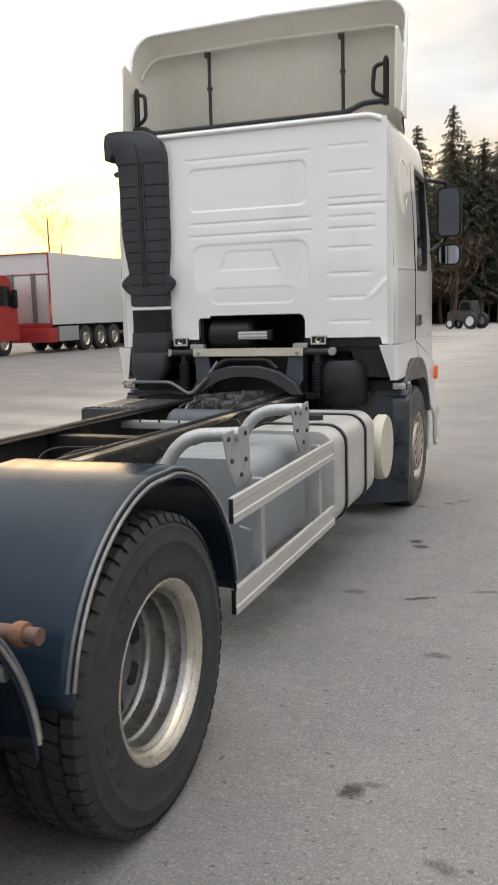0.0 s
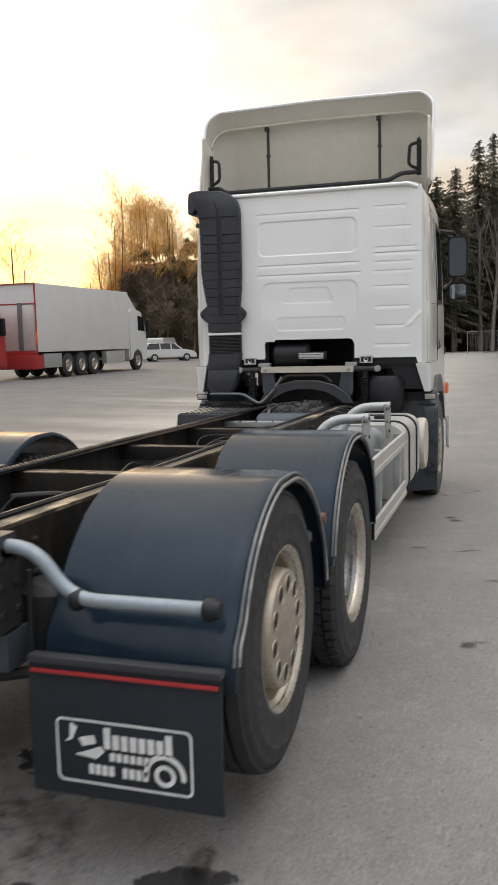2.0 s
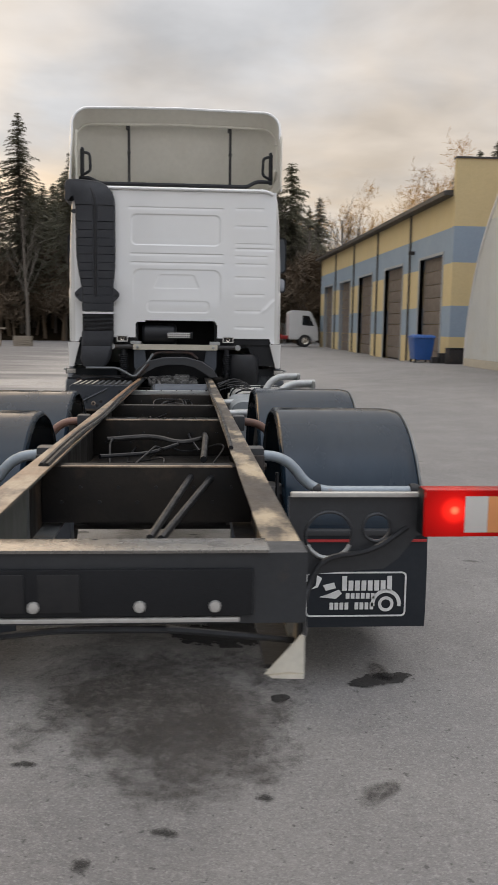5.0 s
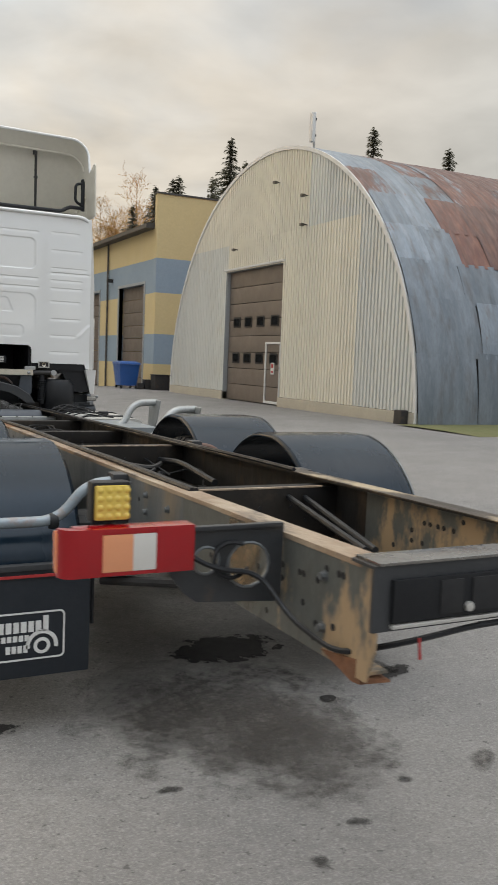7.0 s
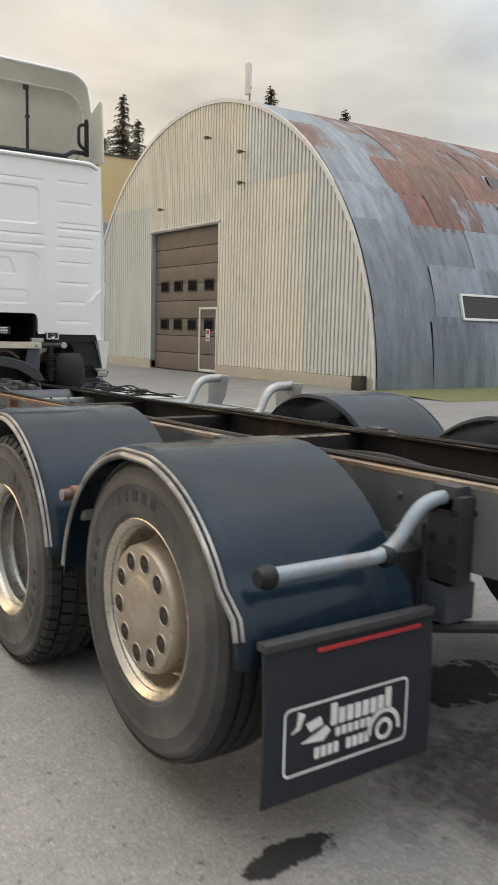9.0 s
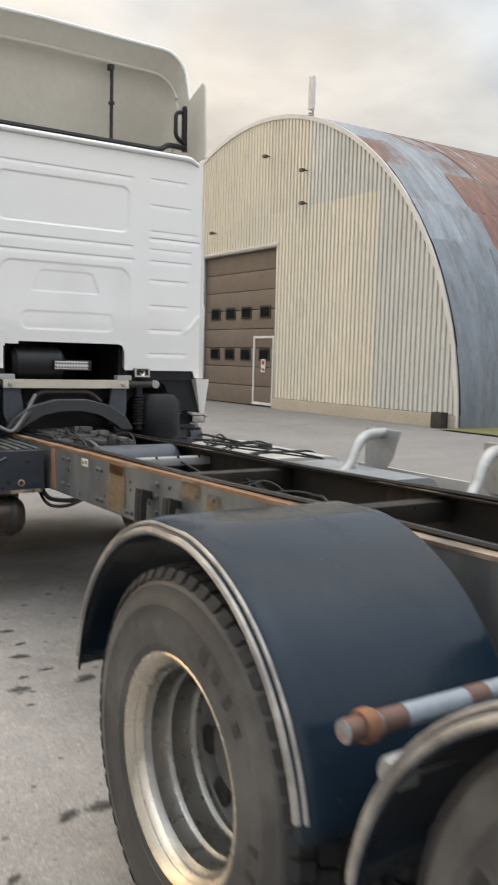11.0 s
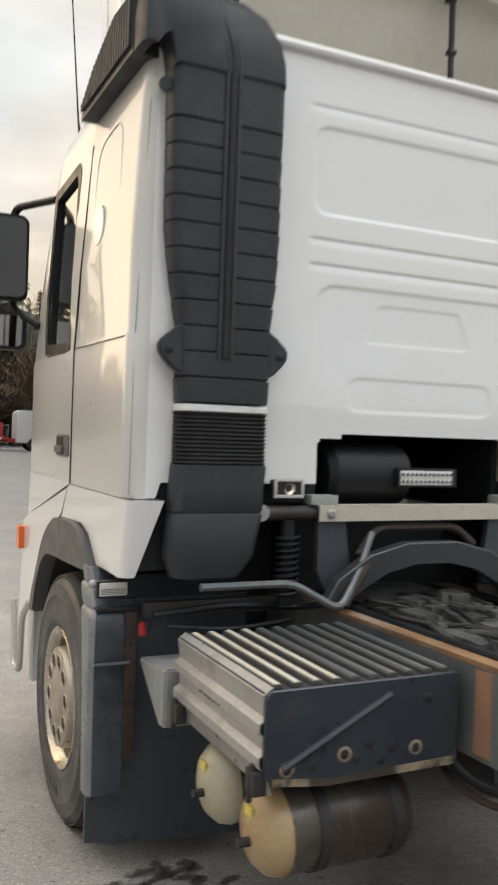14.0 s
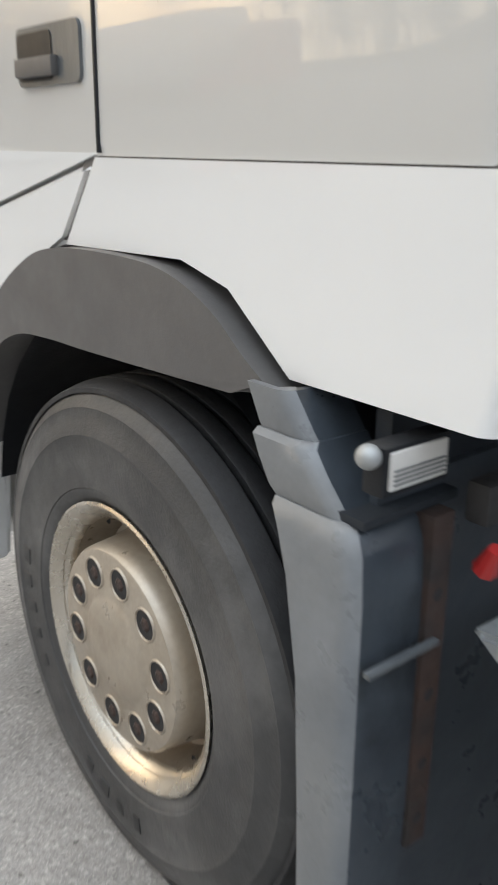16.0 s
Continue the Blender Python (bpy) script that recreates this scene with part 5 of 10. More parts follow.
        prism(bm, eased(outer) + eased(inner), "x", s * (W + 0.030), s * (W - 0.15))
        caps = [e for e in bm.edges if abs(abs(e.verts[0].co.x) - (W + 0.030)) < 1e-4 and abs(e.verts[0].co.x - e.verts[1].co.x) < 1e-5]
        bmesh.ops.bevel(bm, geom=caps, offset=0.014, segments=3, affect="EDGES")
        part("wheel_arch", bm, M["arch"], cab, "dark grey plastic wheel arch")
        # door foot, running down ahead of the wheel, and the dark gaps between the panels
        bm = bmesh.new()
        prism(bm, [(0.872, 1.46), (1.84, 1.46), (1.86, 1.222), (1.80, 1.240)], "x", s * (W - 0.002), s * (W - 0.05))
        part("door_foot", bm, M["white"], cab, "white lower door edge", smooth=False)
        bm = bmesh.new()
        prism(bm, [(-0.01, 1.44), (0.90, 1.44), (1.02, 1.30), (1.04, 1.30), (0.93, 1.450), (0.90, 1.460), (-0.01, 1.458)], "x", s * (W - 0.008), s * (W - 0.03))
        part("panel_gap", bm, M["arch"], cab, "shadowed gap between the panels", smooth=False)
        # steps and marker
        bm = bmesh.new()
        tube(bm, bent([(s * (W + 0.02), 1.63, 0.78), (s * (W + 0.05), 1.66, 0.70), (s * (W + 0.05), 1.70, 0.40), (s * (W + 0.05), 1.86, 0.38), (s * (W + 0.05), 1.92, 0.74)], 0.05), 0.018, 8)
        part("step_bar", bm, M["alu"], cab, "alloy step bar")
        bm = bmesh.new()
        box(bm, s * (W - 0.02), s * (W + 0.035), 1.93, 2.03, 1.02, 1.15, 0.012)
        part("side_marker", bm, M["side_amber"], cab, "orange side marker light")
        # mirrors on black arms
        bm = bmesh.new()
        loft(bm, [[(s * p[0], 1.90 + y, p[1]) for p in rounded_rect(1.27 + i, 1.50 - i, 2.40 + i, 2.88 - i, 0.05)] for y, i in ((0.0, 0.0), (0.05, 0.0), (0.13, 0.03), (0.16, 0.07))])
        part("mirror_housing", bm, M["black"], cab, "tall black mirror housing")
        bm = bmesh.new()
        prism(bm, rounded_rect(1.29, 1.48, 2.42, 2.86, 0.04), "y", 1.893, 1.899)
        for v in bm.verts:
            v.co.y += (v.co.x - 1.385) * 0.16 + (v.co.z - 2.64) * 0.03 - 0.012
            v.co.x *= s
        part("mirror_glass", bm, M["mirror"], cab, smooth=False)
        bm = bmesh.new()
        loft(bm, [[(s * p[0], 1.90 + y, p[1]) for p in rounded_rect(1.27 + i, 1.50 - i, 2.13 + i, 2.34 - i, 0.05)] for y, i in ((0.0, 0.0), (0.05, 0.0), (0.11, 0.03), (0.13, 0.07))])
        part("wide_mirror_housing", bm, M["black"], cab, "small black wide-angle mirror")
        bm = bmesh.new()
        prism(bm, rounded_rect(1.29, 1.48, 2.15, 2.32, 0.04), "y", 1.893, 1.899)
        for v in bm.verts:
            v.co.x *= s
        part("wide_mirror_glass", bm, M["mirror_bright"], cab, smooth=False)
        bm = bmesh.new()
        tube(bm, bent([(s * 1.18, 1.62, 2.92), (s * 1.34, 1.96, 2.93), (s * 1.36, 1.98, 2.80)], 0.06), 0.022, 8)
        part("mirror_arm", bm, M["black"], cab, "black mirror arm")
        bm = bmesh.new()
        tube(bm, bent([(s * 1.22, 1.78, 2.26), (s * 1.33, 1.97, 2.36), (s * 1.36, 1.98, 2.5)], 0.05), 0.022, 8)
        part("mirror_arm", bm, M["black"], cab, "black mirror arm")
    bm = bmesh.new()
    box(bm, -1.10, 1.10, 1.75, 2.0, 0.34, 1.45, 0.08)
    part("front_bumper", bm, M["white"], cab, "white front bumper block")
    # windscreen, seen only as a dark shape from behind
    bm = bmesh.new()
    prism(bm, [(-1.0, 2.10), (1.0, 2.10), (0.94, 2.98), (-0.94, 2.98)], "y", 2.115, 2.125)
    for v in bm.verts:
        v.co.y -= max(0, v.co.z - 2.1) * 0.34
    part("windscreen", bm, M["window"], cab, "clear windscreen", smooth=False).visible_shadow = False


M["arch"] = material("grey_arch_plastic", (0.085, 0.082, 0.080), (0.11, 0.105, 0.10), rough=0.5, scale=4, fine=60, fine_amount=0.15, bump=0.06, bump_scale=200)
build_cab()


# -- roof air deflector --
def build_deflector():
    d = group("roof_deflector", TRUCK, "white roof air deflector open at the back")
    # sections from the rear rim forward and down to the roof; each runs from one foot over the top to the other
    def section(y, w, z0, z1, lean, rad):
        h = z1 - z0
        side = [(w, z0 + (h - rad) * k / 6) for k in range(7)]
        corner = [(w - rad + rad * math.cos(radians(a)), z1 - rad + rad * math.sin(radians(a))) for a in range(10, 91, 10)]
        topline = [((w - rad) * (1 - k / 6), z1 + 0.02 * (k / 6)) for k in range(1, 7)]
        half = side + corner + topline
        full = half + [(-x, z) for x, z in reversed(half[:-1])]
        return [(x, y + lean * ((z - z0) / max(h, 0.01)) ** 1.0, z) for x, z in full]
    outer = [
        section(0.22, 1.232, 3.25, 4.20, 0.30, 0.20),
        section(0.37, 1.215, 3.25, 4.050, 0.29, 0.20),
        section(0.385, 1.204, 3.25, 4.064, 0.29, 0.20),
        section(0.47, 1.190, 3.25, 4.020, 0.28, 0.22),
        section(0.53, 1.175, 3.25, 3.900, 0.27, 0.24),
        section(0.86, 1.13, 3.25, 3.45, 0.12, 0.15),
        section(1.05, 1.10, 3.22, 3.32, 0.04, 0.08),
        section(1.30, 1.05, 3.19, 3.25, 0.0, 0.05),
    ]
    for band, name in ((outer[0:2], "rim_band"), (outer[1:3], "ridge_step"), (outer[2:5], "upper_band"), (outer[4:], "front_wall")):
        bm = bmesh.new()
        rings = [[bm.verts.new(p) for p in s] for s in band]
        for a, b in zip(rings, rings[1:]):
            for k in range(len(a) - 1):
                bm.faces.new((a[k], a[k + 1], b[k + 1], b[k]))
        part(name, bm, M["ivory"], d, "cream-white moulded shell")
    bm = bmesh.new()
    tube(bm, [Vector((p[0] * 0.992, p[1], p[2] - 0.006)) for p in outer[1] if p[2] > 3.80], 0.014, 8)
    part("inner_ridge", bm, M["ivory"], d, "moulded inner ridge")
    for sx in (-1, 1):
        bm = bmesh.new()
        tube(bm, bent([(sx * 1.120, 0.84, 3.27), (sx * 1.150, 0.70, 3.375), (sx * 1.158, 0.655, 3.350), (sx * 1.190, 0.43, 3.52)], 0.02), 0.015, 8)
        part("side_moulding", bm, M["ivory"], d, "stepped moulding on the inner side")
    # white outer skin, outside the cream inside
    skin = [outer[0], section(0.36, 1.224, 3.25, 4.150, 0.29, 0.20), section(0.50, 1.200, 3.25, 4.080, 0.28, 0.22), section(0.86, 1.14, 3.25, 3.60, 0.12, 0.15)] + outer[6:]
    bm = bmesh.new()
    rings = [[bm.verts.new(((p[0]) * 1.004, p[1], 3.2 + (p[2] - 3.2) * 1.006)) for p in s] for s in skin]
    for a, b in zip(rings, rings[1:]):
        for k in range(len(a) - 1):
            bm.faces.new((a[k], a[k + 1], b[k + 1], b[k]))
    part("outer_skin", bm, M["white"], d, "white painted outer skin")
    # rolled rim
    bm = bmesh.new()
    tube(bm, [Vector(p) for p in outer[0]], 0.016, 8)
    part("rim", bm, M["white"], d, "white rolled rim")
    # side fins
    for sx in (-1, 1):
        bm = bmesh.new()
        prism(bm, [(0.06, 3.25), (0.50, 3.25), (0.52, 3.70), (0.40, 3.76), (0.14, 3.87), (0.10, 3.84)], "x", *((1.208, 1.226) if sx > 0 else (-1.145, -1.130)))
        bmesh.ops.bevel(bm, geom=bm.edges[:], offset=0.006, segments=2, affect="EDGES")
        part("side_fin", bm, M["ivory"], d, "cream side fin")
    # struts, sealing strip and grab handles
    for x in (-0.58, 0.65):
        bm = bmesh.new()
        tube(bm, [(x, 0.69, 3.22), (x, 0.69, 4.045)], 0.016, 8)
        s = part("strut", bm, M["dark"], d, "black support strut")
        bm = bmesh.new()
        box(bm, x - 0.034, x + 0.012, 0.665, 0.715, 3.995, 4.042, 0.006)
        part("strut_bracket", bm, M["dark"], d)
        bm = bmesh.new()
        box(bm, x - 0.022, x + 0.022, 0.67, 0.71, 3.72, 3.745, 0.004)
        part("strut_clamp", bm, M["dark"], d)
    bm = bmesh.new()
    tube(bm, bent([(-1.12, 0.24, 3.345), (-1.0, 0.20, 3.34), (-0.88, 0.12, 3.27), (0.82, 0.12, 3.27), (0.94, 0.20, 3.345), (1.12, 0.24, 3.35)], 0.05), 0.022, 8)
    part("seal_bar", bm, M["black"], d, "black sealing bar along the roof edge")
    for k in range(7):
        x = -0.75 + 0.25 * k
        bm = bmesh.new()
        box(bm, x - 0.03, x + 0.03, 0.09, 0.13, 3.245, 3.262, 0.004)
        part("clip", bm, M["black"], d)
    for sx in (-1, 1):
        bm = bmesh.new()
        hx = 1.11 if sx > 0 else 1.09
        tube(bm, bent([(sx * hx, 0.24, 3.32), (sx * hx, 0.25, 3.67), (sx * (hx + 0.01), 0.25, 3.67)], 0.02), 0.024, 8)
        tube(bm, bent([(sx * hx, 0.25, 3.64), (sx * (hx - 0.09), 0.23, 3.62), (sx * (hx - 0.10), 0.21, 3.42), (sx * (hx - 0.01), 0.23, 3.38)], 0.06), 0.017, 8)
        part("grab_handle", bm, M["black"], d, "black grab handle")
    bm = bmesh.new()
    tube(bm, [(-1.10, 1.46, 3.18), (-1.12, 1.45, 3.30), (-1.20, 1.39, 4.10)], [0.012, 0.005, 0.003], 6)
    part("whip_antenna", bm, M["black"], d, "thin whip antenna")


build_deflector()


# -- air intake behind the cab --
def build_intake():
    it = group("air_intake", TRUCK, "black ribbed plastic air intake duct")
    def sec(z, x0, x1, y0, y1=0.03, r=0.045):
        return [(p[0], p[1], z) for p in rounded_rect(x0, x1, y0, y1, r, 5)]
    bm = bmesh.new()
    secs = []
    shape = [(1.81, -1.068, -0.722), (2.10, -1.075, -0.722), (2.26, -1.105, -0.705), (2.42, -1.128, -0.698), (2.95, -1.132, -0.697), (3.02, -1.132, -0.697)]
    def width(z):
        for a, b in zip(shape, shape[1:]):
            if a[0] <= z <= b[0]:
                t = (z - a[0]) / (b[0] - a[0])
                return a[1] + (b[1] - a[1]) * t, a[2] + (b[2] - a[2]) * t
        return shape[-1][1:]
    n = 13
    for k in range(n):
        za, zb = 1.81 + k * (3.0 - 1.81) / n, 1.81 + (k + 1) * (3.0 - 1.81) / n
        for zz, d in ((za, 0.0), (za + 0.004, 0.008), (zb - 0.006, 0.012), (zb, 0.0)) if k < n - 2 else ((za + 0.004, 0.012), (zb, 0.012)):
            x0, x1 = width(zz)
            secs.append(sec(zz, x0 - d * 0.6, x1 + d * 0.6, -0.085 - d))
    loft(bm, secs)
    part("duct", bm, M["intake"], it, "black ribbed duct")
    # centre channel
    bm = bmesh.new()
    tube(bm, bent([(-0.912, -0.090, 1.97), (-0.912, -0.094, 3.06), (-0.965, -0.088, 3.20)], 0.12), 0.017, 8)
    part("channel", bm, M["rubber"], it, "dark centre channel")
    for dx in (-0.024, 0.024):
        bm = bmesh.new()
        tube(bm, bent([(-0.912 + dx, -0.096, 1.97), (-0.912 + dx, -0.100, 3.06), (-0.960 + dx, -0.094, 3.18)], 0.12), 0.009, 6)
        part("channel_edge", bm, M["intake"], it)
    # hood turning to the cab's side
    bm = bmesh.new()
    prof = [(-0.692, 2.99), (-0.696, 3.07), (-0.72, 3.15), (-0.785, 3.225), (-0.88, 3.262), (-1.10, 3.282), (-1.20, 3.28), (-1.245, 3.255), (-1.255, 3.18), (-1.255, 3.05), (-1.225, 3.04), (-1.20, 3.08), (-1.165, 3.095), (-1.15, 3.06), (-1.137, 2.99)]
    sections = []
    for y, i in ((-0.105, 0.045), (-0.098, 0.018), (-0.080, 0.004), (-0.05, 0.0), (0.03, 0.0)):
        cx, cz = -0.97, 3.13
        sections.append([(cx + (p[0] - cx) * (1 - i * 2), y, cz + (p[1] - cz) * (1 - i * 1.6)) for p in prof])
    loft(bm, sections)
    part("hood", bm, M["intake"], it, "smooth black intake hood")
    bm = bmesh.new()
    prism(bm, [(0.02, 3.05), (0.79, 3.05), (0.77, 3.10), (0.55, 3.21), (0.25, 3.29), (0.02, 3.275)], "x", -1.258, -1.12)
    part("grille_body", bm, M["intake"], it, smooth=False)
    for k in range(22):
        y = 0.04 + 0.033 * k
        zt = np.interp(y, (0.02, 0.25, 0.55, 0.77), (3.26, 3.275, 3.195, 3.09))
        bm = bmesh.new()
        box(bm, -1.272, -1.255, y, y + 0.014, 3.075, zt, 0.003)
        part("grille_slat", bm, M["intake"], it, smooth=False)
    # ears, strap, bellows, lower duct
    for side in (-1, 1):
        bm = bmesh.new()
        prism(bm, [(-0.90 + side * p[0], p[1]) for p in ((0.15, 1.90), (0.20, 1.925), (0.245, 1.97), (0.258, 2.0), (0.252, 2.025), (0.21, 2.06), (0.15, 2.11))], "y", -0.075, -0.035)
        bmesh.ops.bevel(bm, geom=bm.edges[:], offset=0.007, segments=2, affect="EDGES")
        part("mount_ear", bm, M["intake"], it)
        bm = bmesh.new()
        lathe(bm, [(0.0, 0.017), (-0.003, 0.013), (-0.003, 0.0)], 12, axis="y")
        part("ear_screw", bm, M["rubber"], it, at=(-0.90 + side * 0.22, -0.077, 1.995))
    bm = bmesh.new()
    lathe(bm, [(-0.012, 0.0), (-0.012, 0.025), (0.012, 0.025), (0.012, 0.0)], 14, axis="y")
    part("mount_knob", bm, M["intake"], it, at=(-1.155, -0.05, 2.93))
    bm = bmesh.new()
    loft(bm, [sec(zz, -1.072 - d, -0.718 + d, -0.088 - d) for zz, d in ((1.777, 0.0), (1.780, 0.006), (1.799, 0.006), (1.803, 0.0))])
    part("band", bm, M["print"], it, "pale clamp band")
    bm = bmesh.new()
    secs = []
    for k in range(27):
        zz = 1.585 + 0.193 * k / 26
        d = 0.0 if k % 2 else -0.007
        secs.append(sec(zz, -1.075 - d, -0.715 + d, -0.088 - d))
    loft(bm, secs)
    part("bellows", bm, M["rubber"], it, "black rubber bellows")
    bm = bmesh.new()
    loft(bm, [sec(1.165, -1.02, -0.86, -0.06, r=0.03), sec(1.175, -1.07, -0.81, -0.085), sec(1.25, -1.10, -0.76, -0.10), sec(1.40, -1.09, -0.725, -0.095), sec(1.41, -1.085, -0.73, -0.09), sec(1.42, -1.09, -0.725, -0.095), sec(1.50, -1.085, -0.72, -0.09), sec(1.585, -1.078, -0.712, -0.09)])
    part("lower_duct", bm, M["intake"], it, "black lower duct")


M["intake"] = material("weathered_black_plastic", (0.026, 0.028, 0.033), (0.036, 0.038, 0.043), rough=0.5, spec=0.35, scale=3, amount=0.8, fine=60, fine_amount=0.25, bump=0.10, bump_scale=200, spots=((0.055, 0.056, 0.060), 3.0, 0.52, 0.74, 0.4))
M["rubber"] = material("bellows_rubber", (0.012, 0.012, 0.013), rough=0.7, scale=5, fine=60, bump=0.05)
build_intake()


# -- frame --
def build_frame():
    fr = group("frame", TRUCK, "bare steel ladder frame, grey with rust")
    y_front, y_back = 1.6, -8.13
    for s in (-1, 1):
        t, fl, h = 0.008, 0.085, 0.285
        def rail_section(y):
            z = rail_top(y)
            return [(s * 0.430, y, z - h), (s * 0.430, y, z), (s * (0.430 - fl), y, z), (s * (0.430 - fl), y, z - t), (s * (0.430 - t), y, z - t), (s * (0.430 - t), y, z - h + t), (s * (0.430 - fl), y, z - h + t), (s * (0.430 - fl), y, z - h)]
        bm = bmesh.new()
        loft(bm, [rail_section(y) for y in np.linspace(-6.95, y_front, 20)])
        # mid-grey paint on the left rail, near black on the right
        part("frame_rail", bm, M["frame" if s < 0 else "frame_dark"], fr, "grey C-section frame rail with rust streaks" if s < 0 else "dark C-section frame rail with rust spots", smooth=False)
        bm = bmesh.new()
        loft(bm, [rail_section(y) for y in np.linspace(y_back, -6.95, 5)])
        part("rail_end", bm, M["rail_worn" if s < 0 else "frame_dark"], fr, "rail end worn through to tan primer and rust" if s < 0 else "dark rail end with rust spots", smooth=False)
        if s > 0:
            bm = bmesh.new()
            loft(bm, [[(0.4205, y, rail_top(y) - 0.272), (0.4205, y, rail_top(y) - 0.012), (0.4215, y, rail_top(y) - 0.012), (0.4215, y, rail_top(y) - 0.272)] for y in np.linspace(-8.12, -6.9, 4)])
            part("web_inside", bm, M["rail_worn"], fr, "tan worn inner face of the rail", smooth=False)
        for a, b, m, l in ((y_back - 0.002, -3.6, "flange" if s < 0 else "flange_dark", "top flange worn to cream and rust"), (-3.6, 0.3, "flange_rust" if s < 0 else "flange_dark", "orange rusty top flange" if s < 0 else "grimy top flange worn to tan")):
            bm = bmesh.new()
            secs = []
            for y in np.linspace(a, b, 18):
                z, w = rail_top(y) + 0.001, 0.004 * noise.noise((y * 3.1, s, 0.5))
                secs.append([(s * 0.432, y, z - 0.012), (s * 0.432, y, z + 0.003), (s * (0.343 + w), y, z + 0.003), (s * (0.343 + w), y, z - 0.001)])
            loft(bm, secs)
            part("top_flange", bm, M[m], fr, l, smooth=False)
        # thin dark sheet laid over the left rail's inner face
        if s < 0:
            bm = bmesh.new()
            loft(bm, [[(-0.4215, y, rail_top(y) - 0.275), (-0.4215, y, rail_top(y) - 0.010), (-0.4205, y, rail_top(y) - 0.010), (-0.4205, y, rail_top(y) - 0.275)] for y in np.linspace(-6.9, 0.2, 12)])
            part("web_inside", bm, M["frame_dark"], fr, "dark inner face of the rail", smooth=False)
    # hoses laid along the flanges
    for x, dz in ((-0.372, 0.012), (-0.352, 0.010), (0.355, 0.010)):
        bm = bmesh.new()
        pts = [(x + 0.008 * math.sin(1.7 * y + 9 * x), y, rail_top(y) + dz + 0.004 * math.sin(2.9 * y)) for y in np.linspace(-6.9 if x < 0 else -6.4, 0.0, 30)]
        tube(bm, pts, 0.011, 6)
        part("hose", bm, M["black"], fr, "black hose along the frame")
    # cross-members
    def cross(y, dz0, dz1, deep=0.05, name="crossmember", mat="box_navy"):
        z = rail_top(y)
        bm = bmesh.new()
        box(bm, -0.42, 0.42, y - deep, y + deep, z - dz1, z - dz0, 0.01)
        return part(name, bm, M[mat], fr, "pale steel cross-member" if mat == "galv" else "dark steel cross-member")
    for y, a, b in ((-0.45, 0.08, 0.24), (-1.45, 0.05, 0.10), (-2.35, 0.03, 0.22), (-3.55, 0.03, 0.12), (-4.80, 0.02, 0.24), (-6.62, 0.03, 0.26)):
        cross(y, a, b, mat="galv" if y == -1.45 else "cross_black")
        if y < -4:
            bm = bmesh.new()
            box(bm, -0.34, 0.34, y - 0.052, y - 0.034, rail_top(y) - a - 0.004, rail_top(y) - a + 0.003, 0.002)
            part("worn_edge", bm, M["flange"], fr, "tan worn edge of the cross-member")
        for k in range(10):
            bm = bmesh.new()
            lathe(bm, [(-0.002, 0.0), (-0.002, 0.008), (0.004, 0.008)], 8, axis="y")
            part("bolt_hole", bm, M["black"], fr, at=(-0.34 + 0.075 * k, y - 0.052, rail_top(y) - (a + b) / 2 + (0.03 if k % 2 else -0.03)))
    # rear closing beam with recessed plate
    z = rail_top(-8.13)
    bm = bmesh.new()
    prism(bm, [(-8.20, z - 0.150), (-8.20, z + 0.012), (-8.10, z + 0.012), (-8.10, z + 0.004), (-8.188, z + 0.004), (-8.188, z - 0.150)], "x", -0.45, 0.431)
    part("rear_beam", bm, M["beam"], fr, "dark grey rear closing beam", smooth=False)
    bm = bmesh.new()
    prism(bm, [(-8.126, z + 0.006), (-8.196, z + 0.006), (-8.196, z - 0.20), (-8.165, z - 0.285), (-8.126, z - 0.285)], "x", -0.438, -0.430)
    part("beam_cheek", bm, M["rail_worn"], fr, "grey-green cheek plate with tan wear", smooth=False)
    # dark lip made of bright metal to hold the low sky's reflection
    bm = bmesh.new()
    box(bm, -0.44, 0.345, -8.206, -8.10, z + 0.012, z + 0.020, 0.003)
    part("beam_lip", bm, M["lip"], fr, "top lip, bright metal for the sky's reflection")
    bm = bmesh.new()
    box(bm, -0.40, 0.31, -8.212, -8.199, z - 0.128, z - 0.022, 0.004)
    part("recess_plate", bm, M["black"], fr, "black mounting plate")
    for x0, x1 in ((-0.26, -0.19), (-0.16, -0.07)):
        bm = bmesh.new()
        box(bm, x0, x1, -8.216, -8.211, z - 0.118, z - 0.032, 0.002)
        part("slot", bm, M["rubber"], fr)
    bm = bmesh.new()
    box(bm, -0.40, 0.28, -8.215, -8.20, z - 0.142, z - 0.132, 0.003)
    part("bright_strip", bm, M["alu"], fr, "bright edge strip")
    for x in (-0.17, 0.06, 0.225):
        bm = bmesh.new()
        lathe(bm, [(0.0, 0.013), (-0.01, 0.012), (-0.012, 0.0)], 12, axis="y")
        part("stud", bm, M["alu"], fr, at=(x, -8.212, z - 0.105))
    # bent corner plates at the rail ends
    for s in (-1, 1):
        bm = bmesh.new()
        if s > 0:
            prism(bm, [(0.426, z - 0.190), (0.433, z - 0.195), (0.434, z - 0.283), (0.400, z - 0.279), (0.342, z - 0.285)], "y", -8.17, -8.165)
            prism(bm, [(0.350, z - 0.286), (0.434, z - 0.284), (0.432, z - 0.296), (0.360, z - 0.293)], "y", -8.172, -8.135)
        else:
            prism(bm, [(-8.14, z - 0.24), (-8.14, z - 0.30), (-8.10, z - 0.305), (-7.95, z - 0.27)], "x", -0.434, -0.426)
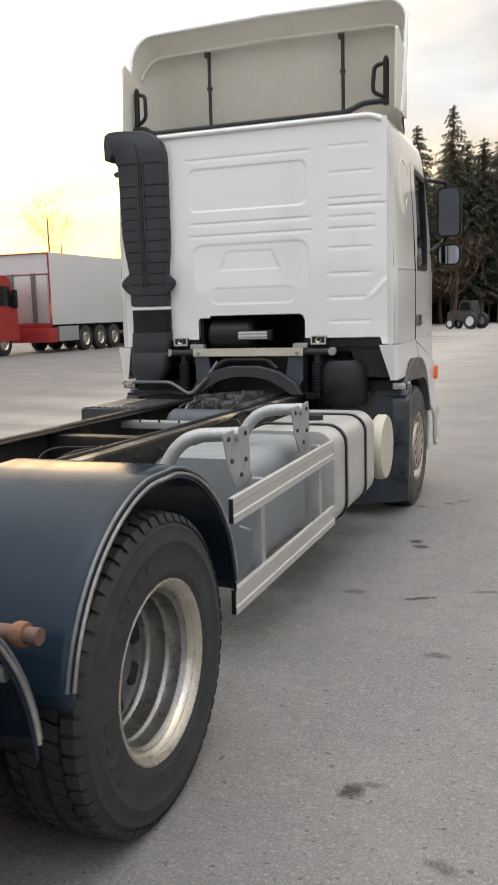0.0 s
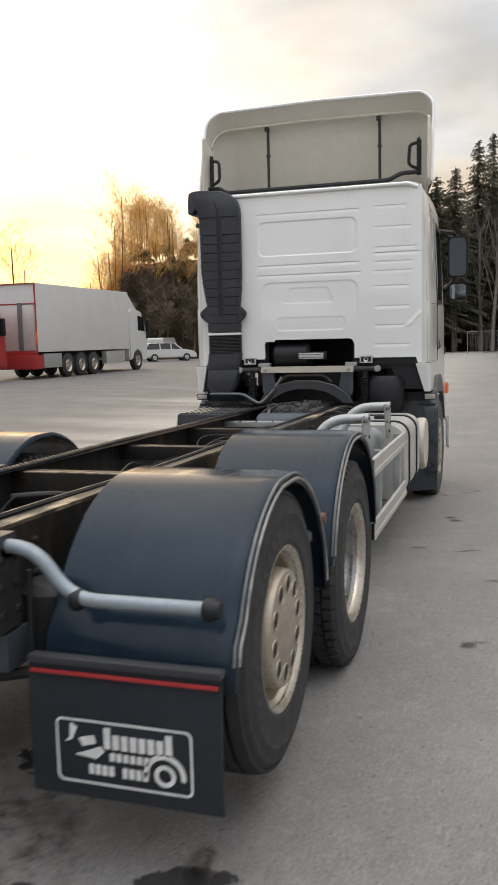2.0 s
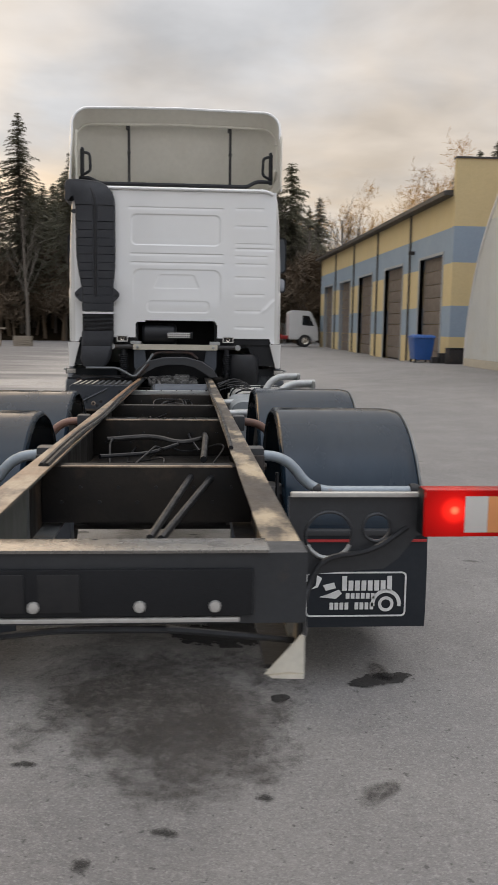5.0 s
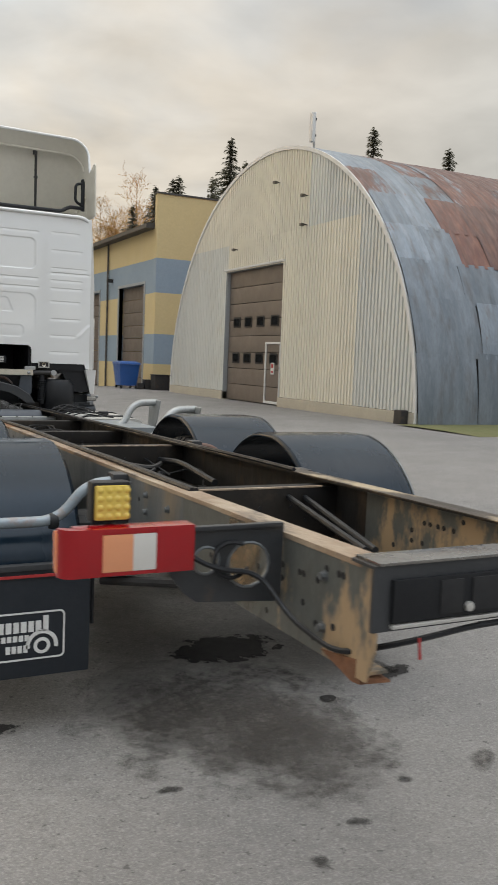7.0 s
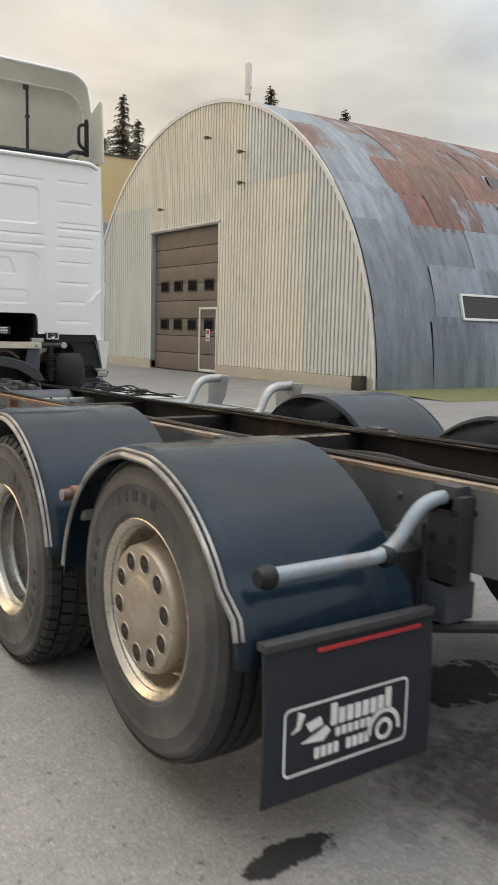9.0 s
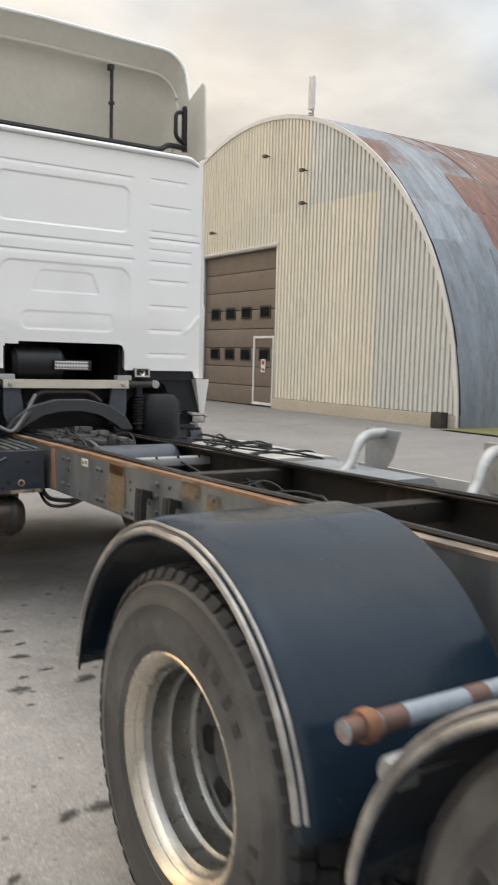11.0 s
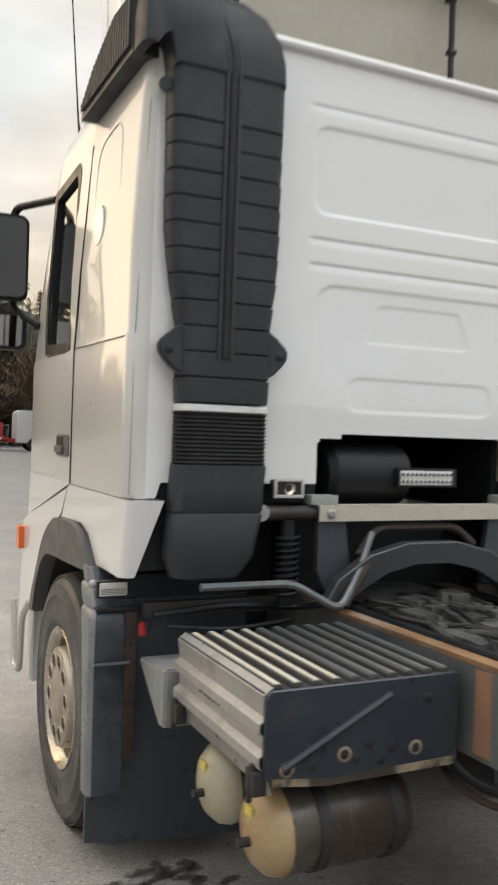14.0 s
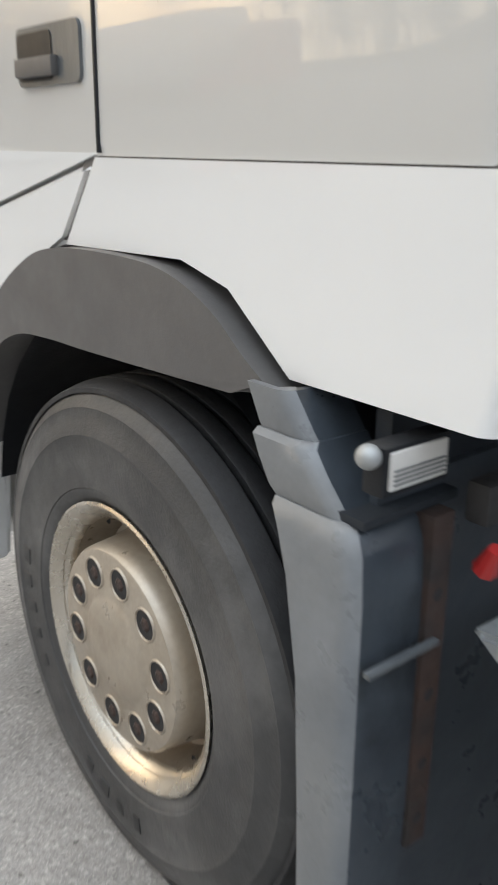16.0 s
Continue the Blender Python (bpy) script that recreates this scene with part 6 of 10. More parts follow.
            prism(bm, [(-0.43, z - 0.285), (-0.345, z - 0.298), (-0.34, z - 0.306), (-0.43, z - 0.30)], "y", -8.14, -8.08)
        part("end_plate", bm, M["rust"] if s < 0 else M["cream_paint"], fr, "torn cream end plate" if s > 0 else "torn rusty end plate", smooth=False)
    # lamp brackets either side
    for s in (-1, 1):
        bm = bmesh.new()
        zz = 1.205 if s > 0 else 1.165
        ring_out = [(s * 0.435, zz - 0.22), (s * 0.435, zz), (s * 0.80, zz), (s * 0.80, zz - 0.09), (s * 0.74, zz - 0.17), (s * 0.70, zz - 0.20)]
        by = -7.80 if s > 0 else -7.72
        loops = [ring_out]
        for cx, r, dz in ((0.545, 0.062, -0.105), (0.675, 0.036, -0.085)):
            loops.append([(s * cx + r * math.cos(radians(q)), zz + dz + r * math.sin(radians(q))) for q in range(0, 360, 15)])
        edges = []
        for loop in loops:
            vs = [bm.verts.new((u, by, v)) for u, v in loop]
            edges += [bm.edges.new((vs[k], vs[(k + 1) % len(vs)])) for k in range(len(vs))]
        bmesh.ops.triangle_fill(bm, use_beauty=True, edges=edges)
        thicken(part("lamp_bracket", bm, M["beam"], fr, "dark lamp bracket plate with two round openings", smooth=False), 0.008, 0.0)
        for (cx, cz), r in (((s * 0.545, zz - 0.105), 0.064), ((s * 0.675, zz - 0.085), 0.038)):
            bm = bmesh.new()
            tube(bm, [(cx + r * math.cos(radians(q)), by - 0.005, cz + r * math.sin(radians(q))) for q in range(0, 360, 20)], 0.0045, 6, closed=True)
            part("opening_edge", bm, M["frame" if s < 0 else "beam"], fr)
            if s > 0 and r > 0.05:
                bm = bmesh.new()
                tube(bm, [(cx + r * math.cos(radians(q)), by - 0.007, cz + r * math.sin(radians(q))) for q in range(205, 336, 10)], 0.006, 6)
                part("opening_edge", bm, M["galv"], fr, "bright lower edge of the opening")
        for k in range(1 if s < 0 else 0):
            bm = bmesh.new()
            c, r = Vector((s * (0.60 + 0.02 * k), by - 0.018 - 0.006 * k, zz - 0.085 - 0.012 * k)), 0.050 + 0.012 * k
            tube(bm, [c + Vector((s * r * 1.15 * math.cos(radians(a)), 0.006 * math.sin(radians(2 * a)), r * math.sin(radians(a)))) for a in range(-150, 121, 15)], 0.0065, 6)
            part("cable_loop", bm, M["black"], fr, "black cable looped at the bracket")
        bm = bmesh.new()
        tube(bm, bent([(s * 0.76, by, 1.12), (s * 0.66, by - 0.03, 1.06), (s * 0.52, by - 0.02, 1.04), (s * 0.47, -7.86, 0.93), (s * 0.45, -8.06, 0.90), (s * 0.335, -8.19, 0.960), (s * 0.12, -8.20, 0.985), (s * -0.12, -8.2, 0.985)], 0.06), 0.008, 6)
        part("lamp_cable", bm, M["black"], fr, "black hanging cable")
        bm = bmesh.new()
        box(bm, s * 0.44, s * 0.80, by - 0.015, by + 0.01, zz, zz + 0.012, 0.003)
        part("bracket_lip", bm, M["alu" if s > 0 else "beam"], fr)
    bm = bmesh.new()
    prism(bm, [(-0.312, 0.972), (-0.306, 0.972), (-0.300, 0.918), (-0.307, 0.916)], "y", -8.204, -8.201)
    part("red_tag", bm, M["redline"], fr, "thin red cable tag", smooth=False)
    # bolts on the rails' outer faces
    bm = bmesh.new()
    lathe(bm, [(0.0, 0.0165), (0.003, 0.0165), (0.003, 0.012), (0.016, 0.011), (0.018, 0.0)], 8)
    bolt = part("bolt", bm, M["frame"], fr, at=(0.430, -1.2, 0.95))
    bm = bmesh.new()
    lathe(bm, [(0.0, 0.0165), (0.003, 0.0165), (0.003, 0.012), (0.016, 0.011), (0.018, 0.0)], 8)
    dark_bolt = part("bolt", bm, M["dark"], fr, at=(0.430, -1.32, 0.95))
    spots = [(-1.15, 0.06), (-1.15, 0.22), (-1.25, 0.06), (-1.25, 0.22), (-1.75, 0.07), (-1.70, 0.07), (-1.70, 0.24), (-1.76, 0.24), (-2.1, 0.25), (-2.16, 0.25), (-2.45, 0.06), (-2.45, 0.12), (-2.45, 0.2), (-2.58, 0.06), (-2.58, 0.12), (-2.58, 0.2), (-2.85, 0.06), (-2.85, 0.14), (-3.0, 0.06), (-3.0, 0.14), (-3.0, 0.24), (-3.4, 0.08), (-3.5, 0.2), (-3.9, 0.08), (-4.7, 0.1), (-4.85, 0.1), (-6.0, 0.08), (-6.0, 0.2), (-6.15, 0.08), (-6.55, 0.06), (-6.55, 0.13), (-6.55, 0.2), (-6.8, 0.08), (-6.8, 0.2), (-7.3, 0.09), (-7.3, 0.2), (-7.95, 0.07), (-7.95, 0.21)]
    for y, dz in spots:
        for s, b in ((-1, bolt), (1, dark_bolt)):
            again(b, fr, Matrix.Translation((s * 0.430, y, rail_top(y) - dz)) @ Matrix.Diagonal((s, 1, 1, 1)))
    # open bolt holes at the rail ends, outside and inside
    bm = bmesh.new()
    lathe(bm, [(0.0, 0.0), (0.0015, 0.0085), (0.001, 0.010), (-0.002, 0.011)], 10)
    hole = part("rail_hole", bm, M["rubber"], fr, at=(-0.430, -8.0, 0.95))
    hole.matrix_basis = Matrix.Translation((-0.430, -8.0, 0.95)) @ Matrix.Diagonal((-1, 1, 1, 1))
    rng = random.Random(31)
    for k in range(46):
        y = rng.uniform(-8.05, -7.05) if k < 30 else rng.uniform(-7.0, -1.2)
        dz = rng.choice((0.05, 0.09, 0.13, 0.17, 0.21, 0.25))
        again(hole, fr, Matrix.Translation((-0.430, y, rail_top(y) - dz)) @ Matrix.Diagonal((-1, 1, 1, 1)))
        again(hole, fr, Matrix.Translation((0.4203, y, rail_top(y) - dz)) @ Matrix.Diagonal((-1, 1, 1, 1)))
    # rust patch plates and maker's plate
    for y0, y1, z0, z1, m, l in ((-1.01, -0.94, 0.02, 0.27, "orange", "orange primed flange plate"), (-2.08, -1.85, 0.0, 0.27, "patch", "worn tan primer patch"), (-2.05, -1.87, 0.02, 0.075, "orange", "rust-red worn plate"), (-2.885, -2.713, 0.015, 0.09, "patch", "worn tan primer patch"), (-3.057, -2.931, 0.04, 0.275, "patch", "upright worn primer plate"), (-3.50, -3.37, 0.02, 0.13, "patch", "worn tan primer patch"), (-7.60, -7.36, 0.0, 0.28, "patch", "worn primer band by the rail end")):
        bm = bmesh.new()
        box(bm, -0.4345, -0.4300, y0, y1, rail_top(y0) - z1, rail_top(y0) - z0, 0.001)
        part("rust_patch", bm, M[m], fr, l, smooth=False)
    bm = bmesh.new()
    box(bm, -0.435, -0.430, -1.55, -1.46, rail_top(-1.5) - 0.075, rail_top(-1.5) - 0.03, 0.002)
    part("small_plate", bm, M["cream_paint"], fr, "small pale plate with two holes")
    for y, dz in ((-1.527, 0.05), (-1.485, 0.055)):
        again(hole, fr, Matrix.Translation((-0.4352, y, rail_top(y) - dz)) @ Matrix.Diagonal((-1, 1, 1, 1)))
    # axle beams, drive head, rods and hoses between the rails
    for y, hz in ((AXLE_D, HUB_Z), (AXLE_T, LIFTED_Z)):
        bm = bmesh.new()
        tube(bm, [(-0.95, y, hz), (-0.4, y, hz), (-0.25, y, hz), (0.25, y, hz), (0.4, y, hz), (0.95, y, hz)], [0.09, 0.09, 0.14, 0.14, 0.09, 0.09] if y == AXLE_D else [0.06] * 6, 14)
        part("axle", bm, M["dark"], fr, "dark axle beam")
    bm = bmesh.new()
    lathe(bm, [(-0.25, 0.0), (-0.22, 0.14), (-0.08, 0.24), (0.08, 0.24), (0.24, 0.16), (0.34, 0.08), (0.5, 0.07), (0.5, 0.0)], 20, axis="y")
    part("drive_head", bm, M["dark"], fr, at=(0, AXLE_D, HUB_Z))
    # made-up block between the rails, added to darken the gap below
    bm = bmesh.new()
    prism(bm, [(-6.10, 0.80), (-6.02, 0.84), (-5.2, 0.86), (-4.0, 0.86), (-3.65, 0.83), (-3.60, 0.79), (-4.2, 0.76), (-5.9, 0.76)], "x", -0.41, 0.41)
    bmesh.ops.bevel(bm, geom=bm.edges[:], offset=0.008, segments=1, affect="EDGES")
    part("axle_cradle", bm, M["cross_black"], fr, "black filler block added between the rails", smooth=False)
    bm = bmesh.new()
    tube(bm, [(0, AXLE_D + 0.4, HUB_Z), (0, -0.2, 0.78)], 0.055, 12)
    part("prop_shaft", bm, M["dark"], fr)
    rng = random.Random(12)
    for k in range(24):
        bm = bmesh.new()
        y = rng.uniform(-7.0, -2.2)
        x = rng.uniform(-0.3, 0.3)
        tube(bm, bent([(x, y, rng.uniform(0.8, 0.95)), (x + rng.uniform(-0.2, 0.2), y + rng.uniform(0.2, 0.5), rng.uniform(0.9, 1.06)), (rng.uniform(-0.33, 0.33), y + rng.uniform(0.5, 0.9), rng.uniform(0.85, 1.02)), (rng.uniform(-0.33, 0.33), y + rng.uniform(1.0, 1.5), rng.uniform(0.8, 1.0))], 0.15), rng.choice((0.005, 0.007, 0.009)), 6)
        part("air_line", bm, M["black"], fr, "black air line")
    for pts, r, m in (([(-0.32, -5.0, 0.98), (-0.05, -4.9, 0.99), (0.12, -5.1, 0.97), (0.26, -4.9, 0.98)], 0.016, "dark"),
                      ([(0.24, -5.75, 0.98), (0.26, -5.2, 1.02), (0.26, -4.7, 0.98)], 0.018, "black"),
                      ([(-0.30, -5.6, 0.97), (-0.05, -5.35, 0.95), (0.1, -5.2, 0.98)], 0.012, "black"),
                      ([(0.256, -6.66, 1.05), (0.081, -7.455, 1.0)], 0.013, "black"),
                      ([(0.174, -6.66, 1.055), (0.046, -7.445, 1.0)], 0.013, "black")):
        bm = bmesh.new()
        tube(bm, bent(pts, 0.12), r, 8)
        part("rod", bm, M[m], fr)
    # grey cylinder and gearbox mass behind the cab
    bm = bmesh.new()
    lathe(bm, [(-0.30, 0.0), (-0.30, 0.10), (-0.27, 0.125), (0.27, 0.125), (0.30, 0.10), (0.30, 0.0)], 24, axis="x")
    part("silencer", bm, M["drum"], fr, "blue-grey cylinder across the frame", at=(0.08, -1.10, 0.925))
    bm = bmesh.new()
    box(bm, -0.26, 0.26, -0.75, 0.5, 0.75, 1.05, 0.06)
    for k in range(34):
        x, y = rng.uniform(-0.28, 0.20), rng.uniform(-0.85, -0.1)
        s = rng.uniform(0.012, 0.055)
        box(bm, x - s, x + s, y - s * rng.uniform(0.5, 1.5), y + s, 0.98, 1.045 + rng.uniform(0, 0.055), 0.008, turn=None)
    part("gearbox", bm, M["gearbox"], fr, "grimy cast gearbox")
    for k in range(18):
        bm = bmesh.new()
        x, y = rng.uniform(-0.3, 0.2), rng.uniform(-1.0, -0.3)
        far = rng.uniform(0.25, 0.6)
        tube(bm, bent([(x, y - 0.1, 1.00), (x + rng.uniform(-0.06, 0.06), y, 1.06), (x + rng.uniform(-0.15, 0.15), y + far * 0.6, 1.05 + rng.uniform(0, 0.04)), (x + rng.uniform(-0.2, 0.2), y + far, 1.0)], 0.09), rng.choice((0.006, 0.008, 0.012)), 8)
        part("pipe", bm, M[rng.choice(("gearbox", "dark", "black", "gearbox", "dark"))], fr)


M["beam"] = material("dark_grey_paint", (0.032, 0.035, 0.039), (0.052, 0.054, 0.057), rough=0.45, metal=0.2, scale=3, fine=50, bump=0.08, spots=((0.14, 0.09, 0.05), 5, 0.62, 0.78, 0.5))
M["drum"] = material("blue_grey_drum", (0.065, 0.076, 0.092), (0.042, 0.050, 0.062), rough=0.5, metal=0.2, scale=4, fine=40, bump=0.06)
M["gearbox"] = material("grimy_alloy", (0.20, 0.20, 0.195), (0.055, 0.054, 0.052), rough=0.45, metal=0.5, scale=8, amount=0.9, fine=50, bump=0.2)
build_frame()


# -- under the cab's rear edge --
def guard_rings(s, z, xo, yf, yr, xi, r=0.030, wall=0.012):
    """Plan of the guard at one height: its outer side up to the middle of the rounded corner, and its rear face."""
    turn = [(xo - r + r * math.cos(radians(a)), yr + r - r * math.sin(radians(a))) for a in (0, 22, 45, 68, 90)]
    side = [(xo, yf), (xo, (yf + yr + r) / 2)] + turn[:4] + [(xo - r - 0.002, yr + wall + 0.004), (xo - wall, yr + r), (xo - wall, yf)]
    rear = turn[3:] + [((xo - r + xi) / 2, yr), (xi, yr), (xi, yr + wall), (xo - r, yr + wall)]
    return [[(s * x, y, z) for x, y in q] for q in (side, rear)]


def build_guard(s, parent):
    lower = [(0.335, 1.308, 0.238, 0.152), (0.55, 1.311, 0.242, 0.149), (0.77, 1.312, 0.253, 0.150), (0.92, 1.311, 0.280, 0.152), (0.985, 1.309, 0.302, 0.158), (1.012, 1.305, 0.318, 0.170), (1.022, 1.296, 0.322, 0.184)]
    upper = [(1.014, 1.290, 0.320, 0.186), (1.035, 1.297, 0.335, 0.205), (1.07, 1.298, 0.356, 0.236), (1.098, 1.295, 0.374, 0.262), (1.106, 1.286, 0.374, 0.268)]
    lip = [(1.100, 1.280, 0.368, 0.268), (1.112, 1.284, 0.372, 0.276), (1.165, 1.284, 0.400, 0.318)]
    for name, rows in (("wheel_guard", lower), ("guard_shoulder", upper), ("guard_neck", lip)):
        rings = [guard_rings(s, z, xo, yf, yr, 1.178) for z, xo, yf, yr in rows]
        # the left guard's outer side is paler than its rear face
        for k, (mat, label) in enumerate((("guard", "pale grey plastic guard edge") if s < 0 else ("guard_dark", "dark plastic guard edge"), ("guard_dark", "dark blue-grey rear face of the guard"))):
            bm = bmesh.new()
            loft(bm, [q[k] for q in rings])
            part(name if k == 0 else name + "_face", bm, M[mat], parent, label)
    # dark shelf between guard and marker lamp
    bm = bmesh.new()
    box(bm, s * 1.286, s * 1.10, 0.165, 0.26, 1.020, 1.034, 0.004)
    box(bm, s * 1.20, s * 0.70, 0.205, 0.235, 1.02, 1.15, 0.006)
    part("guard_shelf", bm, M["flap"], parent, "dark shelf behind the guard")


def build_cab_rear_mount():
    cm = group("cab_mount", TRUCK, "rear cab suspension with cream cross beam")
    bm = bmesh.new()
    prism(bm, [(-0.085, 1.375), (-0.085, 1.437), (-0.015, 1.437), (-0.015, 1.43), (-0.078, 1.43), (-0.078, 1.375)], "x", -0.49, 0.49)
    part("cross_beam", bm, M["cream"], cm, "cream painted cross beam", smooth=False)
    for x in (-0.44, 0.44):
        bm = bmesh.new()
        lathe(bm, [(0.0, 0.018), (-0.008, 0.018), (-0.014, 0.012), (-0.014, 0.0)], 10, axis="y")
        part("beam_bolt", bm, M["galv"], cm, at=(x, -0.085, 1.405))
    for s in (-1, 1):
        bm = bmesh.new()
        box(bm, s * 0.40, s * 0.52, -0.07, -0.0, 1.437, 1.475, 0.006)
        part("beam_tab", bm, M["galv"], cm)
        bm = bmesh.new()
        prism(bm, [(s * 0.36, 1.38), (s * 0.48, 1.38), (s * 0.48, 1.18), (s * 0.44, 1.10), (s * 0.34, 1.10), (s * 0.33, 1.18)], "y", -0.06, -0.03)
        part("beam_bracket", bm, M["drum"], cm, "blue-grey beam bracket", smooth=False)
        bm = bmesh.new()
        tube(bm, [(s * 0.49, -0.04, 1.405), (s * 0.72, -0.04, 1.405)], 0.03, 10)
        part("cross_pin", bm, M["dark"], cm)
        bm = bmesh.new()
        lathe(bm, [(-0.02, 0.0), (-0.02, 0.032), (0.02, 0.032), (0.02, 0.0)], 14, axis="y")
        part("pin_end", bm, M["galv"], cm, at=(s * 0.73, -0.05, 1.408))
        # spring leg
        bm = bmesh.new()
        tube(bm, [(s * 0.60, -0.03, 1.05), (s * 0.60, -0.03, 1.38)], 0.03, 10)
        turns = [(s * 0.60 + 0.043 * math.cos(t), -0.03 + 0.043 * math.sin(t), 1.08 + 0.24 * t / 63) for t in np.linspace(0, 63, 170)]
        tube(bm, turns, 0.008, 6)
        part("spring_leg", bm, M["black"], cm, "black coil spring leg")
        # small lamp under the wall
        bm = bmesh.new()
        cx = s * 0.615
        box(bm, cx - 0.060, cx + 0.060, -0.056, -0.012, 1.470, 1.532, 0.010)
        lamp = part("work_lamp", bm, M["dark"], cm, "small work lamp with a bright frame")
        bm = bmesh.new()
        for u0, u1, v0, v1 in ((-0.064, 0.064, 1.464, 1.476), (-0.064, 0.064, 1.526, 1.537), (-0.064, -0.052, 1.476, 1.526), (0.052, 0.064, 1.476, 1.526)):
            box(bm, cx + u0, cx + u1, -0.066, -0.052, v0, v1, 0.003)
        part("lamp_frame", bm, M["alu"], lamp, "bright worn lamp frame")
        bm = bmesh.new()
        lathe(bm, [(0.004, 0.0), (0.0, 0.014), (-0.008, 0.022), (-0.010, 0.024)], 16, axis="y")
        part("reflector", bm, M["rim"], lamp, "small silver reflector", at=(cx, -0.056, 1.501))
    # arched member over the gearbox
    bm = bmesh.new()
    outer = [(-0.50, 1.06), (-0.44, 1.16), (-0.30, 1.25), (-0.12, 1.295), (0.12, 1.295), (0.30, 1.25), (0.44, 1.16), (0.50, 1.06)]
    inner = [(0.40, 1.06), (0.34, 1.12), (0.22, 1.185), (0.08, 1.215), (-0.08, 1.215), (-0.22, 1.185), (-0.34, 1.12), (-0.40, 1.06)]
    prism(bm, outer + inner, "y", -0.16, -0.10)
    bmesh.ops.bevel(bm, geom=bm.edges[:], offset=0.006, segments=1, affect="EDGES")
    part("arched_member", bm, M["beam"], cm, "dark arched cross-member")
    bm = bmesh.new()
    tube(bm, bent([(-0.32, -0.10, 1.24), (-0.22, -0.06, 1.345), (0.18, -0.06, 1.345), (0.26, -0.08, 1.27)], 0.06), 0.017, 8)
    part("cross_tube", bm, M["dark_rust"], cm, "brown rusty tube")
    bm = bmesh.new()
    tube(bm, bent([(-1.02, -0.20, 1.165), (-0.66, -0.20, 1.165), (-0.47, -0.22, 1.06), (-0.36, -0.16, 1.17), (-0.26, -0.10, 1.33)], 0.05), 0.014, 8)
    part("grey_pipe", bm, M["frame"], cm, "bent grey pipe")
    bm = bmesh.new()
    tube(bm, bent([(-0.44, -0.20, 1.07), (-0.30, -0.14, 1.22)], 0.03), 0.019, 8)
    part("rusty_elbow", bm, M["dark_rust"], cm)
    # black drum and light bar in the tunnel opening
    bm = bmesh.new()
    lathe(bm, [(-0.20, 0.0), (-0.20, 0.10), (-0.17, 0.13), (0.17, 0.13), (0.20, 0.10), (0.20, 0.0)], 24)
    part("filter_drum", bm, M["black"], cm, "black drum in the tunnel", at=(-0.19, 0.12, 1.55))
    bm = bmesh.new()
    box(bm, -0.10, 0.20, -0.035, 0.02, 1.505, 1.585, 0.01)
    lb = part("light_bar", bm, M["black"], cm, "slim LED light bar")
    bm = bmesh.new()
    box(bm, -0.09, 0.17, -0.044, -0.034, 1.515, 1.575, 0.003)
    part("light_bar_lens", bm, M["clear"], cm, "pale LED lens")
    for k in range(12):
        for j in range(2):
            bm = bmesh.new()
            lathe(bm, [(0.0, 0.009), (-0.004, 0.006), (-0.004, 0.0)], 8, axis="y")
            part("led", bm, M["mirror_bright"], cm, at=(-0.08 + 0.022 * k, -0.0445, 1.53 + 0.03 * j))
    # unseen engine mass, added in black to give the bay's shade
    bm = bmesh.new()
    box(bm, -0.42, 0.42, 0.30, 1.55, 0.55, 1.38, 0.08)
    box(bm, -0.62, 0.62, 0.46, 1.45, 0.70, 1.36, 0.05)
    part("engine", bm, M["black"], cm, "black engine block added for the shade under the cab")
    # black filter pot, inner wings and liners
    bm = bmesh.new()
    lathe(bm, [(-0.20, 0.0), (-0.20, 0.17), (-0.16, 0.19), (0.10, 0.19), (0.16, 0.15), (0.16, 0.0)], 24, axis="z")
    part("filter_pot", bm, M["black"], cm, "black plastic filter housing", at=(0.80, 0.05, 1.17))
    for s in (-1, 1):
        bm = bmesh.new()
        prism(bm, [(s * 0.66, 1.52), (s * 1.112, 1.52), (s * 1.150, 1.30), (s * 1.180, 1.19), (s * 0.95, 1.195), (s * 0.86, 1.40)], "y", 0.036, 0.048)
        part("inner_wing", bm, M["black"], cm, "black inner wing plate", smooth=False)
        bm = bmesh.new()
        strip(bm, arc(0.88, HUB_Z, 0.66, 10, 165, 14), "x", s * 0.62, s * 1.20)
        part("wheel_liner", bm, M["black"], cm, "black wheel liner")
        # mudguard behind the front wheel with rubber flap
        build_guard(s, cm)
        bm = bmesh.new()
        prism(bm, [(s * 1.30, 0.15), (s * 1.30, 0.42), (s * 1.235, 0.44), (s * 1.235, 1.06), (s * 0.66, 1.06), (s * 0.66, 0.09), (s * 1.0, 0.11)], "y", 0.19, 0.205)
        part("front_flap", bm, M["front_flap"], cm, "dark rubber flap", smooth=False)
        bm = bmesh.new()
        box(bm, s * 1.288, s * 1.182, 0.126, 0.15, 1.086, 1.136, 0.006)
        ml = part("marker_lamp", bm, M["clear"], cm, "white marker lamp")
        for zz in (1.094, 1.100, 1.106, 1.112):
            bm = bmesh.new()
            box(bm, s * 1.282, s * 1.188, 0.1245, 0.1265, zz - 0.0010, zz + 0.0010)
            part("lens_rib", bm, M["frame"], ml)
        bm = bmesh.new()
        box(bm, s * 1.296, s * 1.174, 0.130, 0.165, 1.078, 1.142, 0.006)
        part("marker_housing", bm, M["black"], cm)
        bm = bmesh.new()
        bmesh.ops.create_icosphere(bm, subdivisions=3, radius=0.016, matrix=Matrix.Translation((s * 1.309, 0.144, 1.132)))
        part("marker_knob", bm, M["galv"], cm, "silver round knob")
    bm = bmesh.new()
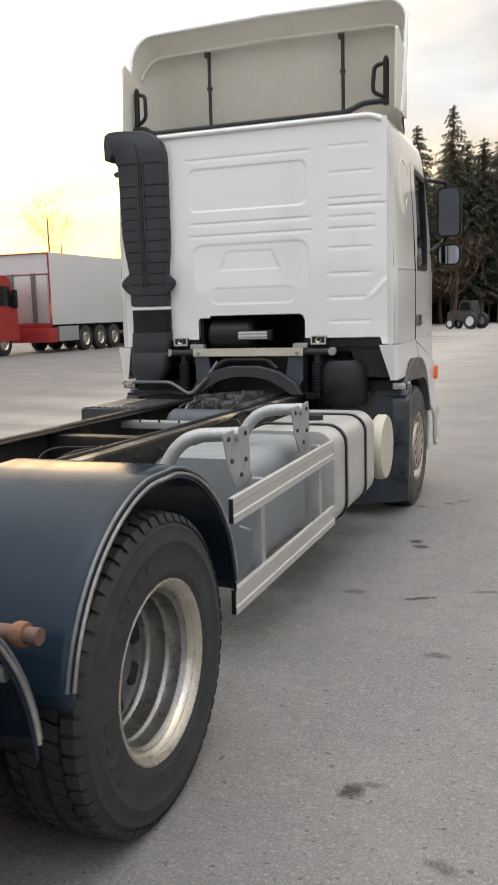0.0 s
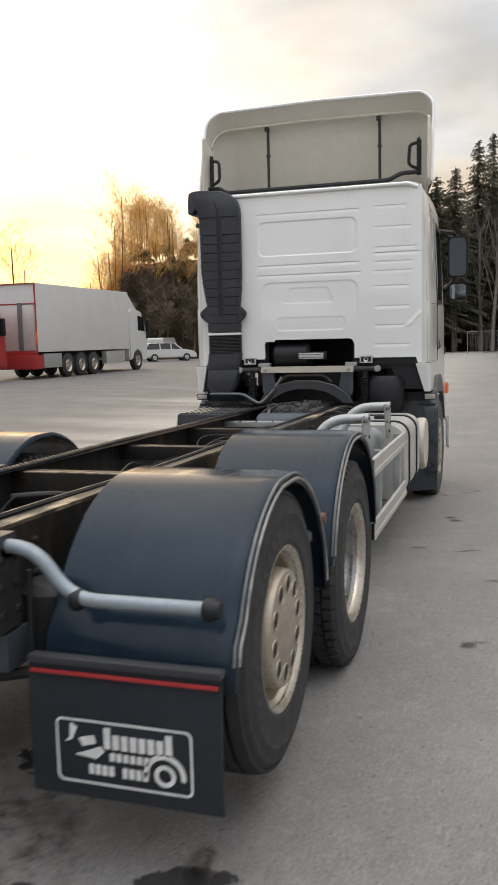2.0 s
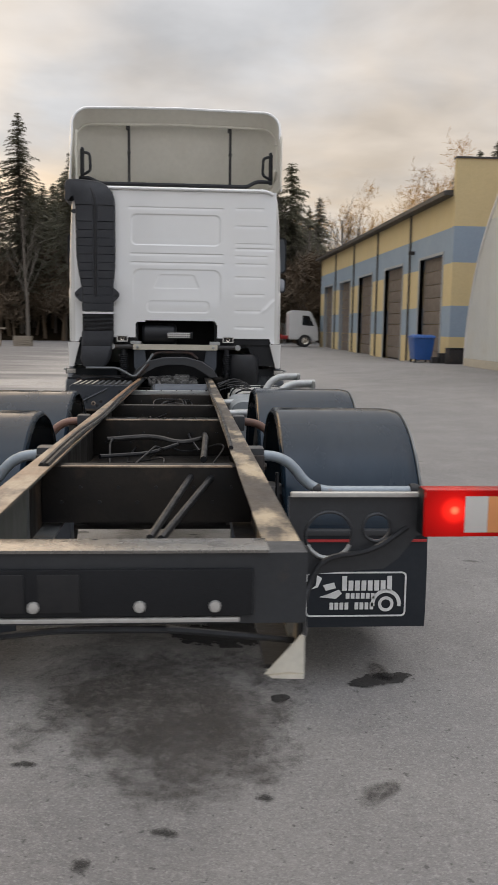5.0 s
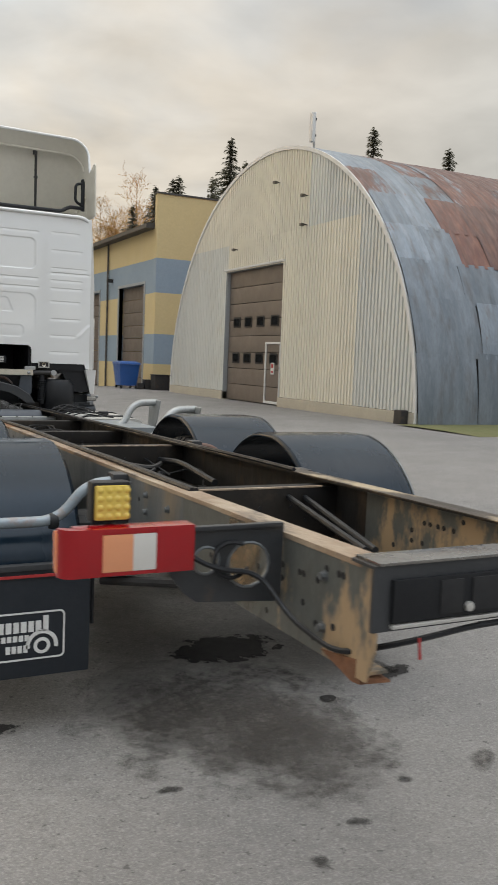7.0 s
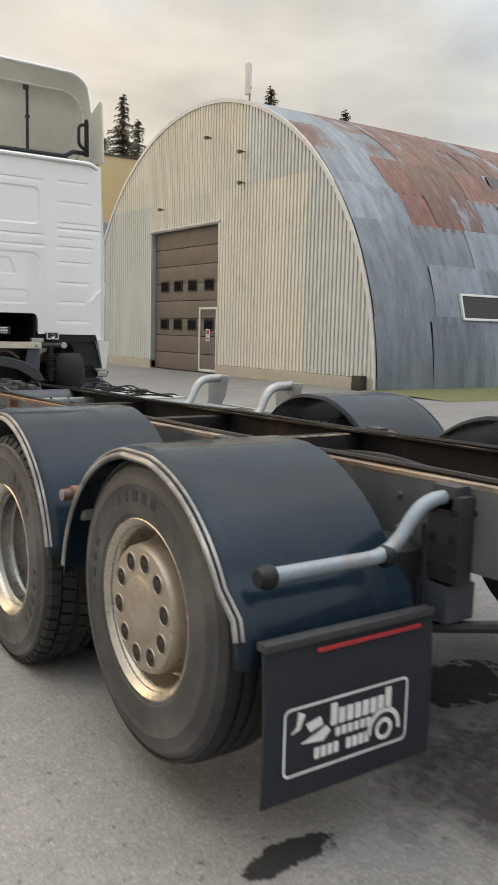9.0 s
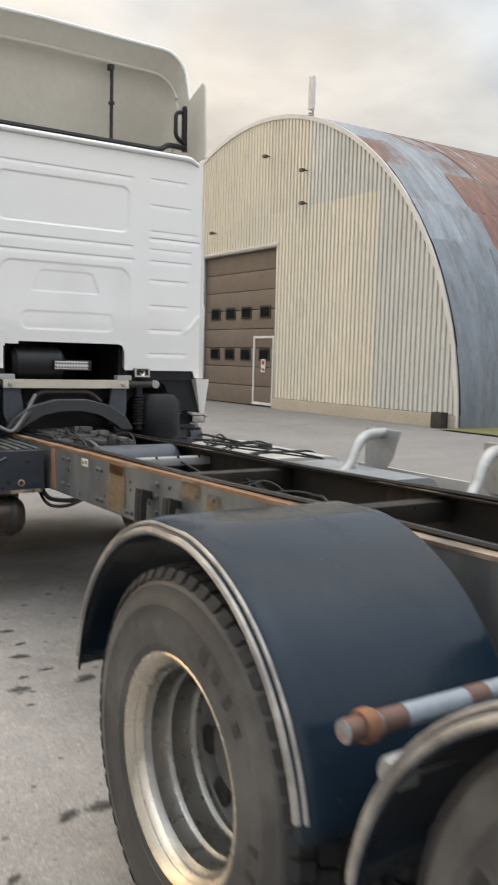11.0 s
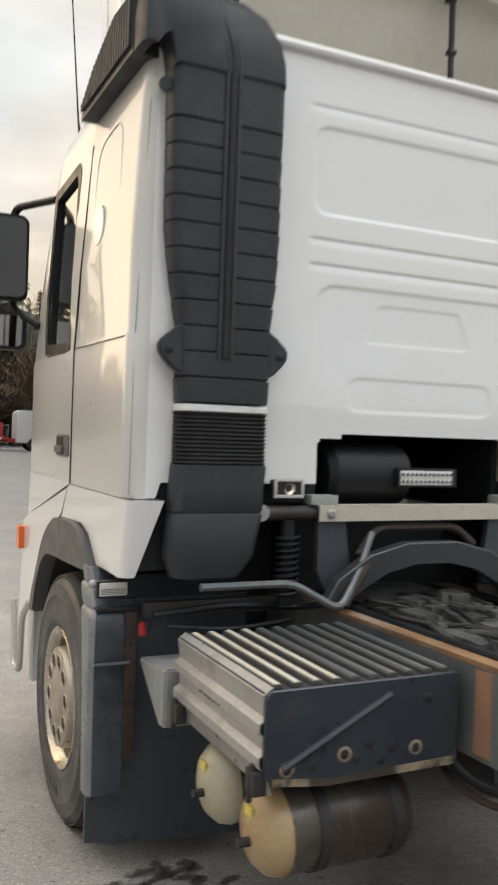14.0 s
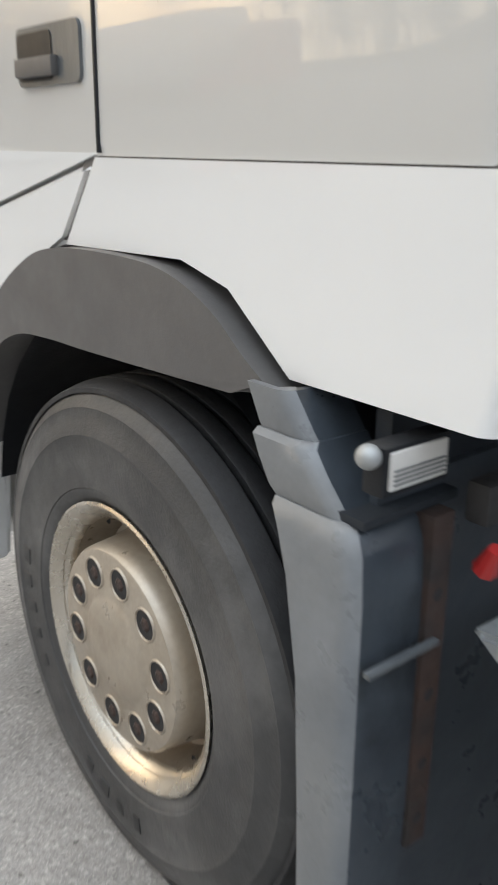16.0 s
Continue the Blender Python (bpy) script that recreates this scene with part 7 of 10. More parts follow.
    box(bm, -1.178, -1.135, 0.14, 0.18, 0.47, 1.02, 0.006)
    part("rusty_post", bm, M["dark_rust"], cm, "rusty upright behind the guard")
    for zz in (0.52, 0.62, 0.74, 0.90):
        bm = bmesh.new()
        lathe(bm, [(0.0, 0.010), (-0.001, 0.008), (-0.001, 0.0)], 10, axis="y")
        part("post_hole", bm, M["rubber"], cm, at=(-1.158, 0.1395, zz))
    bm = bmesh.new()
    box(bm, -1.30, -1.16, 0.128, 0.14, 0.828, 0.837, 0.003)
    part("hook", bm, M["frame"], cm, "flat steel hook")
    bm = bmesh.new()
    tube(bm, [(-1.13, 0.09, 0.95), (-1.14, 0.07, 0.99)], [0.018, 0.010], 8)
    part("red_tap", bm, M["redplastic"], cm, "red tap lever")
    bm = bmesh.new()
    box(bm, -1.12, -0.45, 0.10, 0.14, 1.0, 1.06, 0.01)
    part("step_beam", bm, M["dark"], cm)
    bm = bmesh.new()
    box(bm, 0.45, 1.0, 0.10, 0.14, 1.0, 1.06, 0.01)
    part("step_beam", bm, M["dark"], cm)
    bm = bmesh.new()
    tube(bm, bent([(-1.1, 0.06, 1.02), (-0.8, 0.03, 1.05), (-0.5, 0.05, 1.02), (-0.42, -0.1, 1.06)], 0.1), 0.014, 6)
    tube(bm, bent([(-1.05, 0.04, 0.98), (-0.8, 0.0, 0.96), (-0.55, 0.02, 0.98)], 0.1), 0.010, 6)
    part("cable_loom", bm, M["black"], cm)
    # grey wedge step between guard and battery box
    bm = bmesh.new()
    prism(bm, [(0.10, 0.86), (-0.20, 0.89), (-0.20, 0.69), (-0.15, 0.68)], "x", -1.14, -0.88)
    bmesh.ops.bevel(bm, geom=bm.edges[:], offset=0.008, segments=2, affect="EDGES")
    part("step_wedge", bm, M["galv"], cm, "grey steel step wedge")


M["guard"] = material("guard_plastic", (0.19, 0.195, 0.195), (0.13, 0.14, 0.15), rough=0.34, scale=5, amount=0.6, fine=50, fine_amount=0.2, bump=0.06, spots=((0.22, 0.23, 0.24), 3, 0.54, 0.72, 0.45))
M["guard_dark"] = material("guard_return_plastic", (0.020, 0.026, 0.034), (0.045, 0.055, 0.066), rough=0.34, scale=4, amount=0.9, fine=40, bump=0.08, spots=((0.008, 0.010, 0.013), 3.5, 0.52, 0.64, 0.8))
M["redplastic"] = material("red_plastic", (0.42, 0.020, 0.018), rough=0.4, bump=0)
build_cab_rear_mount()


# -- wheels --
def wheel_meshes():
    out = {}
    bm = bmesh.new()
    prof = [(-0.125, 0.292), (-0.132, 0.302), (-0.141, 0.316), (-0.147, 0.33), (-0.1472, 0.335), (-0.1495, 0.337), (-0.1515, 0.39), (-0.1505, 0.44), (-0.1525, 0.443), (-0.1515, 0.448), (-0.147, 0.468), (-0.140, 0.492), (-0.141, 0.496), (-0.132, 0.510), (-0.118, 0.524)]
    tread = []
    for a in (-0.118, -0.075, -0.07, -0.058, -0.053, -0.012, -0.007, 0.007, 0.012, 0.053, 0.058, 0.07, 0.075, 0.118):
        deep = any(lo < a < hi for lo, hi in ((-0.072, -0.056), (-0.009, 0.009), (0.056, 0.072)))
        tread.append((a, 0.520 if deep else 0.531))
    full = prof + tread + [(-a, r) for a, r in reversed(prof)]
    lathe(bm, full, 64)
    # sidewall lettering and ribs stay as faint rings
    front = bm.copy()
    out["tyre"] = finish(bm, "tyre", M["tyre"], True)
    out["front_tyre"] = finish(front, "tyre", M["tyre_dusty"], True)
    bm = bmesh.new()
    n = 56
    rows = (((0.082, 0.5455), (0.121, 0.5395), (0.139, 0.512), (0.084, 0.522)), ((0.014, 0.5465), (0.070, 0.546), (0.070, 0.522), (0.014, 0.522)))
    for k in range(n):
        for j, (row, side) in enumerate(((rows[0], 1), (rows[1], 1), (rows[1], -1), (rows[0], -1))):
            mid = (k + (0.5 if j % 2 else 0.0)) * 2 * math.pi / n
            wide = 0.36 if j in (0, 3) else 0.42
            ends = []
            for e in (-1, 1):
                ring = []
                for a, r in row:
                    t = mid + (e * wide + 0.22 * (a - 0.05) / 0.05 * side * (1 if j in (1, 2) else 0.5)) * 2 * math.pi / n
                    ring.append(bm.verts.new((side * a, r * math.cos(t), r * math.sin(t))))
                ends.append(ring)
            for i in range(4):
                bm.faces.new((ends[0][i], ends[0][(i + 1) % 4], ends[1][(i + 1) % 4], ends[1][i]))
            bm.faces.new(ends[0])
            bm.faces.new(ends[1])
    out["tread"] = finish(bm, "tread", M["tyre"], False)
    bm = bmesh.new()
    for a0, a1, r0, r1 in ((-0.126, -0.082, 0.534, 0.5445), (-0.070, -0.030, 0.546, 0.5465), (-0.019, 0.019, 0.547, 0.547), (0.030, 0.070, 0.5465, 0.546), (0.082, 0.126, 0.5445, 0.534)):
        lathe(bm, [(a0, 0.522), (a0, r0 - 0.002), (a0 + 0.003, r0), (a1 - 0.003, r1), (a1, r1 - 0.002), (a1, 0.522)], 72)
    out["ribs"] = finish(bm, "tread", M["tyre"], True)
    bm = bmesh.new()
    lathe(bm, [(-0.14, 0.262), (0.124, 0.264), (0.136, 0.274), (0.145, 0.288), (0.142, 0.294), (0.134, 0.290), (0.12, 0.28)], 64)
    lathe(bm, [(0.142, 0.286), (0.122, 0.264), (0.112, 0.255), (0.100, 0.252)], 64)
    out["rim"] = finish(bm, "rim", M["rim"], True)
    # bulging disc with a raised nut ring and domed cap
    bm = bmesh.new()
    lathe(bm, [(0.102, 0.255), (0.060, 0.248), (0.028, 0.236), (0.022, 0.226), (0.050, 0.216), (0.120, 0.209), (0.138, 0.2065), (0.1475, 0.2005), (0.1495, 0.193), (0.1500, 0.112), (0.1535, 0.104), (0.158, 0.094), (0.161, 0.06), (0.162, 0.0)], 64)
    out["disc"] = finish(bm, "wheel_cover", M["cover"], True)
    bm = bmesh.new()
    lathe(bm, [(0.0, 0.0), (0.0006, 0.0285)], 20)
    out["hole"] = finish(bm, "nut_opening", M["rubber"], True)
    bm = bmesh.new()
    lathe(bm, [(0.0004, 0.0285), (0.0032, 0.0300), (0.0034, 0.0315), (-0.001, 0.034)], 20)
    out["lip"] = finish(bm, "opening_lip", M["cover"], True)
    bm = bmesh.new()
    lathe(bm, [(0.0, 0.0150), (0.009, 0.0145), (0.012, 0.009), (0.012, 0.0)], 6)
    out["nut"] = finish(bm, "wheel_nut", M["dark_rust"], False)
    # deep dished disc of the twin wheel
    bm = bmesh.new()
    lathe(bm, [(0.104, 0.257), (0.086, 0.250), (0.080, 0.243), (0.034, 0.241), (0.026, 0.237), (0.020, 0.231), (-0.040, 0.229), (-0.048, 0.225), (-0.054, 0.217), (-0.066, 0.214)], 64)
    out["barrel"] = finish(bm, "rim_barrel", M["dishrim"], True)
    bm = bmesh.new()
    lathe(bm, [(-0.064, 0.216), (-0.076, 0.206), (-0.085, 0.17), (-0.082, 0.12), (-0.06, 0.112), (-0.045, 0.10), (-0.04, 0.08), (-0.04, 0.0)], 64)
    out["dish"] = finish(bm, "dished_disc", M["disc_dark"], True)
    bm = bmesh.new()
    lathe(bm, [(0.0, 0.0), (0.002, 0.036), (-0.006, 0.042)], 18)
    out["handhole"] = finish(bm, "hand_hole", M["rubber"], True)
    bm = bmesh.new()
    box(bm, -0.001, 0.0022, -0.016, 0.016, -0.022, 0.022, 0.001, 1)
    out["mark"] = finish(bm, "sidewall_mark", M["tyre_dark"], False)
    return out


M["tyre_dark"] = material("tyre_lettering", (0.016, 0.016, 0.017), rough=0.5, bump=0)
M["disc_dark"] = material("grimy_wheel_disc", (0.105, 0.108, 0.108), (0.07, 0.072, 0.072), rough=0.5, metal=0.3, scale=6, fine=60, fine_amount=0.2, bump=0.05, spots=((0.16, 0.13, 0.10), 6, 0.56, 0.75, 0.5))
M["dishrim"] = material("dished_rim_paint", (0.34, 0.335, 0.32), (0.20, 0.20, 0.19), rough=0.30, metal=0.85, scale=6, fine=60, fine_amount=0.15, bump=0.03, spots=((0.16, 0.13, 0.10), 6, 0.56, 0.75, 0.5))
WM = wheel_meshes()


def put(name, mesh, parent, m=None, label=""):
    ob = new(name, mesh)
    ob.parent = parent
    ob.matrix_basis = m or Matrix()
    return tagged(ob, label)


def wheel(s, y, kind):
    outer, hub = {AXLE_F: 1.128, AXLE_D: 1.120, AXLE_T: 1.108}[y], {AXLE_F: 0.512, AXLE_D: 0.536, AXLE_T: LIFTED_Z}[y]
    w = put("wheel", WM["rim"], TRUCK, Matrix.Translation((s * outer, y, hub)) @ Matrix.Rotation(0 if s > 0 else math.pi, 4, "Z"), "truck wheel with silver steel rim")
    k = {AXLE_F: 1.045, AXLE_D: 1.075, AXLE_T: 1.070}[y]
    w.matrix_basis = w.matrix_basis @ Matrix.Diagonal((1, k, k, 1))
    grow = {AXLE_F: 1.0, AXLE_D: 1.0, AXLE_T: 0.968}[y]
    un = Matrix.Diagonal((1, grow / k, grow / k, 1))
    dusty = y == AXLE_F or s < 0
    put("tyre", WM["front_tyre" if dusty else "tyre"], w, un, "dusty grey-black tyre" if dusty else "worn black tyre")
    rng = random.Random(int(abs(y) * 10) + (1 if s > 0 else 0))
    a0 = rng.uniform(0, 6.28)
    for j in range(9):
        a = a0 + 0.17 * j + (0.5 if j > 4 else 0)
        put("sidewall_mark", WM["mark"], w, un @ Matrix.Rotation(a, 4, "X") @ Matrix.Translation((0.1508, 0, 0.40)) @ Matrix.Diagonal((1, rng.uniform(0.6, 1.3), rng.uniform(0.7, 1.1), 1)))
    put("tread", WM["tread" if kind == "dish" else "ribs"], w, un, "block tread" if kind == "dish" else "ribbed tread")
    if kind == "dish":
        put("rim_barrel", WM["barrel"], w, label="stepped silver rim barrel")
        put("dished_disc", WM["dish"], w, label="deep dished wheel disc")
        for k in range(8):
            a = 2 * math.pi * k / 8 + 0.2
            put("hand_hole", WM["handhole"], w, Matrix.Translation((-0.074, 0.186 * math.cos(a), 0.186 * math.sin(a))))
        for k in range(10):
            a = 2 * math.pi * k / 10
            put("wheel_nut", WM["nut"], w, Matrix.Translation((-0.084, 0.143 * math.cos(a), 0.143 * math.sin(a))))
        put("tyre", WM["tyre"], w, un @ Matrix.Translation((-0.335, 0, 0)), "inner twin tyre")
        put("tread", WM["tread"], w, un @ Matrix.Translation((-0.335, 0, 0)))
    else:
        put("wheel_cover", WM["disc"], w, label="domed steel wheel disc")
        for k in range(10):
            a = 2 * math.pi * k / 10 + 0.15
            p = Matrix.Translation((0.1500, 0.155 * math.cos(a), 0.155 * math.sin(a)))
            put("nut_opening", WM["hole"], w, p)
            put("opening_lip", WM["lip"], w, p)
            put("wheel_nut", WM["nut"], w, p @ Matrix.Translation((-0.008, 0, 0)))
        for a in (2.2, 5.34):
            put("valve_hole", WM["hole"], w, Matrix.Translation((0.068, 0.250 * math.cos(a), 0.250 * math.sin(a))) @ Matrix.Diagonal((1, 0.35, 0.35, 1)))
    return w


for s in (-1, 1):
    wheel(s, AXLE_F, "disc")
    wheel(s, AXLE_D, "dish")
    wheel(s, AXLE_T, "disc")


# -- rear fenders, flaps and stays --
def build_fender(s, y, rear):
    R = 0.655
    hz = HUB_Z + (0.050 if s > 0 else 0.016)
    a0, a1 = (2 if s > 0 else 5), (172 if not rear else 176)
    prof = arc(y, hz, R, a0, a1, 40)
    prof = [(p[0], min(p[1], hz + R - 0.006)) for p in prof]
    if rear:
        prof = [p for p in prof if p[0] > y or p[1] > 0.86] + [(y - 0.652, 0.80), (y - 0.668, 0.74), (y - 0.676, 0.655)]
    bm = bmesh.new()
    xs = [0.60, 0.62, 0.95, 1.20, 1.245, 1.262, 1.268]
    drop = [0.02, 0.0, 0.0, 0.0, 0.006, 0.020, 0.045]
    rows = []
    for x, d in zip(xs, drop):
        rows.append([bm.verts.new((s * x, y + (p[0] - y) * (1 - d / R), hz + (p[1] - hz) * (1 - d / R))) for p in prof])
    for a, b in zip(rows, rows[1:]):
        for k in range(len(prof) - 1):
            bm.faces.new((a[k], a[k + 1], b[k + 1], b[k]))
    f = part("fender", bm, M["fender"], TRUCK, "dark blue-black plastic half-round fender")
    thicken(f, 0.006, 1.0 if s < 0 else -1.0)
    bm = bmesh.new()
    tube(bm, [(s * 1.2725, y + (p[0] - y) * 0.955, hz + (p[1] - hz) * 0.955) for p in prof[1:-1]], 0.010 if s < 0 else 0.006, 8)
    part("edge_strip", bm, M["scuffed"], f, "scuffed pale edge strip")
    bm = bmesh.new()
    tube(bm, [(s * 1.262, y + (p[0] - y) * 0.985, hz + (p[1] - hz) * 0.985) for p in prof[1:-1]], 0.006, 8)
    part("edge_bead", bm, M["scuffed" if s < 0 else "frame"], f)
    return f


def build_stay(s, y, mats, end=1.205):
    z = 0.918
    st = group("stay", TRUCK, "grey tubular fender stay")
    bm = bmesh.new()
    tube(bm, bent([(s * 0.43, y, 1.085), (s * 0.60, y, 1.075), (s * 0.725, y, z), (s * end, y, z)], 0.09, 8), 0.024, 12)
    part("tube", bm, M[mats], st, "bent tube")
    for x in (0.745, end - (0.01 if mats == "bluegrey" else 0.06)):
        bm = bmesh.new()
        lathe(bm, [(-0.018, 0.024), (-0.018, 0.032), (-0.008, 0.036), (0.008, 0.036), (0.018, 0.032), (0.018, 0.024)], 16)
        if mats == "bluegrey" and x > 1:
            lathe(bm, [(0.018, 0.032), (0.034, 0.026), (0.036, 0.0)], 16, flip=s)
        part("clamp", bm, M["black"] if mats == "bluegrey" else M["rust"], st, "clamp ring", at=(s * x, y, z))
    if mats == "stayblue":
        for a, b in ((0.86, 0.92), (1.10, 1.165), (1.212, 1.252)):
            bm = bmesh.new()
            tube(bm, [(s * a, y, z), (s * b, y, z)], 0.0250, 12)
            part("rust_band", bm, M["stayrust"], st, "rusty length of the tube")
    bm = bmesh.new()
    box(bm, s * 0.43, s * 0.50, y - 0.05, y + 0.05, 1.03, 1.12, 0.01)
    part("stay_foot", bm, M["beam"], st)
    return st


M["stayblue"] = material("blue_grey_rusty_tube", (0.25, 0.29, 0.32), (0.19, 0.22, 0.25), rough=0.45, scale=6, fine=50, bump=0.08, spots=((0.19, 0.085, 0.05), 2.2, 0.50, 0.56, 0.9))
M["scuffed"] = material("scuffed_edge", (0.50, 0.48, 0.44), (0.20, 0.19, 0.18), rough=0.38, metal=0.3, scale=8, amount=0.9, fine=40, bump=0.1)
M["stayrust"] = material("painted_rusty_tube", (0.17, 0.075, 0.045), (0.09, 0.055, 0.045), rough=0.6, scale=7, amount=0.8, fine=40, bump=0.1)
for s in (-1, 1):
    build_fender(s, -4.190, False)
    build_fender(s, -5.595, True)
    build_stay(s, -4.915, "stayrust" if s > 0 else "stayblue", 1.255)
    build_stay(s, -6.265, "bluegrey")
    bm = bmesh.new()
    tube(bm, [(s * 0.45, -5.0, 0.90), (s * 1.17, -5.0, 0.86)], 0.022, 10)
    lathe_at = [(s * 1.16, -5.0, 0.86), (s * 1.205, -5.0, 0.858), (s * 1.215, -5.0, 0.858)]
    tube(bm, lathe_at, [0.034, 0.034, 0.026], 14)
    part("front_stay", bm, M["galv"], TRUCK, "short grey stay of the rear fender")
    # rear apron and flap
    ap = group("mud_flap", TRUCK, "black rubber mud flap with white printed panel")
    bm = bmesh.new()
    secs = []
    for k in range(9):
        z = 0.735 - (0.435 if s > 0 else 0.462) * k / 8
        yy = -6.335 - 0.012 * math.sin(k / 8 * 2.6)
        secs.append([(s * 0.60, yy, z), (s * 1.25, yy, z), (s * 1.25, yy + 0.010, z), (s * 0.60, yy + 0.010, z)])
    loft(bm, secs)
    part("rubber_sheet", bm, M["flap"], ap, "black rubber sheet")
    bm = bmesh.new()
    box(bm, s * 0.60, s * 1.25, -6.345, -6.30, 0.728, 0.752, 0.005)
    part("clamp_rail", bm, M["beam"], ap, "flat clamp rail")
    bm = bmesh.new()
    box(bm, s * 0.61 if s > 0 else s * 1.07, s * 1.243 if s > 0 else s * 0.66, -6.349, -6.344, 0.700, 0.712, 0.001)
    part("red_line", bm, M["redline"], ap, "thin red line")
    # printed panel: frame, two rows of bars, rings
    x0, x1, z0, z1 = (0.695, 1.157, 0.352, 0.563) if s > 0 else (-1.187, -0.708, 0.350, 0.556)
    yb = -6.3515
    def flat(pts, label=""):
        bm = bmesh.new()
        prism(bm, pts, "y", yb, yb + 0.004)
        part("print", bm, M["print"], ap, label, smooth=False)
    outer, inner = rounded_rect(x0, x1, z0, z1, 0.022), rounded_rect(x0 + 0.008, x1 - 0.008, z0 + 0.008, z1 - 0.008, 0.016)
    bm = bmesh.new()
    n = len(outer)
    lo = [bm.verts.new((p[0], yb, p[1])) for p in outer]
    li = [bm.verts.new((p[0], yb, p[1])) for p in inner]
    for k in range(n):
        bm.faces.new((lo[k], lo[(k + 1) % n], li[(k + 1) % n], li[k]))
    part("print_frame", bm, M["print"], ap, "white printed frame", smooth=False)
    w = x1 - x0
    u = lambda f: x0 + w * f
    v = lambda f: z0 + (z1 - z0) * f
    for k in range(8):
        f = 0.36 + 0.064 * k
        tall = 0.90 if k in (0, 7) else 0.80
        flat([(u(f), v(0.58)), (u(f + 0.047), v(0.58)), (u(f + 0.047), v(tall)), (u(f), v(tall))])
    for k in range(6):
        f = 0.40 + 0.05 * k
        flat([(u(f), v(0.40)), (u(f + 0.036), v(0.40)), (u(f + 0.036), v(0.52)), (u(f), v(0.52))])
    for k in range(9):
        if k == 4:
            continue
        f = 0.24 + 0.05 * k
        flat([(u(f), v(0.16)), (u(f + 0.036), v(0.16)), (u(f + 0.036), v(0.31)), (u(f), v(0.31))])
    flat([(u(0.06), v(0.62)), (u(0.12), v(0.66)), (u(0.16), v(0.86)), (u(0.11), v(0.92)), (u(0.10), v(0.70))])
    flat([(u(0.17), v(0.70)), (u(0.28), v(0.76)), (u(0.30), v(0.64)), (u(0.20), v(0.58))])
    flat([(u(0.14), v(0.44)), (u(0.30), v(0.40)), (u(0.36), v(0.52)), (u(0.33), v(0.60)), (u(0.22), v(0.50))])
    for r0, r1, a0, a1 in ((0.10, 0.17, 0, 360), (0.25, 0.33, -10, 190)):
        bm = bmesh.new()
        h = z1 - z0
        lo = [bm.verts.new((p[0], yb, p[1])) for p in arc(u(0.80), v(0.28), r0 * h, a0, a1, 28)]
        li = [bm.verts.new((p[0], yb, p[1])) for p in arc(u(0.80), v(0.28), r1 * h, a0, a1, 28)]
        for k in range(28):
            bm.faces.new((lo[k], lo[k + 1], li[k + 1], li[k]))
        part("print_ring", bm, M["print"], ap, smooth=False)
    # hanging rod, bracket and air bellows inboard of the flap
    bm = bmesh.new()
    tube(bm, [(s * 0.565, -6.25, 1.0), (s * 0.57, -6.27, 0.62), (s * 0.575, -6.29, 0.46)], 0.009, 6)
    part("hanger", bm, M["black"], ap, "thin black hanger rod")
    bm = bmesh.new()
    box(bm, s * 0.432, s * 0.50, -6.34, -6.20, 0.80, 1.09, 0.01)
    part("stay_bracket", bm, M["dark"], TRUCK, "dark bolted stay bracket")
    for dy in (-0.045, 0.045):
        for z in (0.86, 0.95, 1.04):
            bm = bmesh.new()
            lathe(bm, [(0.0, 0.016), (0.010, 0.014), (0.012, 0.0)], 8, flip=s)
            part("bracket_bolt", bm, M["frame_dark"], TRUCK, at=(s * 0.50, -6.27 + dy, z))
    bm = bmesh.new()
    lathe(bm, [(-0.14, 0.0), (-0.14, 0.10), (-0.10, 0.118), (-0.02, 0.112), (0.02, 0.12), (0.10, 0.112), (0.13, 0.08), (0.13, 0.0)], 24, axis="z")
    part("air_bellows", bm, M["rubber"], TRUCK, "black rubber air bellows", at=(s * 0.53, -6.05, 0.78))
    bm = bmesh.new()
    box(bm, s * 0.36, s * 0.50, -6.30, -6.16, 0.66, 0.79, 0.015)
    part("valve_box", bm, M["drum"], TRUCK, "grey valve box under the rail")
    bm = bmesh.new()
    tube(bm, [(s * 0.50, -6.18, 0.62), (s * 0.2, -6.5, 0.66), (s * -0.05, -6.75, 0.70)], 0.022, 8)
    part("torque_rod", bm, M["dark"], TRUCK, "dark rod under the frame")
    bm = bmesh.new()
    prism(bm, [(-6.05, 0.88), (-5.2, 0.88), (-5.25, 0.70), (-5.6, 0.60), (-5.95, 0.70)], "x", s * 0.36, s * 0.42)
    part("axle_hanger", bm, M["dark"], TRUCK, "dark lifting-axle hanger", smooth=False)


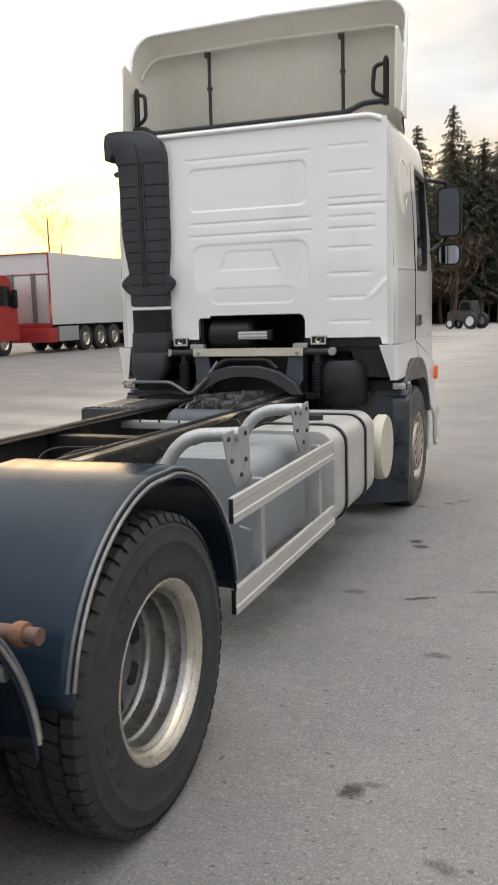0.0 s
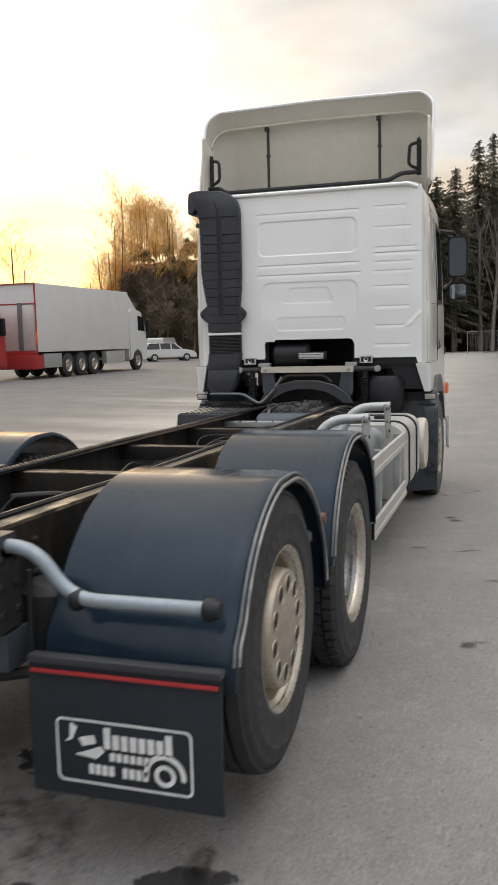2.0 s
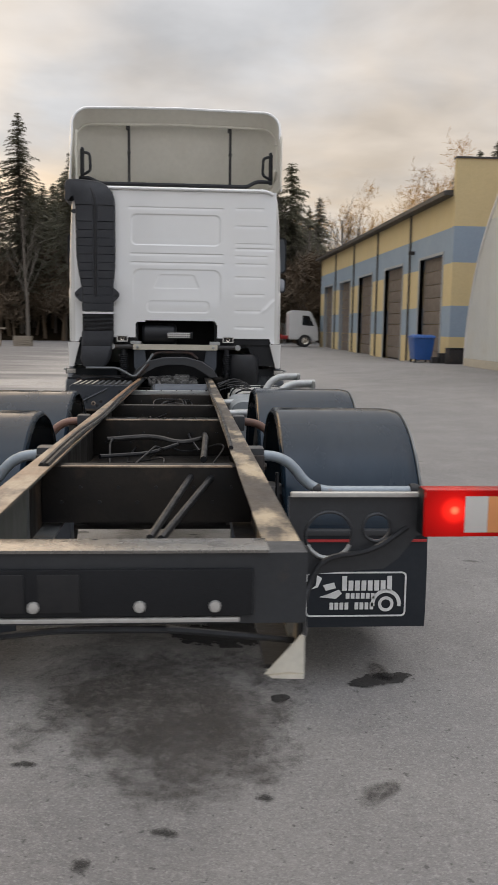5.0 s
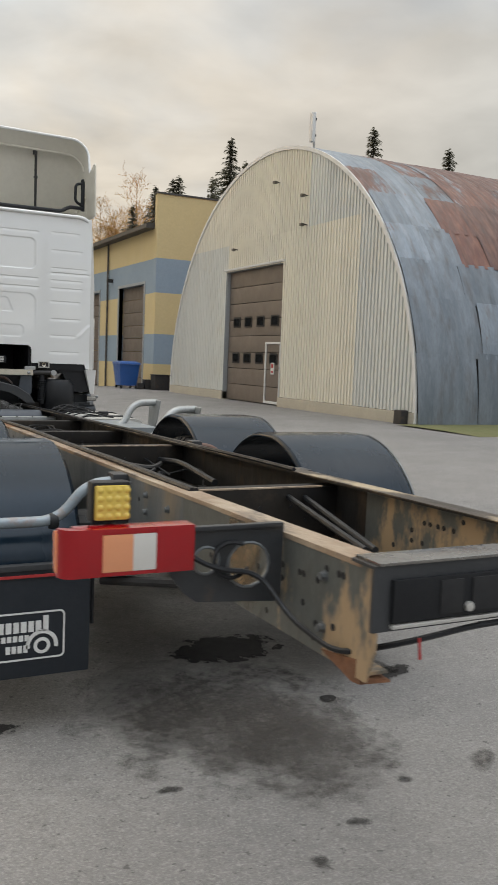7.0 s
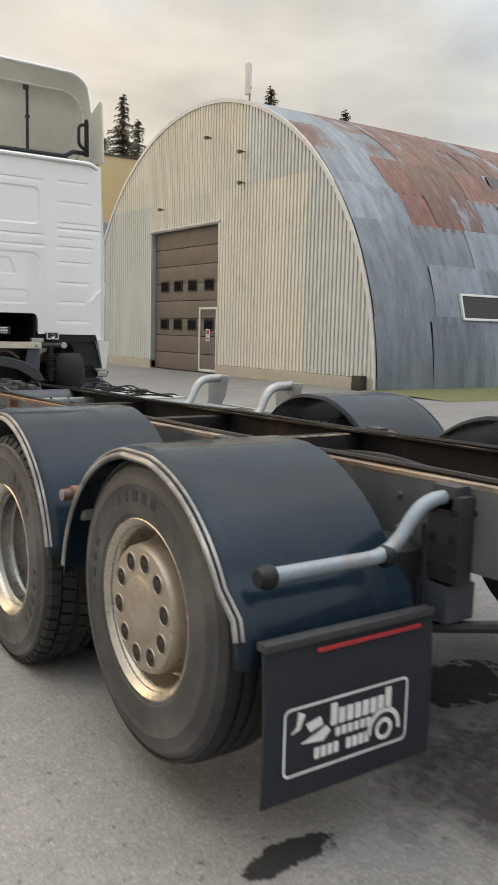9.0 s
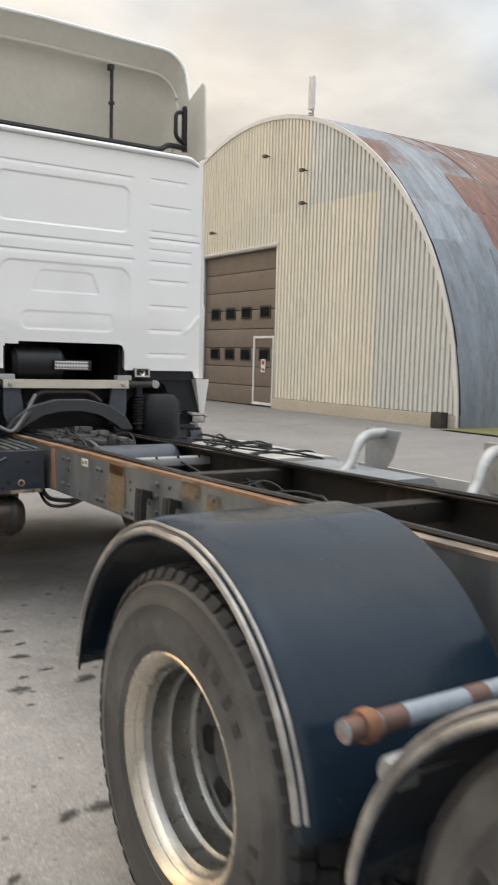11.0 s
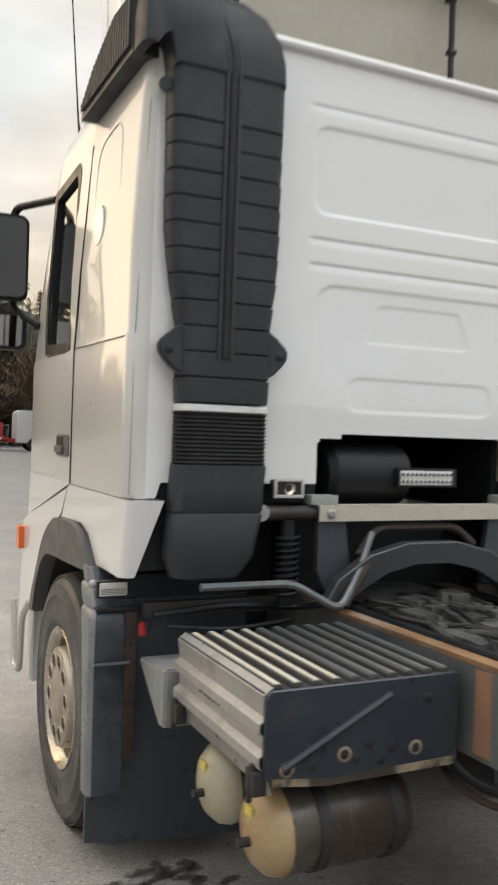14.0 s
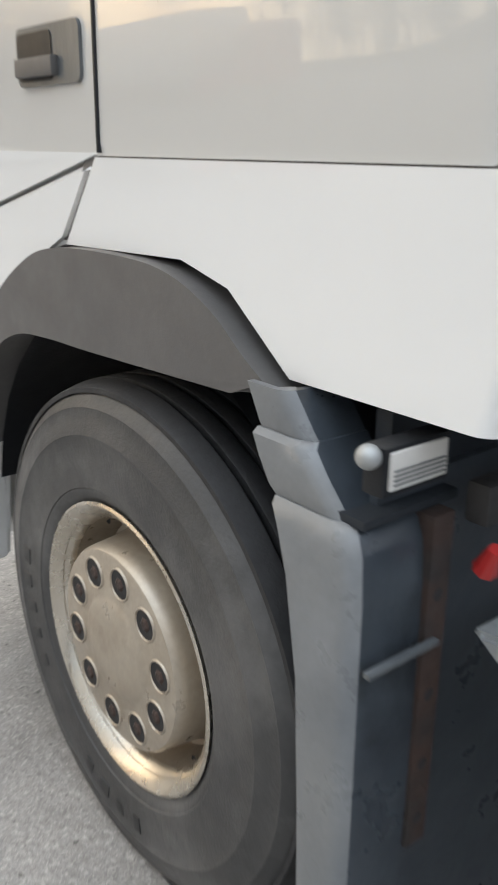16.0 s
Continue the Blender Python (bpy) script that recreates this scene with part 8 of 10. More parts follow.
# -- tail lamps --
def build_tail_lamp(s):
    lit = s > 0
    tl = group("tail_lamp", TRUCK, "lit red tail lamp cluster" if lit else "red tail lamp cluster, unlit")
    z0, z1, y0, y1 = 1.098, 1.228, -7.875, -7.80
    bm = bmesh.new()
    box(bm, s * 0.785, s * (1.12 if lit else 1.10), y0 + 0.012, y1, z0 - 0.004, z1 + 0.004, 0.008)
    part("housing", bm, M["black"], tl, "black lamp housing")
    cells = ((0.787, 0.893, "red_lit" if lit else "red"), (0.893, 0.955, "clear"), (0.955, 1.035, "peach" if lit else "pink"), (1.035, 1.10, "red_lit" if lit else "red"))
    for a, b, m in cells:
        bm = bmesh.new()
        box(bm, s * a, s * b, y0 - 0.004, y0 + (0.014 if m in ("clear", "pink", "peach") else 0.058), z0 + (0.012 if m in ("clear", "pink", "peach") else 0), z1 + (-0.012 if m in ("clear", "pink", "peach") else 0.006), 0.002)
        part("lens", bm, M[m], tl, {"clear": "clear reversing lens", "pink": "faded amber lens", "peach": "amber lens"}.get(m, "red lens"))
    for a, b in ((z0, z0 + 0.012), (z1 - 0.012, z1 + 0.006)):
        bm = bmesh.new()
        box(bm, s * 0.893, s * 1.035, y0 - 0.003, y0 + 0.058, a, b, 0.003)
        part("lens_border", bm, M["red_lit" if lit else "red"], tl)
    bm = bmesh.new()
    rr = 0.050 if lit else 0.042
    plan = [(s * 1.1, y0 + 0.02), (s * 1.1, y0 - 0.004)] + [(s * (1.1 + rr * math.sin(radians(t))), y0 - 0.004 + rr - rr * math.cos(radians(t))) for t in range(15, 91, 15)] + [(s * (1.1 + rr - 0.006), y0 + rr + 0.004)]
    prism(bm, plan, "z", z0, z1 + 0.006)
    part("end_lens", bm, M["red_lit" if lit else "red"], tl, "rounded end lens")
    if not lit:
        bm = bmesh.new()
        box(bm, s * 1.100, s * 1.144, y0 + 0.030, y0 + 0.070, z0 + 0.008, z1 - 0.004, 0.010)
        part("side_marker", bm, M["amber"], tl, "amber side lens")
    if lit:
        for x in (0.84, 1.07):
            bm = bmesh.new()
            bmesh.ops.create_uvsphere(bm, u_segments=12, v_segments=8, radius=0.012)
            part("bulb", bm, M["bulb"], tl, "glowing bulb", at=(s * x, y0 + 0.02, 1.175))
    if lit:
        tl.location, tl.scale = (0, 0, 0.102), (1, 1, 0.92)
    if not lit:
        tl.location, tl.scale = (0.045, 0.08, 0.088), (1, 1, 0.90)
        wl = group("work_light", TRUCK, "square amber LED work light")
        x0, x1, a, b = -1.005, -0.900, 1.203, 1.308
        bm = bmesh.new()
        box(bm, x0, x1, -7.74, -7.69, a, b, 0.010)
        part("body", bm, M["black"], wl, "black finned body")
        bm = bmesh.new()
        box(bm, x0 + 0.008, x1 - 0.008, -7.752, -7.738, a + 0.008, b - 0.008, 0.004)
        part("lens", bm, M["yellow_lens"], wl, "amber lens")
        for k in range(4):
            for j in range(4):
                bm = bmesh.new()
                lathe(bm, [(0.0, 0.009), (-0.0015, 0.007), (-0.002, 0.0)], 10, axis="y")
                part("led", bm, M["yellow_lens"], wl, at=(x0 + 0.020 + 0.0235 * k, -7.752, a + 0.018 + 0.0225 * j))
        bm = bmesh.new()
        tube(bm, [(-0.95, -7.715, 1.17), (-0.95, -7.715, 1.21)], 0.014, 8)
        part("foot", bm, M["dark"], wl)


for s in (-1, 1):
    build_tail_lamp(s)


# -- kerb side: tanks, guard rails, arms --
def build_right_side():
    ft = group("fuel_tank", TRUCK, "bright aluminium fuel tank with two dark straps")
    prof = rounded_rect(0.60, 1.225, 0.42, 1.02, 0.12, 6)
    bm = bmesh.new()
    prism(bm, prof, "y", -1.86, -0.78)
    part("tank", bm, M["alu"], ft, "satin aluminium tank", smooth=True)
    for y in (-1.58, -1.05):
        bm = bmesh.new()
        a, b = rounded_rect(0.590, 1.235, 0.41, 1.03, 0.125, 6), None
        prism(bm, a, "y", y - 0.022, y + 0.022)
        part("strap", bm, M["black"], ft, "dark tank strap")
        bm = bmesh.new()
        prism(bm, rounded_rect(0.588, 1.238, 0.408, 1.033, 0.127, 6), "y", y - 0.010, y + 0.010)
        part("strap_core", bm, M["frame"], ft)
    bm = bmesh.new()
    lathe(bm, [(0.0, 0.055), (0.03, 0.055), (0.036, 0.048), (0.036, 0.0)], 20, axis="z")
    part("cap", bm, M["black"], ft, "black filler cap", at=(0.95, -1.32, 1.02))
    # small round tank ahead of it
    bm = bmesh.new()
    lathe(bm, [(-0.30, 0.0), (-0.30, 0.205), (0.255, 0.205), (0.26, 0.235), (0.275, 0.246), (0.325, 0.246), (0.345, 0.232), (0.350, 0.0)], 32)
    part("round_tank", bm, M["cream"], TRUCK, "pale round tank end behind the front wheel", at=(0.905, -0.42, 0.70))
    # grey tank behind the rails
    bm = bmesh.new()
    prism(bm, rounded_rect(0.52, 1.08, 0.44, 1.02, 0.10, 6), "y", -2.86, -2.00)
    gt = part("grey_tank", bm, M["greytank"], TRUCK, "grey tank behind the side guard", smooth=True)
    bm = bmesh.new()
    tube(bm, bent([(1.062, -3.0, 0.72), (1.068, -2.7, 0.60), (1.068, -2.4, 0.60), (1.062, -2.1, 0.70)], 0.1), 0.006, 6)
    part("hanging_line", bm, M["alu"], gt)
    sg = group("side_guard", TRUCK, "aluminium side guard rails")
    for z0, z1 in ((0.880, 0.990), (0.490, 0.600)):
        bm = bmesh.new()
        prof = [(1.235, z0), (1.258, z0), (1.258, z0 + 0.03), (1.252, z0 + 0.036), (1.252, z1 - 0.036), (1.258, z1 - 0.03), (1.258, z1), (1.235, z1)]
        prism(bm, prof, "y", -3.555, -1.98)
        r = part("guard_rail", bm, M["alu"], sg, "extruded aluminium rail", smooth=False)
        bm = bmesh.new()
        box(bm, 1.238, 1.256, -3.562, -3.553, z0 + 0.004, z1 - 0.004, 0.002)
        part("end_cap", bm, M["black"], sg)
    for y in (-3.25, -2.30):
        bm = bmesh.new()
        prism(bm, [(y - 0.16, 1.235), (y + 0.15, 1.235), (y + 0.16, 1.21), (y + 0.16, 0.99), (y + 0.10, 0.965), (y - 0.02, 0.965), (y - 0.10, 1.07)], "x", 1.15, 1.158)
        bmesh.ops.bevel(bm, geom=bm.edges[:], offset=0.004, segments=1, affect="EDGES")
        part("hanger_plate", bm, M["galv"], sg, "galvanised hanger plate", smooth=False)
        for dy, z in ((-0.10, 1.20), (0.10, 1.20), (-0.07, 1.10), (0.04, 1.02), (0.10, 1.08)):
            bm = bmesh.new()
            lathe(bm, [(0.0, 0.012), (0.008, 0.010), (0.008, 0.0)], 8)
            part("plate_bolt", bm, M["dark"], sg, at=(1.158, y + dy, z))
        bm = bmesh.new()
        box(bm, 1.185, 1.235, y + 0.08, y + 0.13, 0.46, 0.995, 0.006)
        part("post", bm, M["galv"], sg, "galvanised upright")
        bm = bmesh.new()
        tube(bm, bent([(0.43, y - 0.12, 0.97), (0.80, y - 0.10, 0.98), (0.92, y - 0.06, 1.205), (1.17, y, 1.21)], 0.14, 8), 0.032, 12)
        part("arm", bm, M["galv"], sg, "bent tubular arm")
    # coiled lines over the tanks
    rng = random.Random(5)
    for k in range(5):
        bm = bmesh.new()
        y = rng.uniform(-2.1, -0.9)
        tube(bm, bent([(0.46, y, 1.05), (0.62, y + rng.uniform(-0.2, 0.2), 1.09 + rng.uniform(0, 0.05)), (0.80, y + rng.uniform(-0.3, 0.3), 1.055), (0.55, y + rng.uniform(0.2, 0.5), 1.06)], 0.08), rng.choice((0.006, 0.008)), 6)
        part("line", bm, M["black"], sg, "black line over the tank")


M["greytank"] = material("grey_tank_plastic", (0.24, 0.26, 0.27), (0.19, 0.21, 0.22), rough=0.5, scale=2, fine=40, fine_amount=0.15, bump=0.05)
build_right_side()


# -- other side: battery box, air tanks --
def build_left_side():
    bb = group("battery_box", TRUCK, "battery box with ribbed alloy lid")
    x0, x1, y0, y1, z0, z1 = -1.115, -0.47, -0.905, -0.245, 0.765, 1.005
    bm = bmesh.new()
    box(bm, x0 + 0.02, x1, y0 + 0.01, y1, z0, z1, 0.01)
    part("box_body", bm, M["beam"], bb, "dark box")
    bm = bmesh.new()
    prism(bm, [(x0 + 0.004, z0 + 0.015), (x0 + 0.004, z1 - 0.01), (x0 + 0.02, z1 + 0.012), (x1, z1 + 0.012), (x1, z0 - 0.01), (x0 + 0.20, z0 - 0.015)], "y", y0 - 0.006, y0 + 0.008)
    bmesh.ops.bevel(bm, geom=bm.edges[:], offset=0.004, segments=1, affect="EDGES")
    part("rear_plate", bm, M["box_navy"], bb, "navy painted rear plate")
    bm = bmesh.new()
    prism(bm, [(x0 + 0.03, z0 - 0.004), (x0 + 0.20, z0 - 0.024), (x1 - 0.01, z0 - 0.020), (x1 - 0.01, z0 + 0.004), (x0 + 0.20, z0 - 0.004), (x0 + 0.03, z0 + 0.018)], "y", y0 - 0.0085, y0 - 0.004)
    part("rusty_edge", bm, M["flange_dark"], bb, "grimy lower edge of the plate, tan in patches", smooth=False)
    bm = bmesh.new()
    tube(bm, [(x0 + 0.06, y0 - 0.008, z0 + 0.04), (x0 + 0.40, y0 - 0.008, z1 - 0.03)], 0.012, 6)
    part("diagonal_press", bm, M["box_navy"], bb)
    for x, z in ((-1.04, 0.80), (-0.96, 0.80), (-0.86, 0.82), (-0.78, 0.84), (-0.70, 0.82), (-0.62, 0.81), (-0.82, 0.80), (-0.74, 0.79), (-0.58, 0.95)):
        bm = bmesh.new()
        lathe(bm, [(0.0, 0.016), (-0.002, 0.012), (-0.003, 0.0)], 10, axis="y")
        part("plate_hole", bm, M["rubber"], bb, at=(x, y0 - 0.006, z))
    for x, z in ((-0.62, 0.81), (-0.86, 0.82), (-1.04, 0.80)):
        bm = bmesh.new()
        lathe(bm, [(0.002, 0.026), (-0.0012, 0.022), (-0.0015, 0.0)], 14, axis="y")
        part("rust_ring", bm, M["flange"], bb, at=(x, y0 - 0.0055, z))
    # lid ribs: dark webs, worn crests; the outer ones carry painted low-sun gold
    for k in range(10):
        x = x0 + 0.052 + 0.062 * k
        bm = bmesh.new()
        box(bm, x - 0.017, x + 0.017, y0 + 0.02, y1 - 0.01, z1 + 0.002, z1 + 0.020, 0.006)
        part("lid_rib", bm, M["rib_dark"], bb, "dark lid rib")
        bm = bmesh.new()
        box(bm, x - 0.009, x + 0.009, y0 + 0.024, y1 - 0.014, z1 + 0.0185, z1 + 0.0225, 0.0015)
        part("rib_crest", bm, M["cream" if k < 4 else "frame"], bb, "worn rib crest with the low sun painted in" if k < 4 else "")
    bm = bmesh.new()
    box(bm, x0 + 0.005, x1, y0 + 0.008, y1, z1 - 0.005, z1 + 0.006, 0.003)
    part("lid", bm, M["beam"], bb, "ribbed lid")
    # outer face with pressed ridges
    bm = bmesh.new()
    prof = [(x0 + 0.03, z0 - 0.03)]
    for zc in (0.825, 0.915):
        prof += [(x0 + 0.012, zc - 0.028), (x0 - 0.008, zc - 0.014), (x0 - 0.008, zc + 0.014), (x0 + 0.012, zc + 0.028)]
    prof += [(x0 + 0.002, z1), (x0 + 0.03, z1 + 0.02)]
    strip(bm, prof, "y", y0 + 0.002, y1 + 0.005)
    f = part("side_cover", bm, M["lid"], bb, "pressed alloy side cover", smooth=False)
    thicken(f, 0.004)
    for k in range(5):
        bm = bmesh.new()
        y = -0.62 + 0.035 * k
        box(bm, x0 - 0.004, x0 + 0.001, y, y + 0.022, 0.892, 0.916, 0.002)
        part("mark", bm, M["black"], bb)
    for y in (y0 + 0.03, y1 - 0.03):
        bm = bmesh.new()
        box(bm, x0 - 0.02, x0 + 0.02, y - 0.03, y + 0.03, z0 - 0.03, z0 + 0.035, 0.008)
        tube(bm, [(x0 - 0.02, y, z0 - 0.05), (x0 - 0.01, y, z0 + 0.05)], 0.010, 8)
        part("latch", bm, M["dark"], bb, "dark latch")
    for y in (-0.43, -0.775):
        at = group("air_tank", TRUCK, "olive-cream compressed air tank, flaking paint")
        bm = bmesh.new()
        lathe(bm, [(-0.322, 0.0), (-0.317, 0.05), (-0.298, 0.093), (-0.268, 0.122), (-0.235, 0.1295), (-0.232, 0.1295)], 28)
        part("end_cap", bm, M["tankcap" if y > -0.6 else "tankcap_rust"], at, "olive-cream tank end" if y > -0.6 else "ochre tank end stained with rust", at=(-0.77, y, 0.580))
        bm = bmesh.new()
        lathe(bm, [(-0.235, 0.1295), (-0.226, 0.1275), (-0.05, 0.1275), (-0.047, 0.1300), (-0.035, 0.1300), (-0.032, 0.1275), (0.13, 0.1275), (0.165, 0.118), (0.195, 0.085), (0.205, 0.0)], 28)
        part("tank", bm, M["tankgreen"], at, "dark tank body, flaking and rusty", at=(-0.77, y, 0.580))
        for x in (-0.66, -0.90):
            bm = bmesh.new()
            lathe(bm, [(-0.018, 0.128), (-0.018, 0.1325), (0.018, 0.1325), (0.018, 0.128)], 28)
            part("band", bm, M["dark"], at, at=(x, y, 0.580))
        bm = bmesh.new()
        tube(bm, [(-1.085, y - 0.02, 0.565), (-1.125, y - 0.02, 0.565)], 0.014, 8)
        part("plug", bm, M["dark"], at, "drain plug")
        bm = bmesh.new()
        box(bm, -1.087, -1.079, y - 0.022, y + 0.022, 0.618, 0.655, 0.001)
        part("sticker", bm, M["sticker"], at, "small yellow sticker", smooth=False)
        bm = bmesh.new()
        box(bm, -0.95, -0.60, y - 0.02, y + 0.02, 0.70, 0.77)
        part("tank_bracket", bm, M["dark"], at)
    # hoses between the tanks and the frame
    for k in range(2):
        bm = bmesh.new()
        z = 0.66 + 0.045 * k
        tube(bm, bent([(-0.45, -0.70 - 0.05 * k, z + 0.1), (-0.47, -0.95, z), (-0.43, -1.2 - 0.06 * k, z + 0.03), (-0.40, -1.5, 0.80)], 0.12), 0.011 + 0.003 * (k % 2), 8)
        part("hose", bm, M["black" if k % 3 else "dark_rust"], TRUCK, "grimy hose by the air tanks")
    # tank hung in two loops under the rail
    ht = group("loop_tank", TRUCK, "small tank hung in two black loops under the frame")
    bm = bmesh.new()
    lathe(bm, [(-0.55, 0.0), (-0.54, 0.06), (-0.50, 0.115), (-0.45, 0.125), (0.45, 0.125), (0.50, 0.115), (0.54, 0.06), (0.55, 0.0)], 24, axis="y")
    part("tank", bm, M["loop_tank"], ht, "gold-cream tank with dark flaked paint", at=(-0.335, -2.93, 0.575))
    hoop = [(-0.437, 0.965), (-0.478, 0.972), (-0.499, 0.945), (-0.502, 0.62), (-0.488, 0.51), (-0.445, 0.435), (-0.36, 0.405), (-0.20, 0.405)]
    back = [(-0.20, 0.432), (-0.35, 0.436), (-0.42, 0.462), (-0.458, 0.525), (-0.470, 0.62), (-0.468, 0.91), (-0.437, 0.925)]
    for y in (-2.375, -2.675):
        bm = bmesh.new()
        prism(bm, eased(hoop, 3) + eased(back, 3), "y", y - 0.036, y + 0.036)
        part("loop", bm, M["rubber"], ht, "flat black rubber-clad loop", smooth=False)
        bm = bmesh.new()
        prism(bm, [(u - 0.004, v) for u, v in eased(hoop, 3)[2:-2]] + [(u + 0.006, v) for u, v in eased(hoop, 3)[2:-2]][::-1], "y", y - 0.014, y + 0.014)
        part("loop_rib", bm, M["black"], ht, smooth=False)
    bm = bmesh.new()
    tube(bm, bent([(-0.44, -2.45, 0.72), (-0.46, -2.62, 0.75), (-0.44, -3.0, 0.72)], 0.05), 0.012, 6)
    part("line", bm, M["black"], ht)


M["rib_dark"] = material("grimy_lid_rib", (0.06, 0.06, 0.06), (0.10, 0.095, 0.088), rough=0.5, metal=0.3, scale=5, fine=50, bump=0.1)
M["lid"] = material("alloy_lid", (0.46, 0.45, 0.43), (0.30, 0.295, 0.285), rough=0.36, metal=0.5, scale=4, fine=50, fine_amount=0.3, bump=0.1, spots=((0.12, 0.115, 0.11), 5, 0.55, 0.75, 0.6))
M["sticker"] = material("yellow_sticker", (0.65, 0.55, 0.12), rough=0.6, bump=0)
build_left_side()


# ---- other vehicles and things in the yard ----
M["lorry_white"] = material("lorry_box_white", (0.55, 0.55, 0.54), (0.48, 0.48, 0.465), rough=0.45, scale=0.7, fine=8, fine_amount=0.08, bump=0.01)
M["red_paint"] = material("red_paint", (0.35, 0.025, 0.02), (0.25, 0.02, 0.02), rough=0.45, scale=2, fine=20, fine_amount=0.2, bump=0.03)
M["far_black"] = material("grimy_black", (0.02, 0.02, 0.02), rough=0.7, scale=3)
M["wood"] = material("grey_wood", (0.30, 0.25, 0.19), (0.20, 0.17, 0.13), rough=0.8, scale=5, fine=40, bump=0.2)
M["fence_steel"] = material("fence_steel", (0.30, 0.31, 0.31), rough=0.5, metal=0.5)


def simple_wheel(parent, x, y, z, r=0.50, w=0.28, side=1):
    bm = bmesh.new()
    lathe(bm, [(-w / 2, r * 0.55), (-w / 2, r * 0.92), (-w * 0.4, r), (w * 0.4, r), (w / 2, r * 0.92), (w / 2, r * 0.55)], 32)
    t = part("wheel", bm, M["tyre"], parent, "black tyre", at=(x, y, z))
    bm = bmesh.new()
    lathe(bm, [(w * 0.5, r * 0.58), (w * 0.40, r * 0.52), (w * 0.30, r * 0.45), (w * 0.42, r * 0.30), (w * 0.46, r * 0.16), (w * 0.46, 0)], 28, flip=side)
    part("rim", bm, M["rim"], t, "silver rim")
    return t


def build_box_lorry():
    z = yard_height(-16.7, 27) - 0.0
    lo = thing("box_lorry", "white four-axle box lorry with red tail frame", "lorry", (-16.75, 22.1, z))
    L, W, H, floor = 8.7, 2.55, 3.95, 1.12
    bm = bmesh.new()
    box(bm, -W, 0, 0.06, L, floor, H, 0.03)
    part("box", bm, M["lorry_white"], lo, "white box body")
    bm = bmesh.new()
    for a in ((-W, -W + 0.05, floor - 0.1, H), (-0.05, 0.0, floor - 0.1, H), (-W + 0.05, -0.05, H - 0.04, H), (-W + 0.05, -0.05, H - 0.86, H - 0.82), (-W + 0.05, -0.05, floor - 0.1, floor + 0.06)):
        box(bm, a[0], a[1], 0.0, 0.055, a[2], a[3], 0.008)
    part("tail_frame", bm, M["red_paint"], lo, "red tail frame")
    bm = bmesh.new()
    box(bm, -W + 0.12, -0.12, 0.02, 0.05, floor + 0.08, H - 0.88, 0.01)
    part("tail_lift", bm, M["alu"], lo, "raised alloy tail lift")
    for x in (-W + 0.75, -0.75):
        bm = bmesh.new()
        box(bm, x - 0.10, x + 0.10, -0.03, 0.02, floor + 0.1, H - 0.8, 0.01)
        part("lift_guide", bm, M["frame"], lo)
    bm = bmesh.new()
    box(bm, -W + 0.1, -0.05, -0.12, 0.5, 0.42, floor - 0.11, 0.05)
    part("lift_gear", bm, M["red_paint"], lo, "red tail-lift gear")
    bm = bmesh.new()
    box(bm, -0.05, 0.01, -0.02, 0.03, floor + 0.35, floor + 0.85, 0.01)
    part("rear_lamp", bm, M["side_amber"], lo)
    bm = bmesh.new()
    box(bm, -1.7, -0.85, 0.1, 10.6, 0.72, 1.10, 0.02)
    part("chassis", bm, M["far_black"], lo)
    for a, b, m in ((0.55, 2.0, "galv"), (6.2, 8.2, "alu")):
        bm = bmesh.new()
        box(bm, -0.30, -0.03, a, b, 0.45, 1.05, 0.03)
        part("side_locker", bm, M[m], lo, "grey side locker")
    for y in (2.55, 3.75, 4.95, 9.75):
        simple_wheel(lo, -0.16, y, 0.52, 0.52)
        simple_wheel(lo, -W + 0.16, y, 0.52, 0.52, side=-1)
    # cab
    bm = bmesh.new()
    prof = [(8.85, 0.55), (8.85, 2.95), (9.1, 3.15), (10.3, 3.05), (10.85, 2.1), (10.98, 1.3), (10.95, 0.45), (10.30, 0.45), (10.25, 0.95), (9.75, 1.16), (9.25, 0.95), (9.2, 0.55)]
    prism(bm, prof, "x", -W + 0.03, -0.03)
    bmesh.ops.bevel(bm, geom=bm.edges[:], offset=0.06, segments=2, affect="EDGES")
    cab = part("cab", bm, M["lorry_white"], lo, "white sleeper cab")
    bm = bmesh.new()
    prism(bm, [(8.86, 3.15), (8.90, 3.85), (9.2, 3.88), (10.2, 3.1)], "x", -W + 0.25, -0.25)
    part("deflector", bm, M["lorry_white"], lo, "white roof deflector", smooth=False)
    for x in (-0.026, -W + 0.026):
        bm = bmesh.new()
        prism(bm, [(9.85, 2.05), (10.68, 2.0), (10.45, 2.75), (9.85, 2.8)], "x", x - 0.01, x + 0.01)
        part("side_window", bm, M["glass"], cab, smooth=False)
    bm = bmesh.new()
    box(bm, 0.02, 0.22, 10.7, 10.85, 1.95, 2.6, 0.04)
    part("mirror", bm, M["black"], lo, "black mirror")


